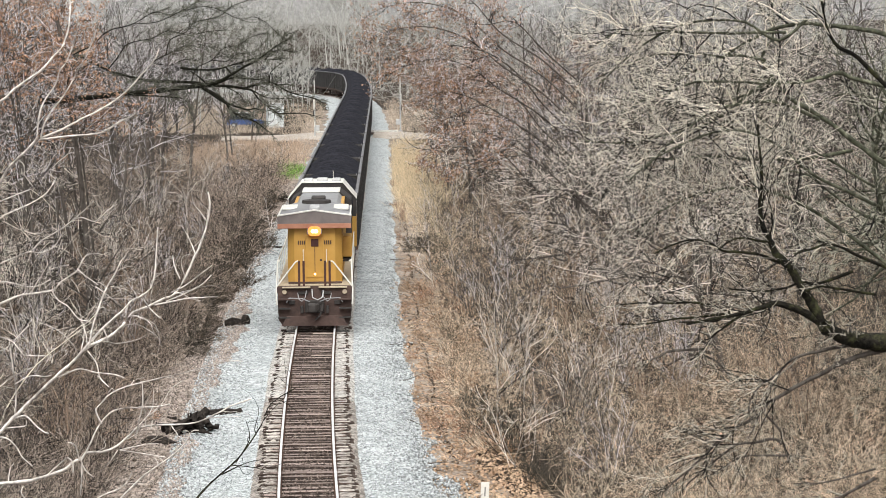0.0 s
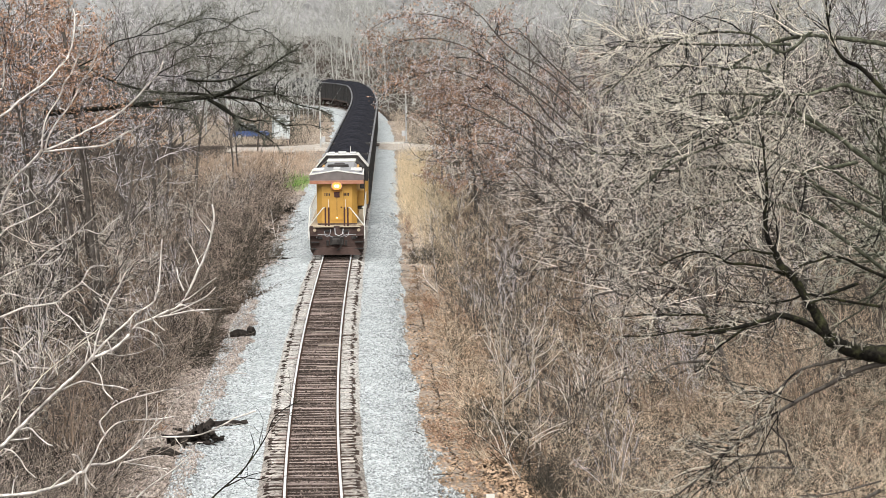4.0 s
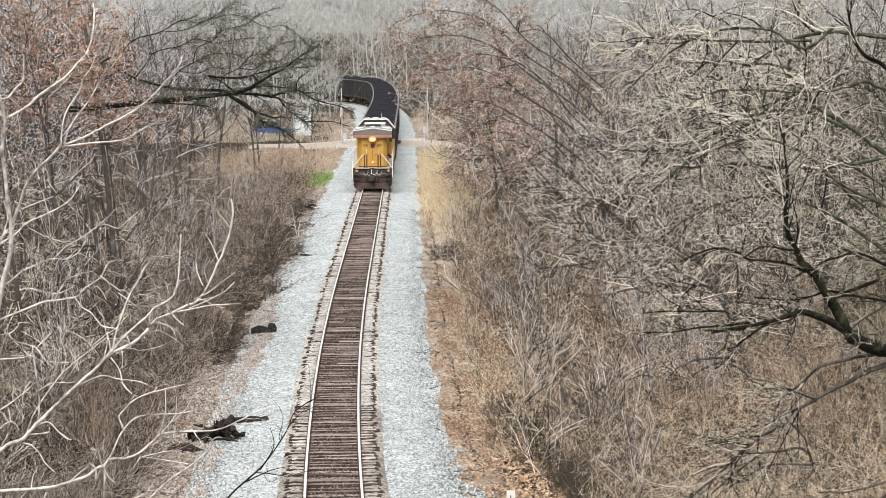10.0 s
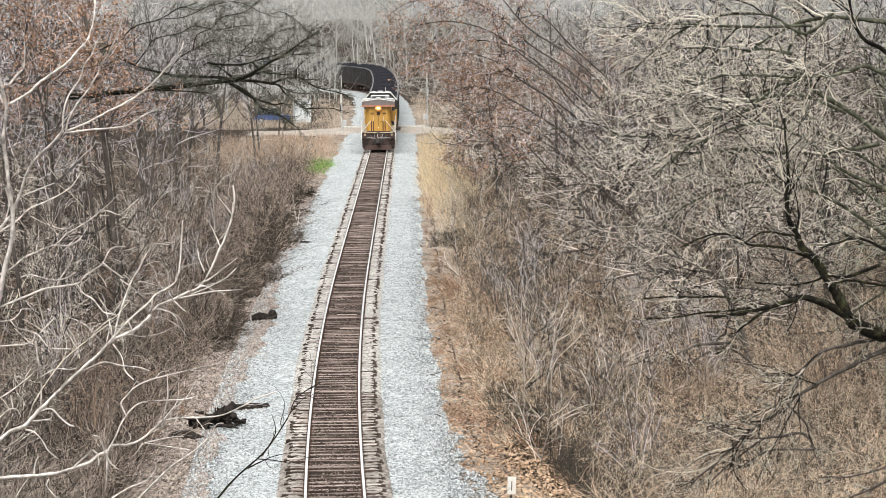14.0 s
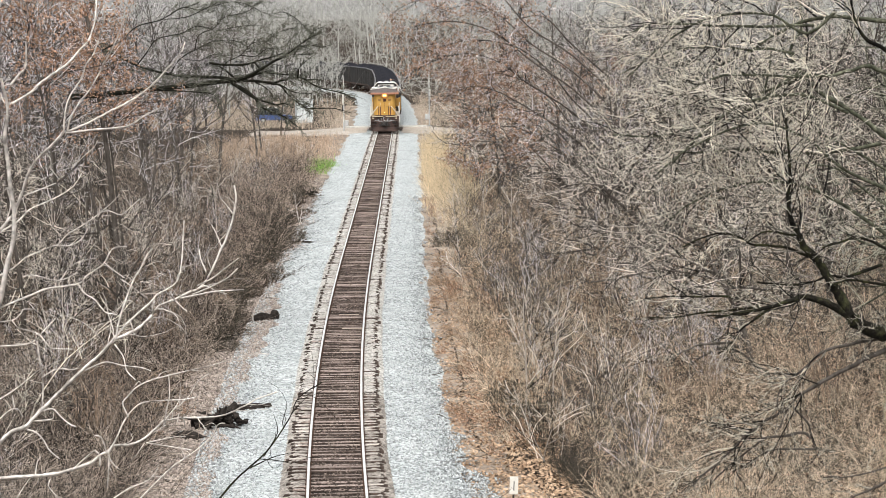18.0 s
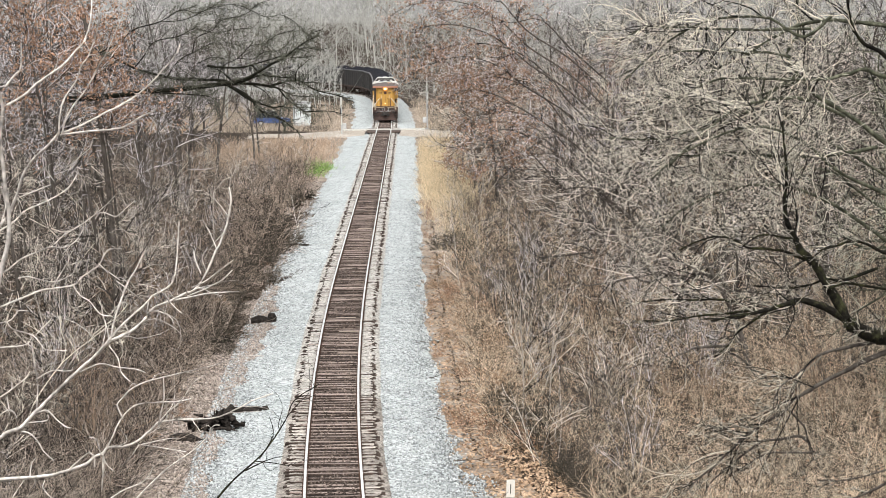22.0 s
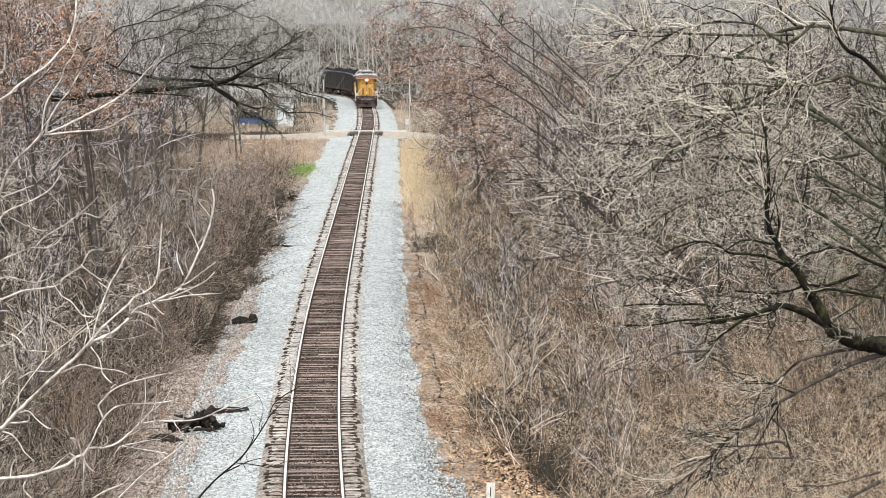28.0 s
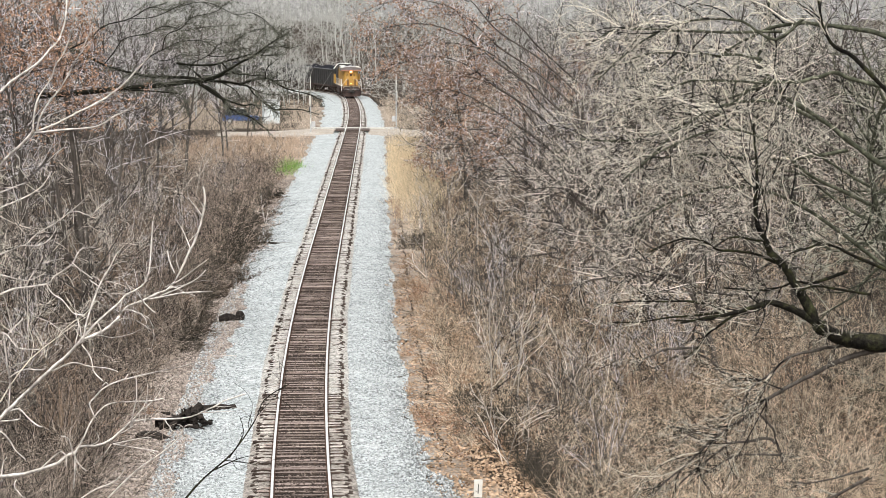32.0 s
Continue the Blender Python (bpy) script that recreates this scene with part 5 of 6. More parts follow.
drawn_limb(near_left, 0.0043, 0.0028, [(-2.36, 10.58), (-2.33, 10.63), (-2.29, 10.69), (-2.26, 10.74), (-2.27, 10.79), (-2.28, 10.80)])
drawn_limb(near_left, 0.0034, 0.0025, [(-2.27, 10.70), (-2.21, 10.72), (-2.15, 10.73)])
drawn_limb(near_left, 0.0040, 0.0025, [(-2.56, 10.63), (-2.50, 10.64), (-2.37, 10.61), (-2.29, 10.63), (-2.24, 10.66)])
drawn_limb(near_left, 0.0034, 0.0025, [(-2.10, 10.71), (-2.05, 10.67), (-1.98, 10.62)])
drawn_limb(near_left, 0.0040, 0.0028, [(-2.25, 10.59), (-2.21, 10.53), (-2.16, 10.50), (-2.12, 10.45), (-2.09, 10.42), (-2.03, 10.41)])
drawn_limb(near_left, 0.0043, 0.0028, [(-2.76, 10.37), (-2.63, 10.38), (-2.58, 10.42), (-2.57, 10.44), (-2.51, 10.44)])
drawn_limb(near_left, 0.0043, 0.0028, [(-2.63, 10.38), (-2.59, 10.34), (-2.51, 10.32), (-2.46, 10.30), (-2.41, 10.24), (-2.38, 10.23), (-2.27, 10.23)])
drawn_limb(near_left, 0.0040, 0.0028, [(-2.38, 10.39), (-2.46, 10.31), (-2.49, 10.26)])
drawn_limb(near_left, 0.0043, 0.0028, [(-2.77, 10.23), (-2.57, 10.24), (-2.51, 10.26), (-2.49, 10.29)])
drawn_limb(near_left, 0.0115, 0.0052, [(-2.92, 9.46), (-2.72, 9.67), (-2.65, 9.74), (-2.57, 9.77), (-2.49, 9.86), (-2.39, 9.95), (-2.29, 10.04), (-2.19, 10.13), (-2.12, 10.20), (-2.07, 10.25), (-1.99, 10.29), (-1.94, 10.31), (-1.86, 10.38), (-1.80, 10.45), (-1.71, 10.49), (-1.63, 10.53), (-1.57, 10.56), (-1.50, 10.65), (-1.45, 10.75), (-1.40, 10.86), (-1.36, 10.97), (-1.34, 11.07), (-1.35, 11.15)])
drawn_limb(near_left, 0.0066, 0.0041, [(-2.07, 10.25), (-2.01, 10.32), (-1.93, 10.40), (-1.84, 10.48), (-1.81, 10.52), (-1.75, 10.55), (-1.70, 10.59), (-1.68, 10.67), (-1.67, 10.78), (-1.66, 10.93)])
drawn_limb(near_left, 0.0059, 0.0041, [(-2.04, 10.27), (-2.02, 10.37), (-1.99, 10.46), (-1.94, 10.59), (-1.89, 10.67), (-1.85, 10.75), (-1.82, 10.78)])
drawn_limb(near_left, 0.0043, 0.0030, [(-1.57, 10.57), (-1.49, 10.61), (-1.41, 10.67), (-1.33, 10.73)])
drawn_limb(near_left, 0.0043, 0.0030, [(-1.60, 10.52), (-1.50, 10.56), (-1.42, 10.60), (-1.39, 10.62), (-1.35, 10.66)])
drawn_limb(near_left, 0.0047, 0.0036, [(-1.67, 10.50), (-1.57, 10.52), (-1.47, 10.54), (-1.30, 10.55)])
drawn_limb(near_left, 0.0043, 0.0033, [(-1.52, 10.65), (-1.55, 10.72), (-1.56, 10.78)])
drawn_limb(near_left, 0.0055, 0.0041, [(-1.73, 10.54), (-1.70, 10.49), (-1.65, 10.44), (-1.63, 10.43)])
drawn_limb(near_left, 0.0047, 0.0041, [(-1.82, 10.49), (-1.83, 10.43)])
drawn_limb(near_left, 0.0043, 0.0036, [(-1.96, 10.37), (-1.94, 10.32), (-1.94, 10.29)])
drawn_limb(near_left, 0.0034, 0.0028, [(-2.00, 10.61), (-1.94, 10.57), (-1.85, 10.50)])
drawn_limb(near_left, 0.0043, 0.0028, [(-2.05, 10.24), (-2.00, 10.17), (-1.98, 10.09), (-1.93, 10.04)])
drawn_limb(near_left, 0.0043, 0.0028, [(-2.22, 10.09), (-2.16, 10.12), (-2.09, 10.14), (-2.00, 10.12), (-1.90, 10.11), (-1.84, 10.09)])
drawn_limb(near_left, 0.0047, 0.0033, [(-2.47, 9.86), (-2.41, 9.87), (-2.36, 9.82), (-2.31, 9.78), (-2.28, 9.77)])
drawn_limb(near_left, 0.0040, 0.0030, [(-2.54, 9.80), (-2.42, 9.81), (-2.41, 9.84)])
drawn_limb(near_left, 0.0047, 0.0030, [(-2.56, 9.75), (-2.51, 9.74), (-2.46, 9.69), (-2.43, 9.64), (-2.37, 9.59)])
drawn_limb(near_left, 0.0055, 0.0045, [(-2.49, 10.26), (-2.48, 10.14), (-2.47, 10.06), (-2.47, 9.98), (-2.48, 9.87)])
drawn_limb(near_left, 0.0040, 0.0028, [(-2.47, 10.05), (-2.38, 10.10), (-2.29, 10.10), (-2.25, 10.11)])
drawn_limb(near_left, 0.0043, 0.0030, [(-2.78, 9.90), (-2.71, 9.93), (-2.63, 9.98), (-2.55, 10.04), (-2.50, 10.08), (-2.38, 10.13)])
drawn_limb(near_left, 0.0047, 0.0036, [(-2.78, 9.77), (-2.71, 9.82), (-2.65, 9.87), (-2.60, 9.88), (-2.57, 9.84)])
drawn_limb(near_left, 0.0040, 0.0030, [(-2.64, 9.95), (-2.63, 9.88)])
drawn_limb(near_left, 0.0106, 0.0041, [(-2.92, 9.45), (-2.72, 9.47), (-2.53, 9.48), (-2.40, 9.49), (-2.30, 9.52), (-2.20, 9.55), (-2.16, 9.58), (-2.10, 9.61), (-2.07, 9.64), (-1.97, 9.64), (-1.88, 9.68), (-1.83, 9.72), (-1.79, 9.76), (-1.75, 9.77), (-1.65, 9.78), (-1.52, 9.78), (-1.44, 9.79), (-1.32, 9.84), (-1.23, 9.88), (-1.13, 9.91)])
drawn_limb(near_left, 0.0050, 0.0033, [(-2.10, 9.61), (-2.05, 9.70), (-2.02, 9.77), (-1.98, 9.83), (-1.92, 9.88), (-1.84, 9.89), (-1.74, 9.89), (-1.68, 9.89), (-1.61, 9.90)])
drawn_limb(near_left, 0.0034, 0.0025, [(-1.68, 9.89), (-1.63, 9.94), (-1.58, 10.02), (-1.51, 10.07)])
drawn_limb(near_left, 0.0050, 0.0025, [(-1.98, 9.82), (-2.01, 9.90), (-1.98, 9.94), (-1.93, 9.99), (-1.85, 10.03), (-1.74, 10.06), (-1.61, 10.09), (-1.48, 10.12), (-1.35, 10.16), (-1.25, 10.18), (-1.16, 10.18)])
drawn_limb(near_left, 0.0043, 0.0033, [(-1.78, 9.77), (-1.76, 9.86), (-1.74, 9.94), (-1.74, 10.07)])
drawn_limb(near_left, 0.0040, 0.0030, [(-1.78, 9.77), (-1.73, 9.85), (-1.68, 9.89)])
drawn_limb(near_left, 0.0040, 0.0033, [(-1.70, 9.79), (-1.69, 9.84)])
drawn_limb(near_left, 0.0034, 0.0025, [(-1.88, 9.67), (-1.80, 9.69), (-1.70, 9.71), (-1.65, 9.71)])
drawn_limb(near_left, 0.0034, 0.0025, [(-1.88, 9.67), (-1.75, 9.65), (-1.62, 9.63)])
drawn_limb(near_left, 0.0034, 0.0028, [(-1.89, 9.67), (-1.94, 9.60), (-1.99, 9.55)])
drawn_limb(near_left, 0.0043, 0.0028, [(-2.10, 9.60), (-2.07, 9.55), (-2.03, 9.52)])
drawn_limb(near_left, 0.0047, 0.0036, [(-2.10, 9.59), (-2.10, 9.51), (-2.11, 9.41)])
drawn_limb(near_left, 0.0054, 0.0041, [(-2.18, 9.63), (-2.15, 9.60), (-2.15, 9.54)])
drawn_limb(near_left, 0.0043, 0.0030, [(-2.11, 9.61), (-2.13, 9.70), (-2.17, 9.72)])
drawn_limb(near_left, 0.0050, 0.0041, [(-2.31, 9.51), (-2.25, 9.57), (-2.18, 9.63)])
drawn_limb(near_left, 0.0043, 0.0028, [(-2.09, 9.34), (-1.98, 9.41), (-1.88, 9.45), (-1.83, 9.50), (-1.81, 9.55)])
drawn_limb(near_left, 0.0050, 0.0028, [(-1.93, 9.34), (-1.82, 9.45), (-1.72, 9.54), (-1.59, 9.63), (-1.50, 9.71), (-1.46, 9.78), (-1.42, 9.79)])
drawn_limb(near_left, 0.0040, 0.0030, [(-2.52, 9.49), (-2.51, 9.56), (-2.49, 9.59)])
drawn_limb(near_left, 0.0040, 0.0028, [(-2.66, 9.30), (-2.61, 9.39), (-2.56, 9.46)])
drawn_limb(near_left, 0.0040, 0.0028, [(-2.34, 9.29), (-2.40, 9.36), (-2.45, 9.42), (-2.44, 9.46)])
drawn_limb(low_left, 0.012, 0.004, [(-2.77, 7.05), (-2.45, 7.48), (-2.09, 7.80), (-1.87, 8.11), (-1.78, 8.31), (-1.55, 8.45)])
drawn_limb(low_left, 0.008, 0.003, [(-2.09, 7.80), (-1.95, 8.03), (-1.98, 8.22)])
drawn_limb(low_left, 0.008, 0.003, [(-2.23, 7.68), (-2.01, 7.79), (-1.84, 7.84)])
drawn_limb(near_right, 0.1159, 0.0852, [(5.73, 8.09), (5.19, 8.16), (4.97, 8.19), (4.74, 8.25), (4.53, 8.38)])
drawn_limb(near_right, 0.0546, 0.0136, [(4.53, 8.38), (4.36, 8.49), (4.19, 8.58), (3.99, 8.65), (3.82, 8.62), (3.64, 8.58), (3.41, 8.54), (3.13, 8.50), (2.86, 8.45)])
drawn_limb(near_right, 0.0716, 0.0136, [(4.53, 8.39), (4.41, 8.63), (4.29, 8.80), (4.19, 8.98), (4.09, 9.12), (3.98, 9.22), (3.92, 9.36), (3.83, 9.53), (3.80, 9.77), (3.81, 10.04), (3.80, 10.32), (3.75, 10.79)])
drawn_limb(near_right, 0.0205, 0.0085, [(4.03, 9.12), (3.81, 9.22), (3.61, 9.24), (3.34, 9.26), (3.13, 9.36), (2.93, 9.38), (2.69, 9.30), (2.52, 9.20)])
drawn_limb(near_right, 0.017, 0.0085, [(3.89, 9.39), (3.81, 9.39), (3.61, 9.43), (3.44, 9.42), (3.27, 9.31)])
drawn_limb(near_right, 0.017, 0.0068, [(3.44, 8.54), (3.06, 8.64), (2.79, 8.64), (2.31, 8.65), (2.04, 8.62)])
drawn_limb(near_right, 0.017, 0.0068, [(3.44, 8.52), (3.06, 8.48), (2.72, 8.46), (2.38, 8.41), (2.04, 8.42)])
drawn_limb(near_right, 0.017, 0.0085, [(3.68, 8.58), (3.47, 8.43), (3.23, 8.26), (3.10, 8.09), (2.93, 7.95)])
drawn_limb(near_right, 0.0153, 0.0085, [(3.41, 8.50), (3.27, 8.43), (3.06, 8.42), (2.79, 8.42)])
drawn_limb(near_right, 0.0341, 0.0085, [(5.46, 8.11), (4.97, 7.96), (4.71, 7.83), (4.50, 7.73), (4.33, 7.62), (4.09, 7.53), (3.92, 7.42), (3.79, 7.30), (3.61, 7.18), (3.44, 7.07), (3.27, 6.94), (3.13, 6.80), (2.93, 6.60), (2.72, 6.42), (2.55, 6.26)])
drawn_limb(near_right, 0.0222, 0.0102, [(5.19, 8.12), (4.78, 8.09), (4.50, 8.04), (4.26, 7.98), (4.13, 7.91), (4.02, 7.81), (3.89, 7.70), (3.72, 7.60), (3.63, 7.46), (3.61, 7.30)])
drawn_limb(near_right, 0.0136, 0.0085, [(3.79, 7.30), (3.72, 7.11), (3.65, 6.97)])
drawn_limb(near_right, 0.0153, 0.0085, [(3.85, 7.27), (4.03, 7.08), (4.08, 6.90), (4.17, 6.64)])
drawn_limb(near_right, 0.0188, 0.0085, [(4.06, 6.90), (3.96, 6.95), (3.72, 6.90), (3.51, 6.87), (3.41, 6.77), (3.20, 6.59), (3.06, 6.46), (2.86, 6.25)])
drawn_limb(near_right, 0.0136, 0.0075, [(4.13, 6.76), (3.82, 6.76), (3.65, 6.75), (3.48, 6.68), (3.34, 6.58), (3.13, 6.46)])
drawn_limb(near_right, 0.0102, 0.0068, [(3.44, 7.07), (3.20, 7.08), (3.06, 7.06), (2.93, 6.95)])
drawn_limb(near_right, 0.0273, 0.0102, [(5.20, 6.47), (4.98, 6.34), (4.79, 6.23), (4.58, 6.13)])
drawn_limb(near_right, 0.0136, 0.0068, [(5.20, 6.59), (4.98, 6.55), (4.51, 6.45), (4.17, 6.46)])
drawn_limb(near_right, 0.017, 0.0075, [(3.13, 8.08), (2.72, 8.06), (2.58, 8.00), (2.45, 7.94), (2.38, 7.82)])
drawn_limb(near_right, 0.017, 0.0075, [(2.93, 8.00), (3.06, 8.01), (3.27, 7.92), (3.39, 7.78), (3.48, 7.66)])
drawn_limb(near_right, 0.0205, 0.0102, [(4.91, 9.01), (4.50, 8.87), (4.29, 8.89), (4.09, 8.81), (3.81, 8.77), (3.40, 8.81)])
drawn_limb(near_right, 0.0205, 0.0102, [(5.18, 8.73), (4.77, 8.80), (4.50, 8.84), (4.29, 8.77)])
drawn_limb(near_right, 0.0239, 0.0102, [(5.45, 9.00), (4.96, 9.21), (4.63, 9.35), (4.36, 9.29), (4.15, 9.25)])
drawn_limb(near_right, 0.032, 0.012, [(5.57, 10.98), (4.94, 11.60), (4.69, 11.73), (4.55, 11.94), (4.48, 12.21), (4.44, 12.48)])
drawn_limb(high_right, 0.04, 0.014, [(6.63, 9.67), (5.85, 10.20), (5.39, 10.57), (5.08, 10.77), (4.70, 11.00), (4.47, 11.27), (4.35, 11.47), (4.43, 11.66), (4.54, 11.85), (4.55, 12.19), (4.58, 12.46)])
drawn_limb(high_right, 0.0309, 0.0116, [(6.31, 11.06), (5.54, 11.24), (5.31, 11.30), (5.08, 11.24), (4.85, 11.19), (4.62, 11.18), (4.31, 11.18), (4.00, 11.20), (3.70, 11.20), (3.39, 11.18), (3.08, 11.09), (2.93, 11.00)])
drawn_limb(high_right, 0.0232, 0.0097, [(4.62, 11.88), (4.31, 11.89), (3.93, 11.89), (3.54, 11.91), (3.16, 11.92), (2.77, 11.94), (2.39, 11.93), (2.16, 11.83), (1.93, 11.70)])
drawn_limb(high_right, 0.0193, 0.0097, [(4.35, 11.50), (4.00, 11.58), (3.77, 11.55), (3.54, 11.59), (3.16, 11.59), (2.77, 11.56), (2.39, 11.41), (2.00, 11.22)])
drawn_limb(high_right, 0.0271, 0.0116, [(5.55, 10.26), (5.09, 10.19), (4.70, 10.15), (4.32, 10.14), (3.93, 10.16), (3.54, 10.18), (3.16, 10.15), (2.77, 10.16)])
drawn_limb(high_right, 0.0193, 0.0097, [(5.86, 9.76), (5.61, 9.91), (5.24, 10.15), (4.93, 10.31), (4.62, 10.46), (4.39, 10.62), (4.27, 10.74)])
drawn_limb(high_right, 0.0155, 0.0097, [(3.16, 10.32), (3.54, 10.16), (3.85, 9.93)])
drawn_limb(high_right, 0.0174, 0.0097, [(4.47, 11.16), (3.93, 10.97), (3.54, 10.86), (3.31, 10.67), (3.08, 10.48)])
drawn_limb(high_right, 0.0155, 0.0097, [(3.94, 10.95), (4.00, 11.24), (4.03, 11.54)])
drawn_limb(high_right, 0.0348, 0.0116, [(6.30, 11.75), (5.84, 11.91), (5.38, 11.99), (4.92, 12.03), (4.54, 11.96), (4.16, 11.77), (3.77, 11.51), (3.39, 11.32), (2.77, 10.94), (2.16, 10.60)])
drawn_limb(high_right, 0.0271, 0.0116, [(6.18, 8.59), (5.24, 9.30), (4.70, 9.61), (4.16, 9.77), (3.54, 9.70), (3.00, 9.47), (2.62, 9.16)])
drawn_limb(high_right, 0.0271, 0.0116, [(5.86, 9.52), (5.55, 9.68), (4.93, 10.00), (4.47, 10.39), (3.93, 10.58), (3.39, 10.51), (2.77, 10.25), (2.39, 9.94)])
drawn_limb(high_right, 0.0232, 0.0116, [(4.47, 11.27), (4.16, 11.08), (3.77, 10.78), (3.39, 10.59), (3.00, 10.52), (2.46, 10.41), (1.85, 10.45)])
drawn_limb(high_right, 0.0232, 0.0116, [(4.92, 12.07), (4.54, 11.77), (4.08, 12.00), (3.54, 12.05), (3.00, 11.90), (2.47, 11.56), (2.08, 11.18)])
drawn_limb(high_right, 0.0271, 0.0116, [(5.08, 10.69), (4.54, 10.93), (4.08, 10.93), (3.54, 10.78), (3.00, 10.40), (2.62, 10.02)])
drawn_limb(oak_over, 0.05, 0.012, [(5.92, 7.20), (4.30, 8.70), (2.42, 9.95), (0.80, 11.20), (-0.95, 11.70), (-2.70, 11.45), (-3.83, 10.82)])
drawn_limb(oak_over, 0.05, 0.012, [(5.92, 7.95), (4.30, 9.45), (2.42, 10.70), (0.80, 12.20), (-1.20, 12.82), (-2.95, 12.57), (-3.95, 11.95)])
drawn_limb(oak_over, 0.05, 0.012, [(5.92, 6.20), (4.30, 7.70), (2.42, 8.95), (1.05, 9.95), (-0.45, 10.32), (-1.95, 9.95), (-2.82, 9.45)])
drawn_limb(oak_over, 0.05, 0.012, [(5.92, 8.70), (4.30, 10.20), (2.42, 11.45), (1.05, 12.95), (-0.45, 13.70), (-2.20, 13.45)])
drawn_limb(oak_over, 0.05, 0.012, [(5.92, 5.08), (4.30, 6.58), (2.42, 7.82), (0.80, 8.70), (-0.45, 8.82), (-1.57, 8.20)])
drawn_limb(oak_over, 0.04, 0.012, [(5.92, 4.07), (4.30, 5.57), (2.42, 6.83), (1.30, 7.20), (0.05, 6.95), (-1.07, 6.08)])
drawn_limb(oak_over, 0.04, 0.012, [(5.92, 6.70), (4.30, 8.20), (3.30, 9.45), (1.80, 10.57), (0.05, 10.95), (-1.45, 10.70), (-2.70, 10.20)])
drawn_limb(oak_over, 0.04, 0.012, [(5.92, 5.57), (4.30, 7.07), (3.30, 8.32), (1.80, 9.20), (0.30, 9.45), (-0.95, 9.20)])
drawn_limb(oak_over, 0.04, 0.012, [(5.92, 9.20), (4.30, 10.70), (3.05, 11.95), (1.55, 11.82), (-0.20, 12.45), (-1.70, 12.07)])
drawn_limb(oak_over, 0.04, 0.012, [(5.92, 4.58), (4.30, 6.08), (3.17, 7.32), (1.80, 7.82), (0.55, 7.82), (-0.57, 7.32)])
drawn_limb(oak_over, 0.04, 0.012, [(5.92, 3.20), (4.30, 4.70), (3.80, 5.95), (2.30, 5.95), (1.05, 5.70), (-0.20, 5.20)])
drawn_limb(dark_left, 0.1170, 0.0862, [(-15.59, 9.06), (-13.86, 9.17), (-12.34, 9.33), (-10.82, 9.44), (-9.52, 9.60), (-8.98, 9.64)])
drawn_limb(dark_left, 0.0715, 0.0184, [(-9.27, 9.58), (-8.66, 9.79), (-8.11, 10.06), (-7.57, 10.36), (-7.13, 10.59), (-6.70, 10.91), (-6.37, 11.12), (-5.94, 11.37)])
drawn_limb(dark_left, 0.0455, 0.0138, [(-10.16, 10.30), (-9.62, 10.23), (-8.87, 10.22), (-8.43, 10.32), (-7.89, 10.47), (-7.35, 10.64), (-6.92, 10.59), (-6.44, 10.61)])
drawn_limb(dark_left, 0.0546, 0.0138, [(-8.88, 9.64), (-8.44, 9.83), (-8.11, 9.91), (-7.58, 9.86), (-6.93, 9.81)])
drawn_limb(dark_left, 0.0585, 0.0138, [(-9.09, 9.62), (-8.34, 9.57), (-7.80, 9.50), (-7.36, 9.62), (-6.78, 9.71), (-6.07, 9.33), (-5.21, 9.09), (-4.74, 8.87)])
drawn_limb(dark_left, 0.0650, 0.0161, [(-9.31, 9.56), (-8.99, 9.32), (-8.56, 9.03), (-8.13, 8.86), (-7.59, 8.70), (-7.27, 8.74), (-6.91, 8.59)])
drawn_limb(dark_left, 0.0715, 0.0138, [(-9.27, 9.51), (-8.77, 9.25), (-8.45, 8.99), (-8.20, 8.64), (-7.82, 8.42), (-7.39, 8.27), (-7.06, 8.05), (-6.64, 7.72)])
drawn_limb(dark_left, 0.0442, 0.0103, [(-7.80, 9.50), (-7.43, 9.41), (-7.22, 9.11), (-6.94, 8.85), (-6.62, 8.58), (-6.34, 8.47), (-5.44, 8.46), (-4.75, 8.26)])
drawn_limb(dark_left, 0.0286, 0.0080, [(-7.80, 9.50), (-7.37, 9.41), (-7.05, 9.23), (-6.62, 9.12), (-6.03, 9.10)])
drawn_limb(dark_left, 0.0286, 0.0080, [(-8.40, 9.55), (-8.02, 9.35), (-7.80, 9.13), (-7.72, 8.90)])
drawn_limb(dark_left, 0.0416, 0.0138, [(-9.09, 9.62), (-9.47, 9.95), (-9.77, 10.14), (-10.12, 10.34)])
drawn_limb(dark_left, 0.0715, 0.0345, [(-9.09, 9.62), (-9.74, 9.73), (-10.60, 9.79), (-11.68, 9.86), (-12.97, 10.20), (-14.25, 10.81)])
drawn_limb(dark_left, 0.0390, 0.0115, [(-8.43, 10.32), (-8.18, 10.04), (-7.79, 9.87)])
drawn_limb(dark_left, 0.0390, 0.0092, [(-12.77, 9.33), (-11.04, 9.23), (-9.97, 9.09), (-9.76, 8.61)])
drawn_limb(dark_left, 0.0338, 0.0092, [(-6.92, 10.59), (-6.70, 10.84), (-6.37, 10.95), (-5.83, 10.86), (-5.40, 10.98)])
drawn_limb(dark_left, 0.0312, 0.0092, [(-6.37, 11.12), (-6.15, 11.48), (-5.72, 11.63)])
drawn_limb(dark_left, 0.0260, 0.0080, [(-6.78, 9.71), (-6.71, 10.09), (-6.49, 10.30), (-6.23, 10.52)])
drawn_limb(dark_left, 0.024, 0.008, [(-11.68, 9.86), (-11.28, 10.48), (-10.69, 10.82), (-10.10, 11.11), (-9.32, 11.19), (-8.89, 11.02), (-8.38, 10.71)])
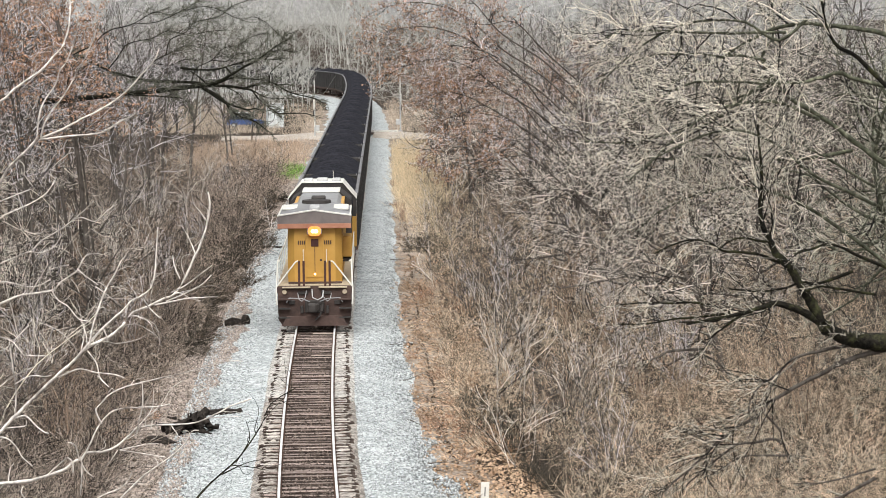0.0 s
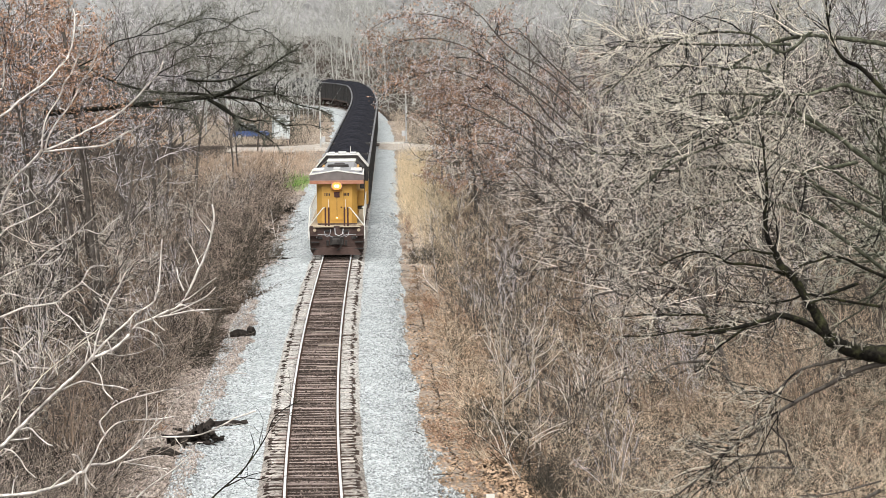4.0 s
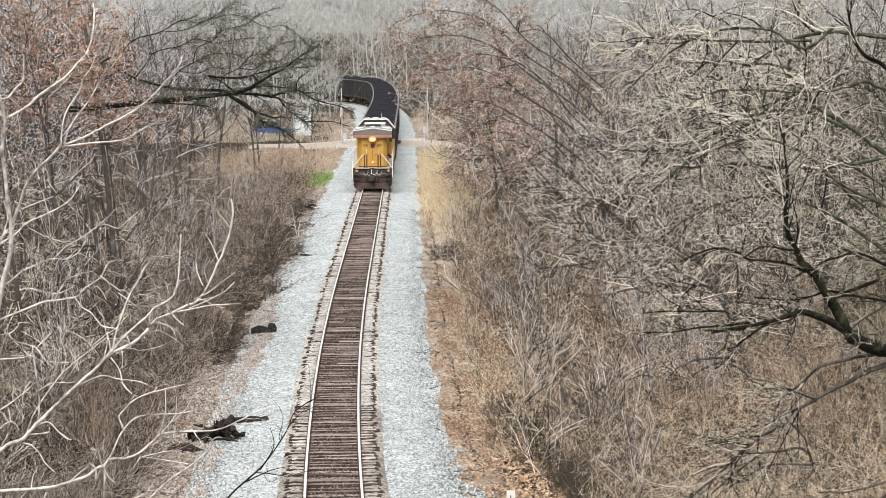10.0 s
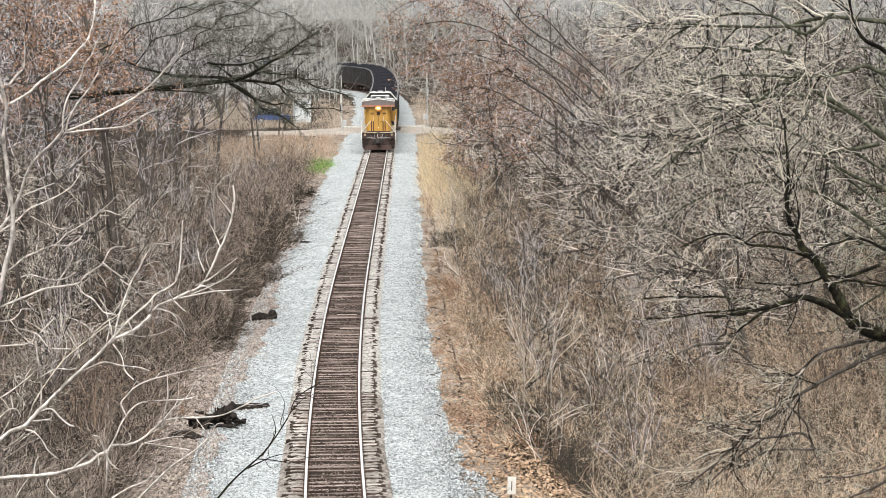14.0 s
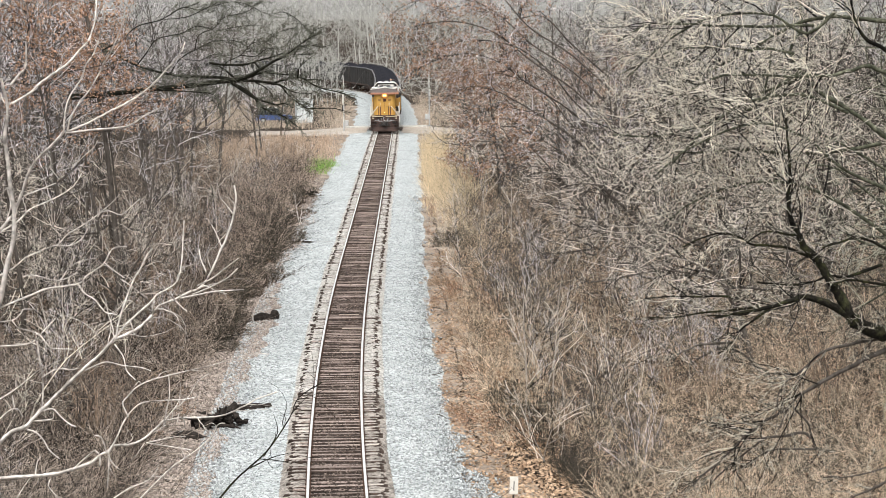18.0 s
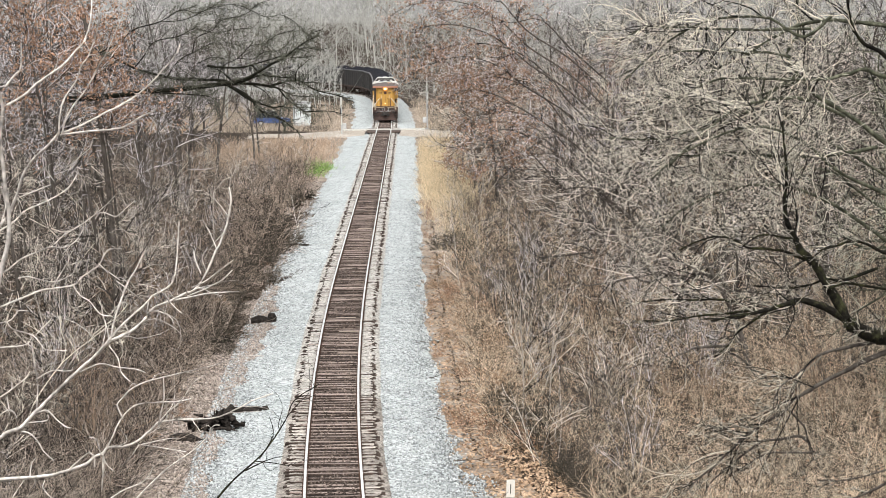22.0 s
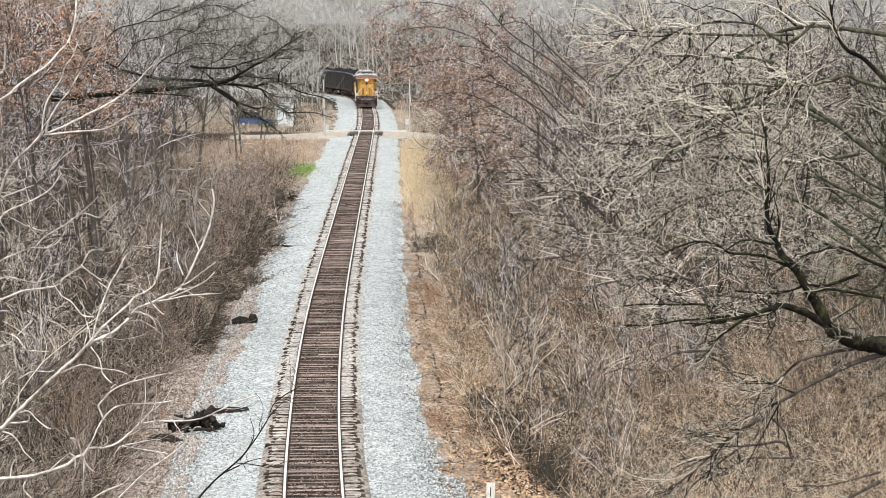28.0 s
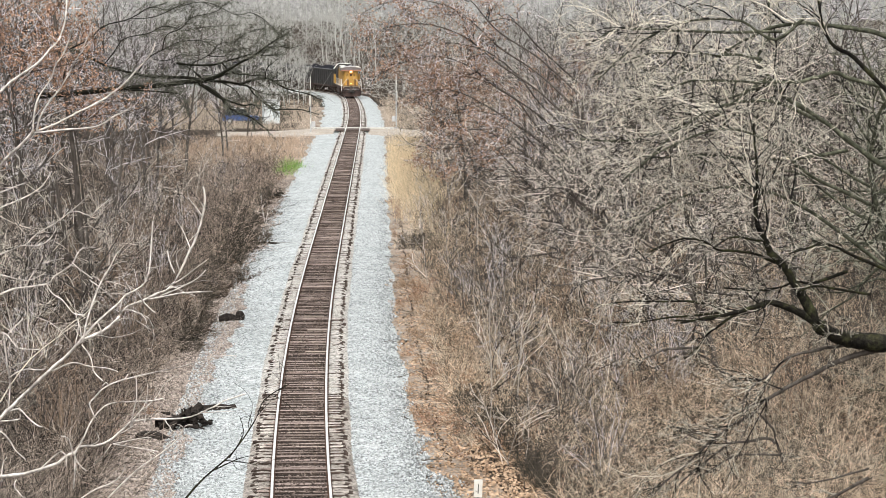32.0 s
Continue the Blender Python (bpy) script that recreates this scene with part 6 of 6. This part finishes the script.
drawn_limb(dark_left, 0.026, 0.008, [(-12.97, 10.20), (-12.48, 10.75), (-12.08, 11.22), (-11.17, 11.42), (-10.52, 11.68), (-9.66, 11.52), (-8.88, 11.66), (-7.72, 11.69)])
drawn_limb(dark_left, 0.022, 0.008, [(-10.69, 10.82), (-10.53, 11.38), (-9.92, 11.67), (-9.52, 12.05), (-8.61, 12.26), (-8.13, 12.64), (-7.20, 12.93)])
drawn_limb(dark_left, 0.022, 0.008, [(-9.74, 9.73), (-9.55, 10.29), (-8.99, 10.59), (-8.51, 11.05), (-7.99, 11.14), (-7.51, 11.43), (-6.81, 11.64)])
drawn_limb(dark_left, 0.026, 0.008, [(-14.25, 10.81), (-13.51, 11.19), (-12.94, 11.66), (-11.94, 11.99), (-11.24, 12.41), (-10.51, 12.32), (-9.08, 12.60), (-8.01, 12.17), (-7.32, 12.20), (-6.73, 11.81), (-6.30, 11.33)])
drawn_limb(dark_left, 0.02, 0.007, [(-11.94, 11.99), (-10.99, 12.07), (-10.07, 12.49), (-9.42, 12.86), (-8.81, 13.33)])
drawn_limb(dark_left, 0.02, 0.007, [(-8.99, 10.59), (-8.38, 10.54), (-7.99, 10.79), (-7.34, 10.87), (-6.99, 11.21)])
drawn_limb(dark_left, 0.018, 0.007, [(-11.28, 10.48), (-10.55, 10.39), (-10.07, 10.60), (-9.55, 10.55), (-9.07, 10.72)])


def mounds(x, y):
    """How tall the brush stands: uneven clumps with low hollows between them."""
    a = np.sin(x * 1.1 + 2 * np.sin(y * 0.23)) * np.sin(y * 0.37 + 1.7 * np.sin(x * 0.6))
    b = np.sin(x * 2.3 + y * 0.5) * np.sin(y * 0.9 - x * 0.7)
    return np.clip(0.95 + 0.5 * a + 0.28 * b, 0.3, 1.7)


def stalks(name, count, place, length, radius, mat, label, seed, lean=0.35, shoots=0):
    """Countless thin dry stems; place(rng, count) gives x, y."""
    rng = np.random.default_rng(seed)
    x, y = place(rng, count)
    z = ground_z(x, y)
    start = np.stack([x, y, z - 0.05], -1)
    way = np.stack([rng.normal(0, lean, len(x)), rng.normal(0, lean, len(x)), np.ones(len(x))], -1)
    ln = length * rng.uniform(0.4, 1.2, len(x)) * mounds(x, y)
    p, w = grow(rng, start, way, ln, np.full(len(x), radius), np.full(len(x), radius * 0.4), 2 if shoots else 1, 0.36, -0.14 if shoots else -0.08)
    batches = [tubes(p, w, 3)]
    if shoots:
        s, d, rr, t = sprout(rng, p, w, shoots, 0.1, 1.0, 55, 20)
        p, w = grow(rng, s, d, np.repeat(ln, shoots) * rng.uniform(0.3, 0.7, len(t)), np.full(len(t), radius * 0.8), np.full(len(t), radius * 0.3), 2, 0.3, -0.02)
        batches.append(tubes(p, w, 3))
    ob = hang(name, merged(name, batches), mat)
    return tagged(ob, label, "undergrowth", kind="stuff")


def strip(y0, y1, d0, d1, power=1.0):
    def place(rng, n):
        y = 1 / rng.uniform(1 / y1, 1 / y0, n)
        d = d0 + (d1 - d0) * rng.random(n) ** power
        x = track_x(y) + d
        keep = (np.abs(x) < 0.19 * y + 4) & (np.abs(y - RY + 2) > 9) & ~((y < 72) & (d > 0) & (d < 6.8) & (y1 > 125))
        return x[keep], y[keep]
    return place


def ragged(y0, y1, d0, d1):
    """A strip whose edge towards the track runs in and out in clumps."""
    place_all = strip(y0, y1, d0, d1)

    def place(rng, n):
        x, y = place_all(rng, n)
        edge = d0 - 0.75 - 0.55 * np.sin(y * 0.42) - 0.45 * np.sin(y * 1.13 + 1) - 0.3 * np.sin(y * 2.7)
        keep = x - track_x(y) < edge
        return x[keep], y[keep]
    return place


def but_meadow(place_all):
    """The same places without the open grass in front of the crossing and the bare stony edge near the bridge."""
    def place(rng, n):
        x, y = place_all(rng, n)
        d = x - track_x(y)
        keep = ((y < 208) | (d < -12.5 + 0.09 * (235 - y) + np.sin(y * 0.9))) & ((y > 95) | (d < -5.2 - 0.45 * ease(95 - y, 0, 20)))
        return x[keep], y[keep]
    return place


def tuft(y_mid, y_wide, d_mid, d_wide):
    def place(rng, n):
        y = rng.normal(y_mid, y_wide, n)
        d = rng.normal(d_mid, d_wide, n)
        keep = (np.abs(d) > 3.6) & (np.abs(y - RY + 2) > 9)
        return (track_x(y) + d)[keep], y[keep]
    return place


stalks("dry_brush", 36000, strip(50, 255, 4.9, 32, 1.3), 1.4, 0.0066, M_BRUSH, "tangled dry brown brush on the bank", 1, 0.7, 3)
stalks("bank_brush", 3500, strip(54, 78, 8.5, 19), 1.4, 0.0066, M_BRUSH, "pale tangled dry brush high on the bank", 14, 0.7, 3)
stalks("dark_thicket", 36000, but_meadow(strip(50, 250, -5.4, -30, 1.5)), 1.8, 0.0082, M_BRUSH_DARK, "dark tangled thicket beside the track", 2, 0.6, 3)
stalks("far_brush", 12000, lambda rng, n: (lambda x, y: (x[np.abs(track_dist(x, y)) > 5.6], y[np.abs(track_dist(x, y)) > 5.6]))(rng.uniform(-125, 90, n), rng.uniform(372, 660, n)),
       4.6, 0.034, M_FAR, "far wood undergrowth with haze in its grey colour", 9, 0.5, 2)
stalks("field_grass", 15000, strip(276, 368, -4.6, -30), 0.7, 0.016, M_FIELD, "pale dead grass inside the bend", 10, 0.4)
stalks("verge_brush", 6000, strip(276, 372, 4.0, 30), 1.3, 0.016, M_FIELD, "pale dead brush beside the track", 11, 0.4, 2)
stalks("edge_thicket", 8000, but_meadow(ragged(112, 250, -4.4, -9.5)), 1.5, 0.012, M_BRUSH_TAN, "grey-brown thicket at the ballast edge", 12, 0.5, 3)
stalks("edge_brush", 8000, but_meadow(ragged(60, 128, -4.9, -9.5)), 1.1, 0.011, M_BRUSH_EDGE, "dense brown brush along the ballast edge", 13, 0.6, 3)
stalks("straw_grass", 15000, tuft(206, 25, 5.2, 1.2), 1.0, 0.009, M_STRAW, "tall straw-yellow dead grass", 3, 0.2)
stalks("russet_grass", 20000, tuft(232, 13, -9.8, 3.0), 0.7, 0.012, M_RUSSET_FIELD, "russet dead grass by the crossing", 4, 0.25)
stalks("green_grass", 900, lambda rng, n: (rng.normal(-12.7, 0.6, n), rng.normal(205, 4.5, n)), 0.6, 0.02, M_GREEN, "fresh green grass tuft", 5, 0.5)


def pebbles(name, count, place, size, mat, label, seed):
    """Loose stones: squashed, uneven eight-sided lumps."""
    rng = np.random.default_rng(seed)
    x, y, z = place(rng, count)
    n = len(x)
    c = np.stack([x, y, z], -1)[:, None]
    axes = np.array([[1, 0, 0], [-1, 0, 0], [0, 1, 0], [0, -1, 0], [0, 0, 1], [0, 0, -1]], float)[None]
    v = c + axes * (size * rng.uniform(0.5, 1.3, (n, 6)))[..., None] * np.array([1, 1, 0.9]) + rng.normal(0, size * 0.2, (n, 6, 3))
    f = np.array([[0, 2, 4], [2, 1, 4], [1, 3, 4], [3, 0, 4], [2, 0, 5], [1, 2, 5], [3, 1, 5], [0, 3, 5]])
    faces = (np.arange(n)[:, None, None] * 6 + f[None]).reshape(-1, 3)
    ob = hang(name, soup(name, v.reshape(-1, 3), faces), mat)
    return tagged(ob, label, "stones", kind="stuff")


def shoulder(y0, y1, d0, d1, z):
    def place(rng, n):
        y = 1 / rng.uniform(1 / y1, 1 / y0, n)
        d = rng.uniform(d0, d1, n)
        return track_x(y) + d, y, np.full(n, z) - 0.03 * np.abs(d) + 0.07
    return place


def right_shoulder(rng, n):
    """Grey stone right of the rails; its edge runs in and out and spreads wider towards the bridge."""
    y = 1 / rng.uniform(1 / 170, 1 / 52, n)
    edge = 3.3 + 0.95 * ease(-y, -78, -58) + 0.16 * np.sin(y * 0.8) + 0.14 * np.sin(y * 1.9 + 1)
    d = 1.5 + (edge - 1.5) * rng.random(n) + 0.25 * np.abs(rng.normal(0, 1, n)) * (rng.random(n) < 0.12)
    return track_x(y) + d, y, np.interp(d, [1.5, 3.0, 3.5, 4.4], [-0.305, -0.36, -0.42, -0.44]) + 0.01


pebbles("ballast_stones", 24000, right_shoulder, 0.042, M_STONE, "loose pale grey ballast stones", 21)
pebbles("ballast_stones", 24000, shoulder(52, 170, -4.0, -1.5, -0.33), 0.042, M_STONE, "loose pale grey ballast stones", 22)


def crib(rng, n):
    """Stones caught between the ties, inside the rails."""
    y = 1 / rng.uniform(1 / 150, 1 / 54, n)
    return track_x(y) + rng.uniform(-0.66, 0.66, n), y, np.full(n, -0.165)


pebbles("crib_stones", 4500, crib, 0.03, M_STONE_CRIB, "brown dusty stones between the ties", 24)


def ledge(rng, n):
    """The tan edge between thicket and grey ballast on the left; it comes nearest the rails about 100 m out."""
    y = 1 / rng.uniform(1 / 190, 1 / 54, n)
    edge = -3.8 + 0.3 * ease(90 - y, 0, 15) + 0.8 * np.exp(-((y - 99) / 16) ** 2) + 0.3 * np.exp(-((y - 142) / 14) ** 2) + 0.12 * np.sin(y * 0.9) + 0.1 * np.sin(y * 2.1)
    d = edge - (1.6 + 0.9 * ease(92 - y, 0, 15)) * rng.random(n) ** 1.2 + rng.normal(0, 0.06, n)
    return track_x(y) + d, y, np.interp(d, [-6.2, -5.4, -3.9, -3.0], [-0.46, -0.44, -0.4, -0.33])


pebbles("tan_stones", 30000, ledge, 0.05, M_STONE_TAN, "tan dusty stones and grit at the ballast edge", 23)


def litter(name, count, place, size, mat, label, seed, base=-0.48):
    rng = np.random.default_rng(seed)
    x, y = place(rng, count)
    tips = np.stack([x, y, np.maximum(ground_z(x, y), base) + 0.03], -1)
    n = len(x)
    u = unit(np.stack([rng.normal(0, 1, n), rng.normal(0, 1, n), rng.normal(0, 0.3, n)], -1))
    v = unit(np.cross(u, np.stack([rng.normal(0, 0.3, n), rng.normal(0, 0.3, n), np.ones(n)], -1)))
    s = (size * rng.uniform(0.6, 1.4, n))[:, None]
    verts = np.stack([tips - u * s, tips + v * s * 0.6, tips + u * s + np.array([0, 0, 0.02]), tips - v * s * 0.6], 1).reshape(-1, 3)
    ob = hang(name, soup(name, verts, np.arange(n * 4).reshape(-1, 4)), mat)
    return tagged(ob, label, "fallen leaves", kind="stuff")


litter("fallen_leaves", 20000, strip(52, 120, 3.3, 6.4, 0.8), 0.06, M_LEAF_TAN, "tan and orange fallen leaves beside the ballast", 7)
litter("bank_leaves", 12000, strip(52, 170, 3.4, 16), 0.06, M_LEAF, "russet fallen leaves on the bank", 8)


def spill(y0, y1, side, d0, reach):
    """Tongues of debris that run from the bank's edge out over the stone."""
    def place(rng, n):
        y = rng.uniform(y0, y1, n)
        tongue = np.clip(0.35 + 0.45 * np.sin(y * 0.33 + 0.8) + 0.35 * np.sin(y * 0.81), 0, 1)
        d = d0 - reach * rng.random(n) ** 1.6 * tongue
        return track_x(y) + side * d, y
    return place


litter("bank_debris", 900, lambda rng, n: (lambda t: (-10.1 + 2.3 * t + rng.normal(0, 0.12, n), 113 + 13 * t + rng.normal(0, 0.5, n)))(rng.random(n)), 0.07, M_DEBRIS, "dark twigs and leaves washed across the ballast edge", 53, -0.385)
litter("bank_debris", 6000, spill(97, 172, -1, 4.7, 1.5), 0.075, M_DEBRIS, "dark damp leaves and twigs spilled over the ballast edge", 51, -0.385)
litter("bank_debris", 1100, spill(70, 170, 1, 4.2, 0.9), 0.06, M_DEBRIS, "dark damp leaves and twigs spilled over the ballast edge", 52, -0.41)


# ---- small things beside the track ----


def near_track(y, off):
    x, yy, _ = on_track(s_at(y), off)
    return x, yy


sign = thing("marker_sign", "small white marker sign on a short dark post", "sign", pose(0.87, 62.3, -0.4, 0, 2, 8))
part("post", rod(bmesh.new(), (0, 0, -0.3), (0, 0, 0.7), 0.025, 0.025, 8), M_BLACK, sign)
part("panel", boxed(-0.11, 0.11, -0.035, -0.02, 0.32, 0.78, 0.008), M_WHITE, sign)
part("writing_bar", boxed(-0.012, 0.012, -0.04, -0.036, 0.42, 0.66), M_BLACK, sign)


def timber(name, x, y, z, length, turn, tip, width, height, label, seed):
    """A rotten length of wood, uneven along its edges."""
    r = np.random.default_rng(seed)
    bm = bmesh.new()
    n = 8
    rings = []
    for k in range(n + 1):
        t = -length / 2 + length * k / n
        taper = 0.55 + 0.45 * math.sin(math.pi * min(1, max(0.08, k / n + 0.1)))
        rings.append([bm.verts.new((t + r.normal(0, 0.02), sx * width / 2 * taper + r.normal(0, 0.015), height * (0.5 + 0.5 * sz) * taper + r.normal(0, 0.012)))
                      for sx, sz in ((-1, -1), (1, -1), (1.1, 0.2), (0.7, 1), (-0.7, 1), (-1.1, 0.2))])
    for a, b in zip(rings, rings[1:]):
        for i in range(6):
            j = (i + 1) % 6
            bm.faces.new((a[i], a[j], b[j], b[i]))
    bm.faces.new(rings[0][::-1])
    bm.faces.new(rings[-1])
    bmesh.ops.recalc_face_normals(bm, faces=bm.faces)
    ob = part(name, bm, M_WOOD)
    ob.matrix_basis = pose(x, y, z, 0, tip, turn)
    return tagged(ob, label, "timber")


timber("plank", -7.35, 78.0, -0.37, 1.6, 14, -5, 0.32, 0.2, "dark rotten plank lying on the ballast", 1)
timber("log", -8.6, 73.0, -0.5, 1.1, -20, 0, 0.4, 0.3, "dark rotten log beside the ballast", 3)


def root_wad(x, y, z, size, count, mat, label, seed):
    """A torn-out stump: a lump of wood with crooked roots that reach out all round it."""
    rng = np.random.default_rng(seed)
    way = rng.normal(0, 1, (count, 3)) * np.array([1.3, 0.9, 0.55]) + np.array([0, 0, 0.25])
    start = rng.normal(0, 0.2, (count, 3)) * np.array([1.7, 1, 0.55]) * size + np.array([0, 0, 0.2 * size])
    ln = size * rng.uniform(0.2, 0.5, count)
    p, w = grow(rng, start, way, ln, size * rng.uniform(0.03, 0.09, count), np.full(count, 0.02 * size), 5, 0.3, -0.05)
    body, rb = grow(rng, np.array([[-0.7 * size, 0, 0.1 * size]]), np.array([[1.0, 0.2, 0]]), np.array([1.3 * size]), np.array([0.17 * size]), np.array([0.1 * size]), 6, 0.12, -0.03)
    ob = thing("root_wad", label, "stump", pose(x, y, z))
    hang("stump", merged("stump", [tubes(body, rb * rng.uniform(0.8, 1.2, rb.shape), 8)]), mat, ob)
    for k in range(count):
        hang("root", merged("root", [tubes(p[k:k + 1], w[k:k + 1], 5)]), mat, ob)


root_wad(-7.8, 74.6, -0.42, 1.25, 46, M_WOOD, "torn-out dark root stump beside the ballast", 31)
# Added stump whose dark wood fills in for a hollow in the thicket.
root_wad(-9.6, 95.2, -0.42, 0.85, 16, M_WOOD, "root stump standing in for a dark hollow at the thicket edge", 32)
timber("tie_stump", -8.75, 101.2, -0.42, 0.8, 8, -3, 0.42, 0.38, "broken piece of an old dark tie on the ballast", 5)
timber("tie_stump", -8.32, 101.4, -0.42, 0.4, 70, 0, 0.34, 0.46, "splintered end of an old dark tie", 6)
root_wad(-11.45, 171, -0.4, 0.75, 14, M_WOOD, "dark root stump at the thicket edge", 33)
timber("log", -9.95, 136.0, -0.45, 1.3, 15, -4, 0.3, 0.2, "dark fallen log at the ballast edge", 9)
timber("log", -9.2, 135.6, -0.4, 0.5, 5, 0, 0.2, 0.15, "short dark log on the ballast", 10)
for k, (y, off) in enumerate(((96.5, 0.3), (90.2, 0.35), (101.0, 0.1), (144, 0.2))):
    x, yy = near_track(y, off)
    ob = part("board", boxed(-0.4, 0.4, -0.06, 0.06, 0, 0.03, 0.008), M_TIE_PALE)
    ob.matrix_basis = pose(x, yy, -0.155, 0, 0, 2 - k)
    tagged(ob, "pale split board lying on a tie", "board", "pale boards on the ties")


def stick(x, y, z, length, turn, mat, label, seed, upright=0.0, r=0.018):
    """A dead branch with a few side shoots, lying or standing."""
    rng = np.random.default_rng(seed)
    way = np.array([[math.cos(radians(turn)), math.sin(radians(turn)), upright]])
    p, w = grow(rng, np.array([[0.0, 0, 0]]), way, np.array([length]), np.array([r]), np.array([r * 0.3]), 6, 0.12, 0.0)
    fine, _ = branch_out(rng, p, w, np.array([length]), (5,), 40, 0.4, 0.15, 0.0, r * 0.4, (3, 2, 2))
    ob = hang("dead_branch", merged("dead_branch", [tubes(p, w, 5)]), mat)
    ob.location = (x, y, z)
    hang("side_shoot", merged("side_shoot", fine), mat, ob)
    return tagged(ob, label, "dead branch", group="dead branches by the track")


DEAD = "dead branch lying on the ballast edge"
r = np.random.default_rng(41)
for k in range(16):
    y = 62 + 9 * k * (0.7 + 0.05 * k)
    if y > 205:
        break
    x, yy = near_track(y, r.uniform(2.5, 3.6))
    stick(x, yy, -0.33, r.uniform(0.4, 1.1), r.uniform(-25, 25), M_BARK, DEAD, 60 + k, 0.02)
for k in range(16):
    y = r.uniform(88, 172)
    x, yy = near_track(y, -r.uniform(3.3, 4.6))
    stick(x, yy, -0.36, r.uniform(0.5, 1.5), r.uniform(-35, 40), M_BARK if k % 3 else M_WOOD, DEAD, 160 + k, 0.05, 0.022)
stick(-10.5, 147.0, -0.4, 2.2, 110, M_BARK_PALE, "pale dead branch standing out of the thicket", 80, 1.8, 0.03)
stick(-10.2, 146.0, -0.4, 1.6, 150, M_BARK_PALE, "pale dead branch standing out of the thicket", 81, 1.0, 0.03)
stick(-9.9, 120.5, -0.4, 2.6, 15, M_BARK, "dead branch lying across the ballast edge", 82, 0.0, 0.025)
stick(-8.9, 143.0, -0.38, 1.8, 10, M_BARK, DEAD, 83, 0.0, 0.02)
stick(-9.4, 148.0, -0.38, 1.6, 12, M_BARK, DEAD, 84, 0.0, 0.02)


def parked_car(x, y, turn):
    C = thing("parked_car", "blue parked car with a white roof", "car", pose(x, y, float(ground_z(x, y)) + 0.02, 0, 0, turn))
    prism_bm = bmesh.new()
    prism(prism_bm, [(-2.15, 0.32), (2.1, 0.32), (2.2, 0.6), (2.05, 0.85), (1.1, 0.95), (-2.0, 0.98), (-2.2, 0.7)], -0.86, 0.86)
    bmesh.ops.bevel(prism_bm, geom=list(prism_bm.edges), offset=0.06, segments=2, affect="EDGES")
    part("body", prism_bm, M_BLUE, C, smooth=False)
    cabin = bmesh.new()
    prism(cabin, [(1.1, 0.93), (0.4, 1.66), (-1.6, 1.7), (-2.05, 0.95)], -0.72, 0.72)
    bmesh.ops.bevel(cabin, geom=list(cabin.edges), offset=0.05, segments=2, affect="EDGES")
    part("window_band", cabin, M_GLASS, C)
    part("roof", boxed(-1.6, 0.42, -0.68, 0.68, 1.66, 1.78, 0.03), M_CABINET, C, "white roof")
    for sx in (-1.35, 1.35):
        for sy in (-1, 1):
            w = part("wheel", rod(bmesh.new(), (sx, sy * 0.66, 0.32), (sx, sy * 0.88, 0.32), 0.32, 0.32, 18), M_BLACK, C)
            part("rim", rod(bmesh.new(), (sx, sy * 0.87, 0.32), (sx, sy * 0.895, 0.32), 0.19, 0.19, 14), M_GREY_LIGHT, w)
    for sy in (-0.6, 0.6):
        part("headlight", boxed(2.08, 2.17, sy - 0.16, sy + 0.16, 0.62, 0.76, 0.02), M_GREY_LIGHT, C)


parked_car(-23.8, 293.0, 6)

shed = thing("shed", "white wooden shed among the trees", "shed", pose(-46.5, 262, float(ground_z(-46.5, 262)), 0, 0, 10))
part("wall", boxed(-1.5, 1.5, -1.2, 1.2, -0.2, 2.3), M_CABINET, shed)
part("roof", prism(bmesh.new(), [(-1.7, 2.25), (0, 3.0), (1.7, 2.25), (1.7, 2.33), (0, 3.1), (-1.7, 2.33)], -1.4, 1.4), M_GREY, shed)
part("door", boxed(-0.4, 0.4, -1.23, -1.2, 0.0, 1.9), M_GREY_LIGHT, shed)


# ---- what moves ----
S_START, SPEED = s_at(98.0) + 10.98, 8.72


def run(t):
    """How far the train has gone; it eases a little at the end."""
    return SPEED * t - 0.065 * max(0.0, t - 22) ** 2 - 1.1 * math.exp(-1.5 * t)


def rail_pose(s):
    h = math.degrees(np.interp(s, _s, _h))
    x, y, z = on_track(s)
    return pose(x, y, z, 0, 0, h)


def motions():
    """The train backs away along the line, every car on its own place of it."""
    for k, ob in enumerate([loco] + cars):
        ahead = 0 if k == 0 else 10.98 + 8.1 + 0.2 + CAR_LEN * (k - 1)
        rows = []
        for i in range(33):
            rows.append((i, rail_pose(S_START + run(i) + ahead)))
        walk(ob, rows)


motions()
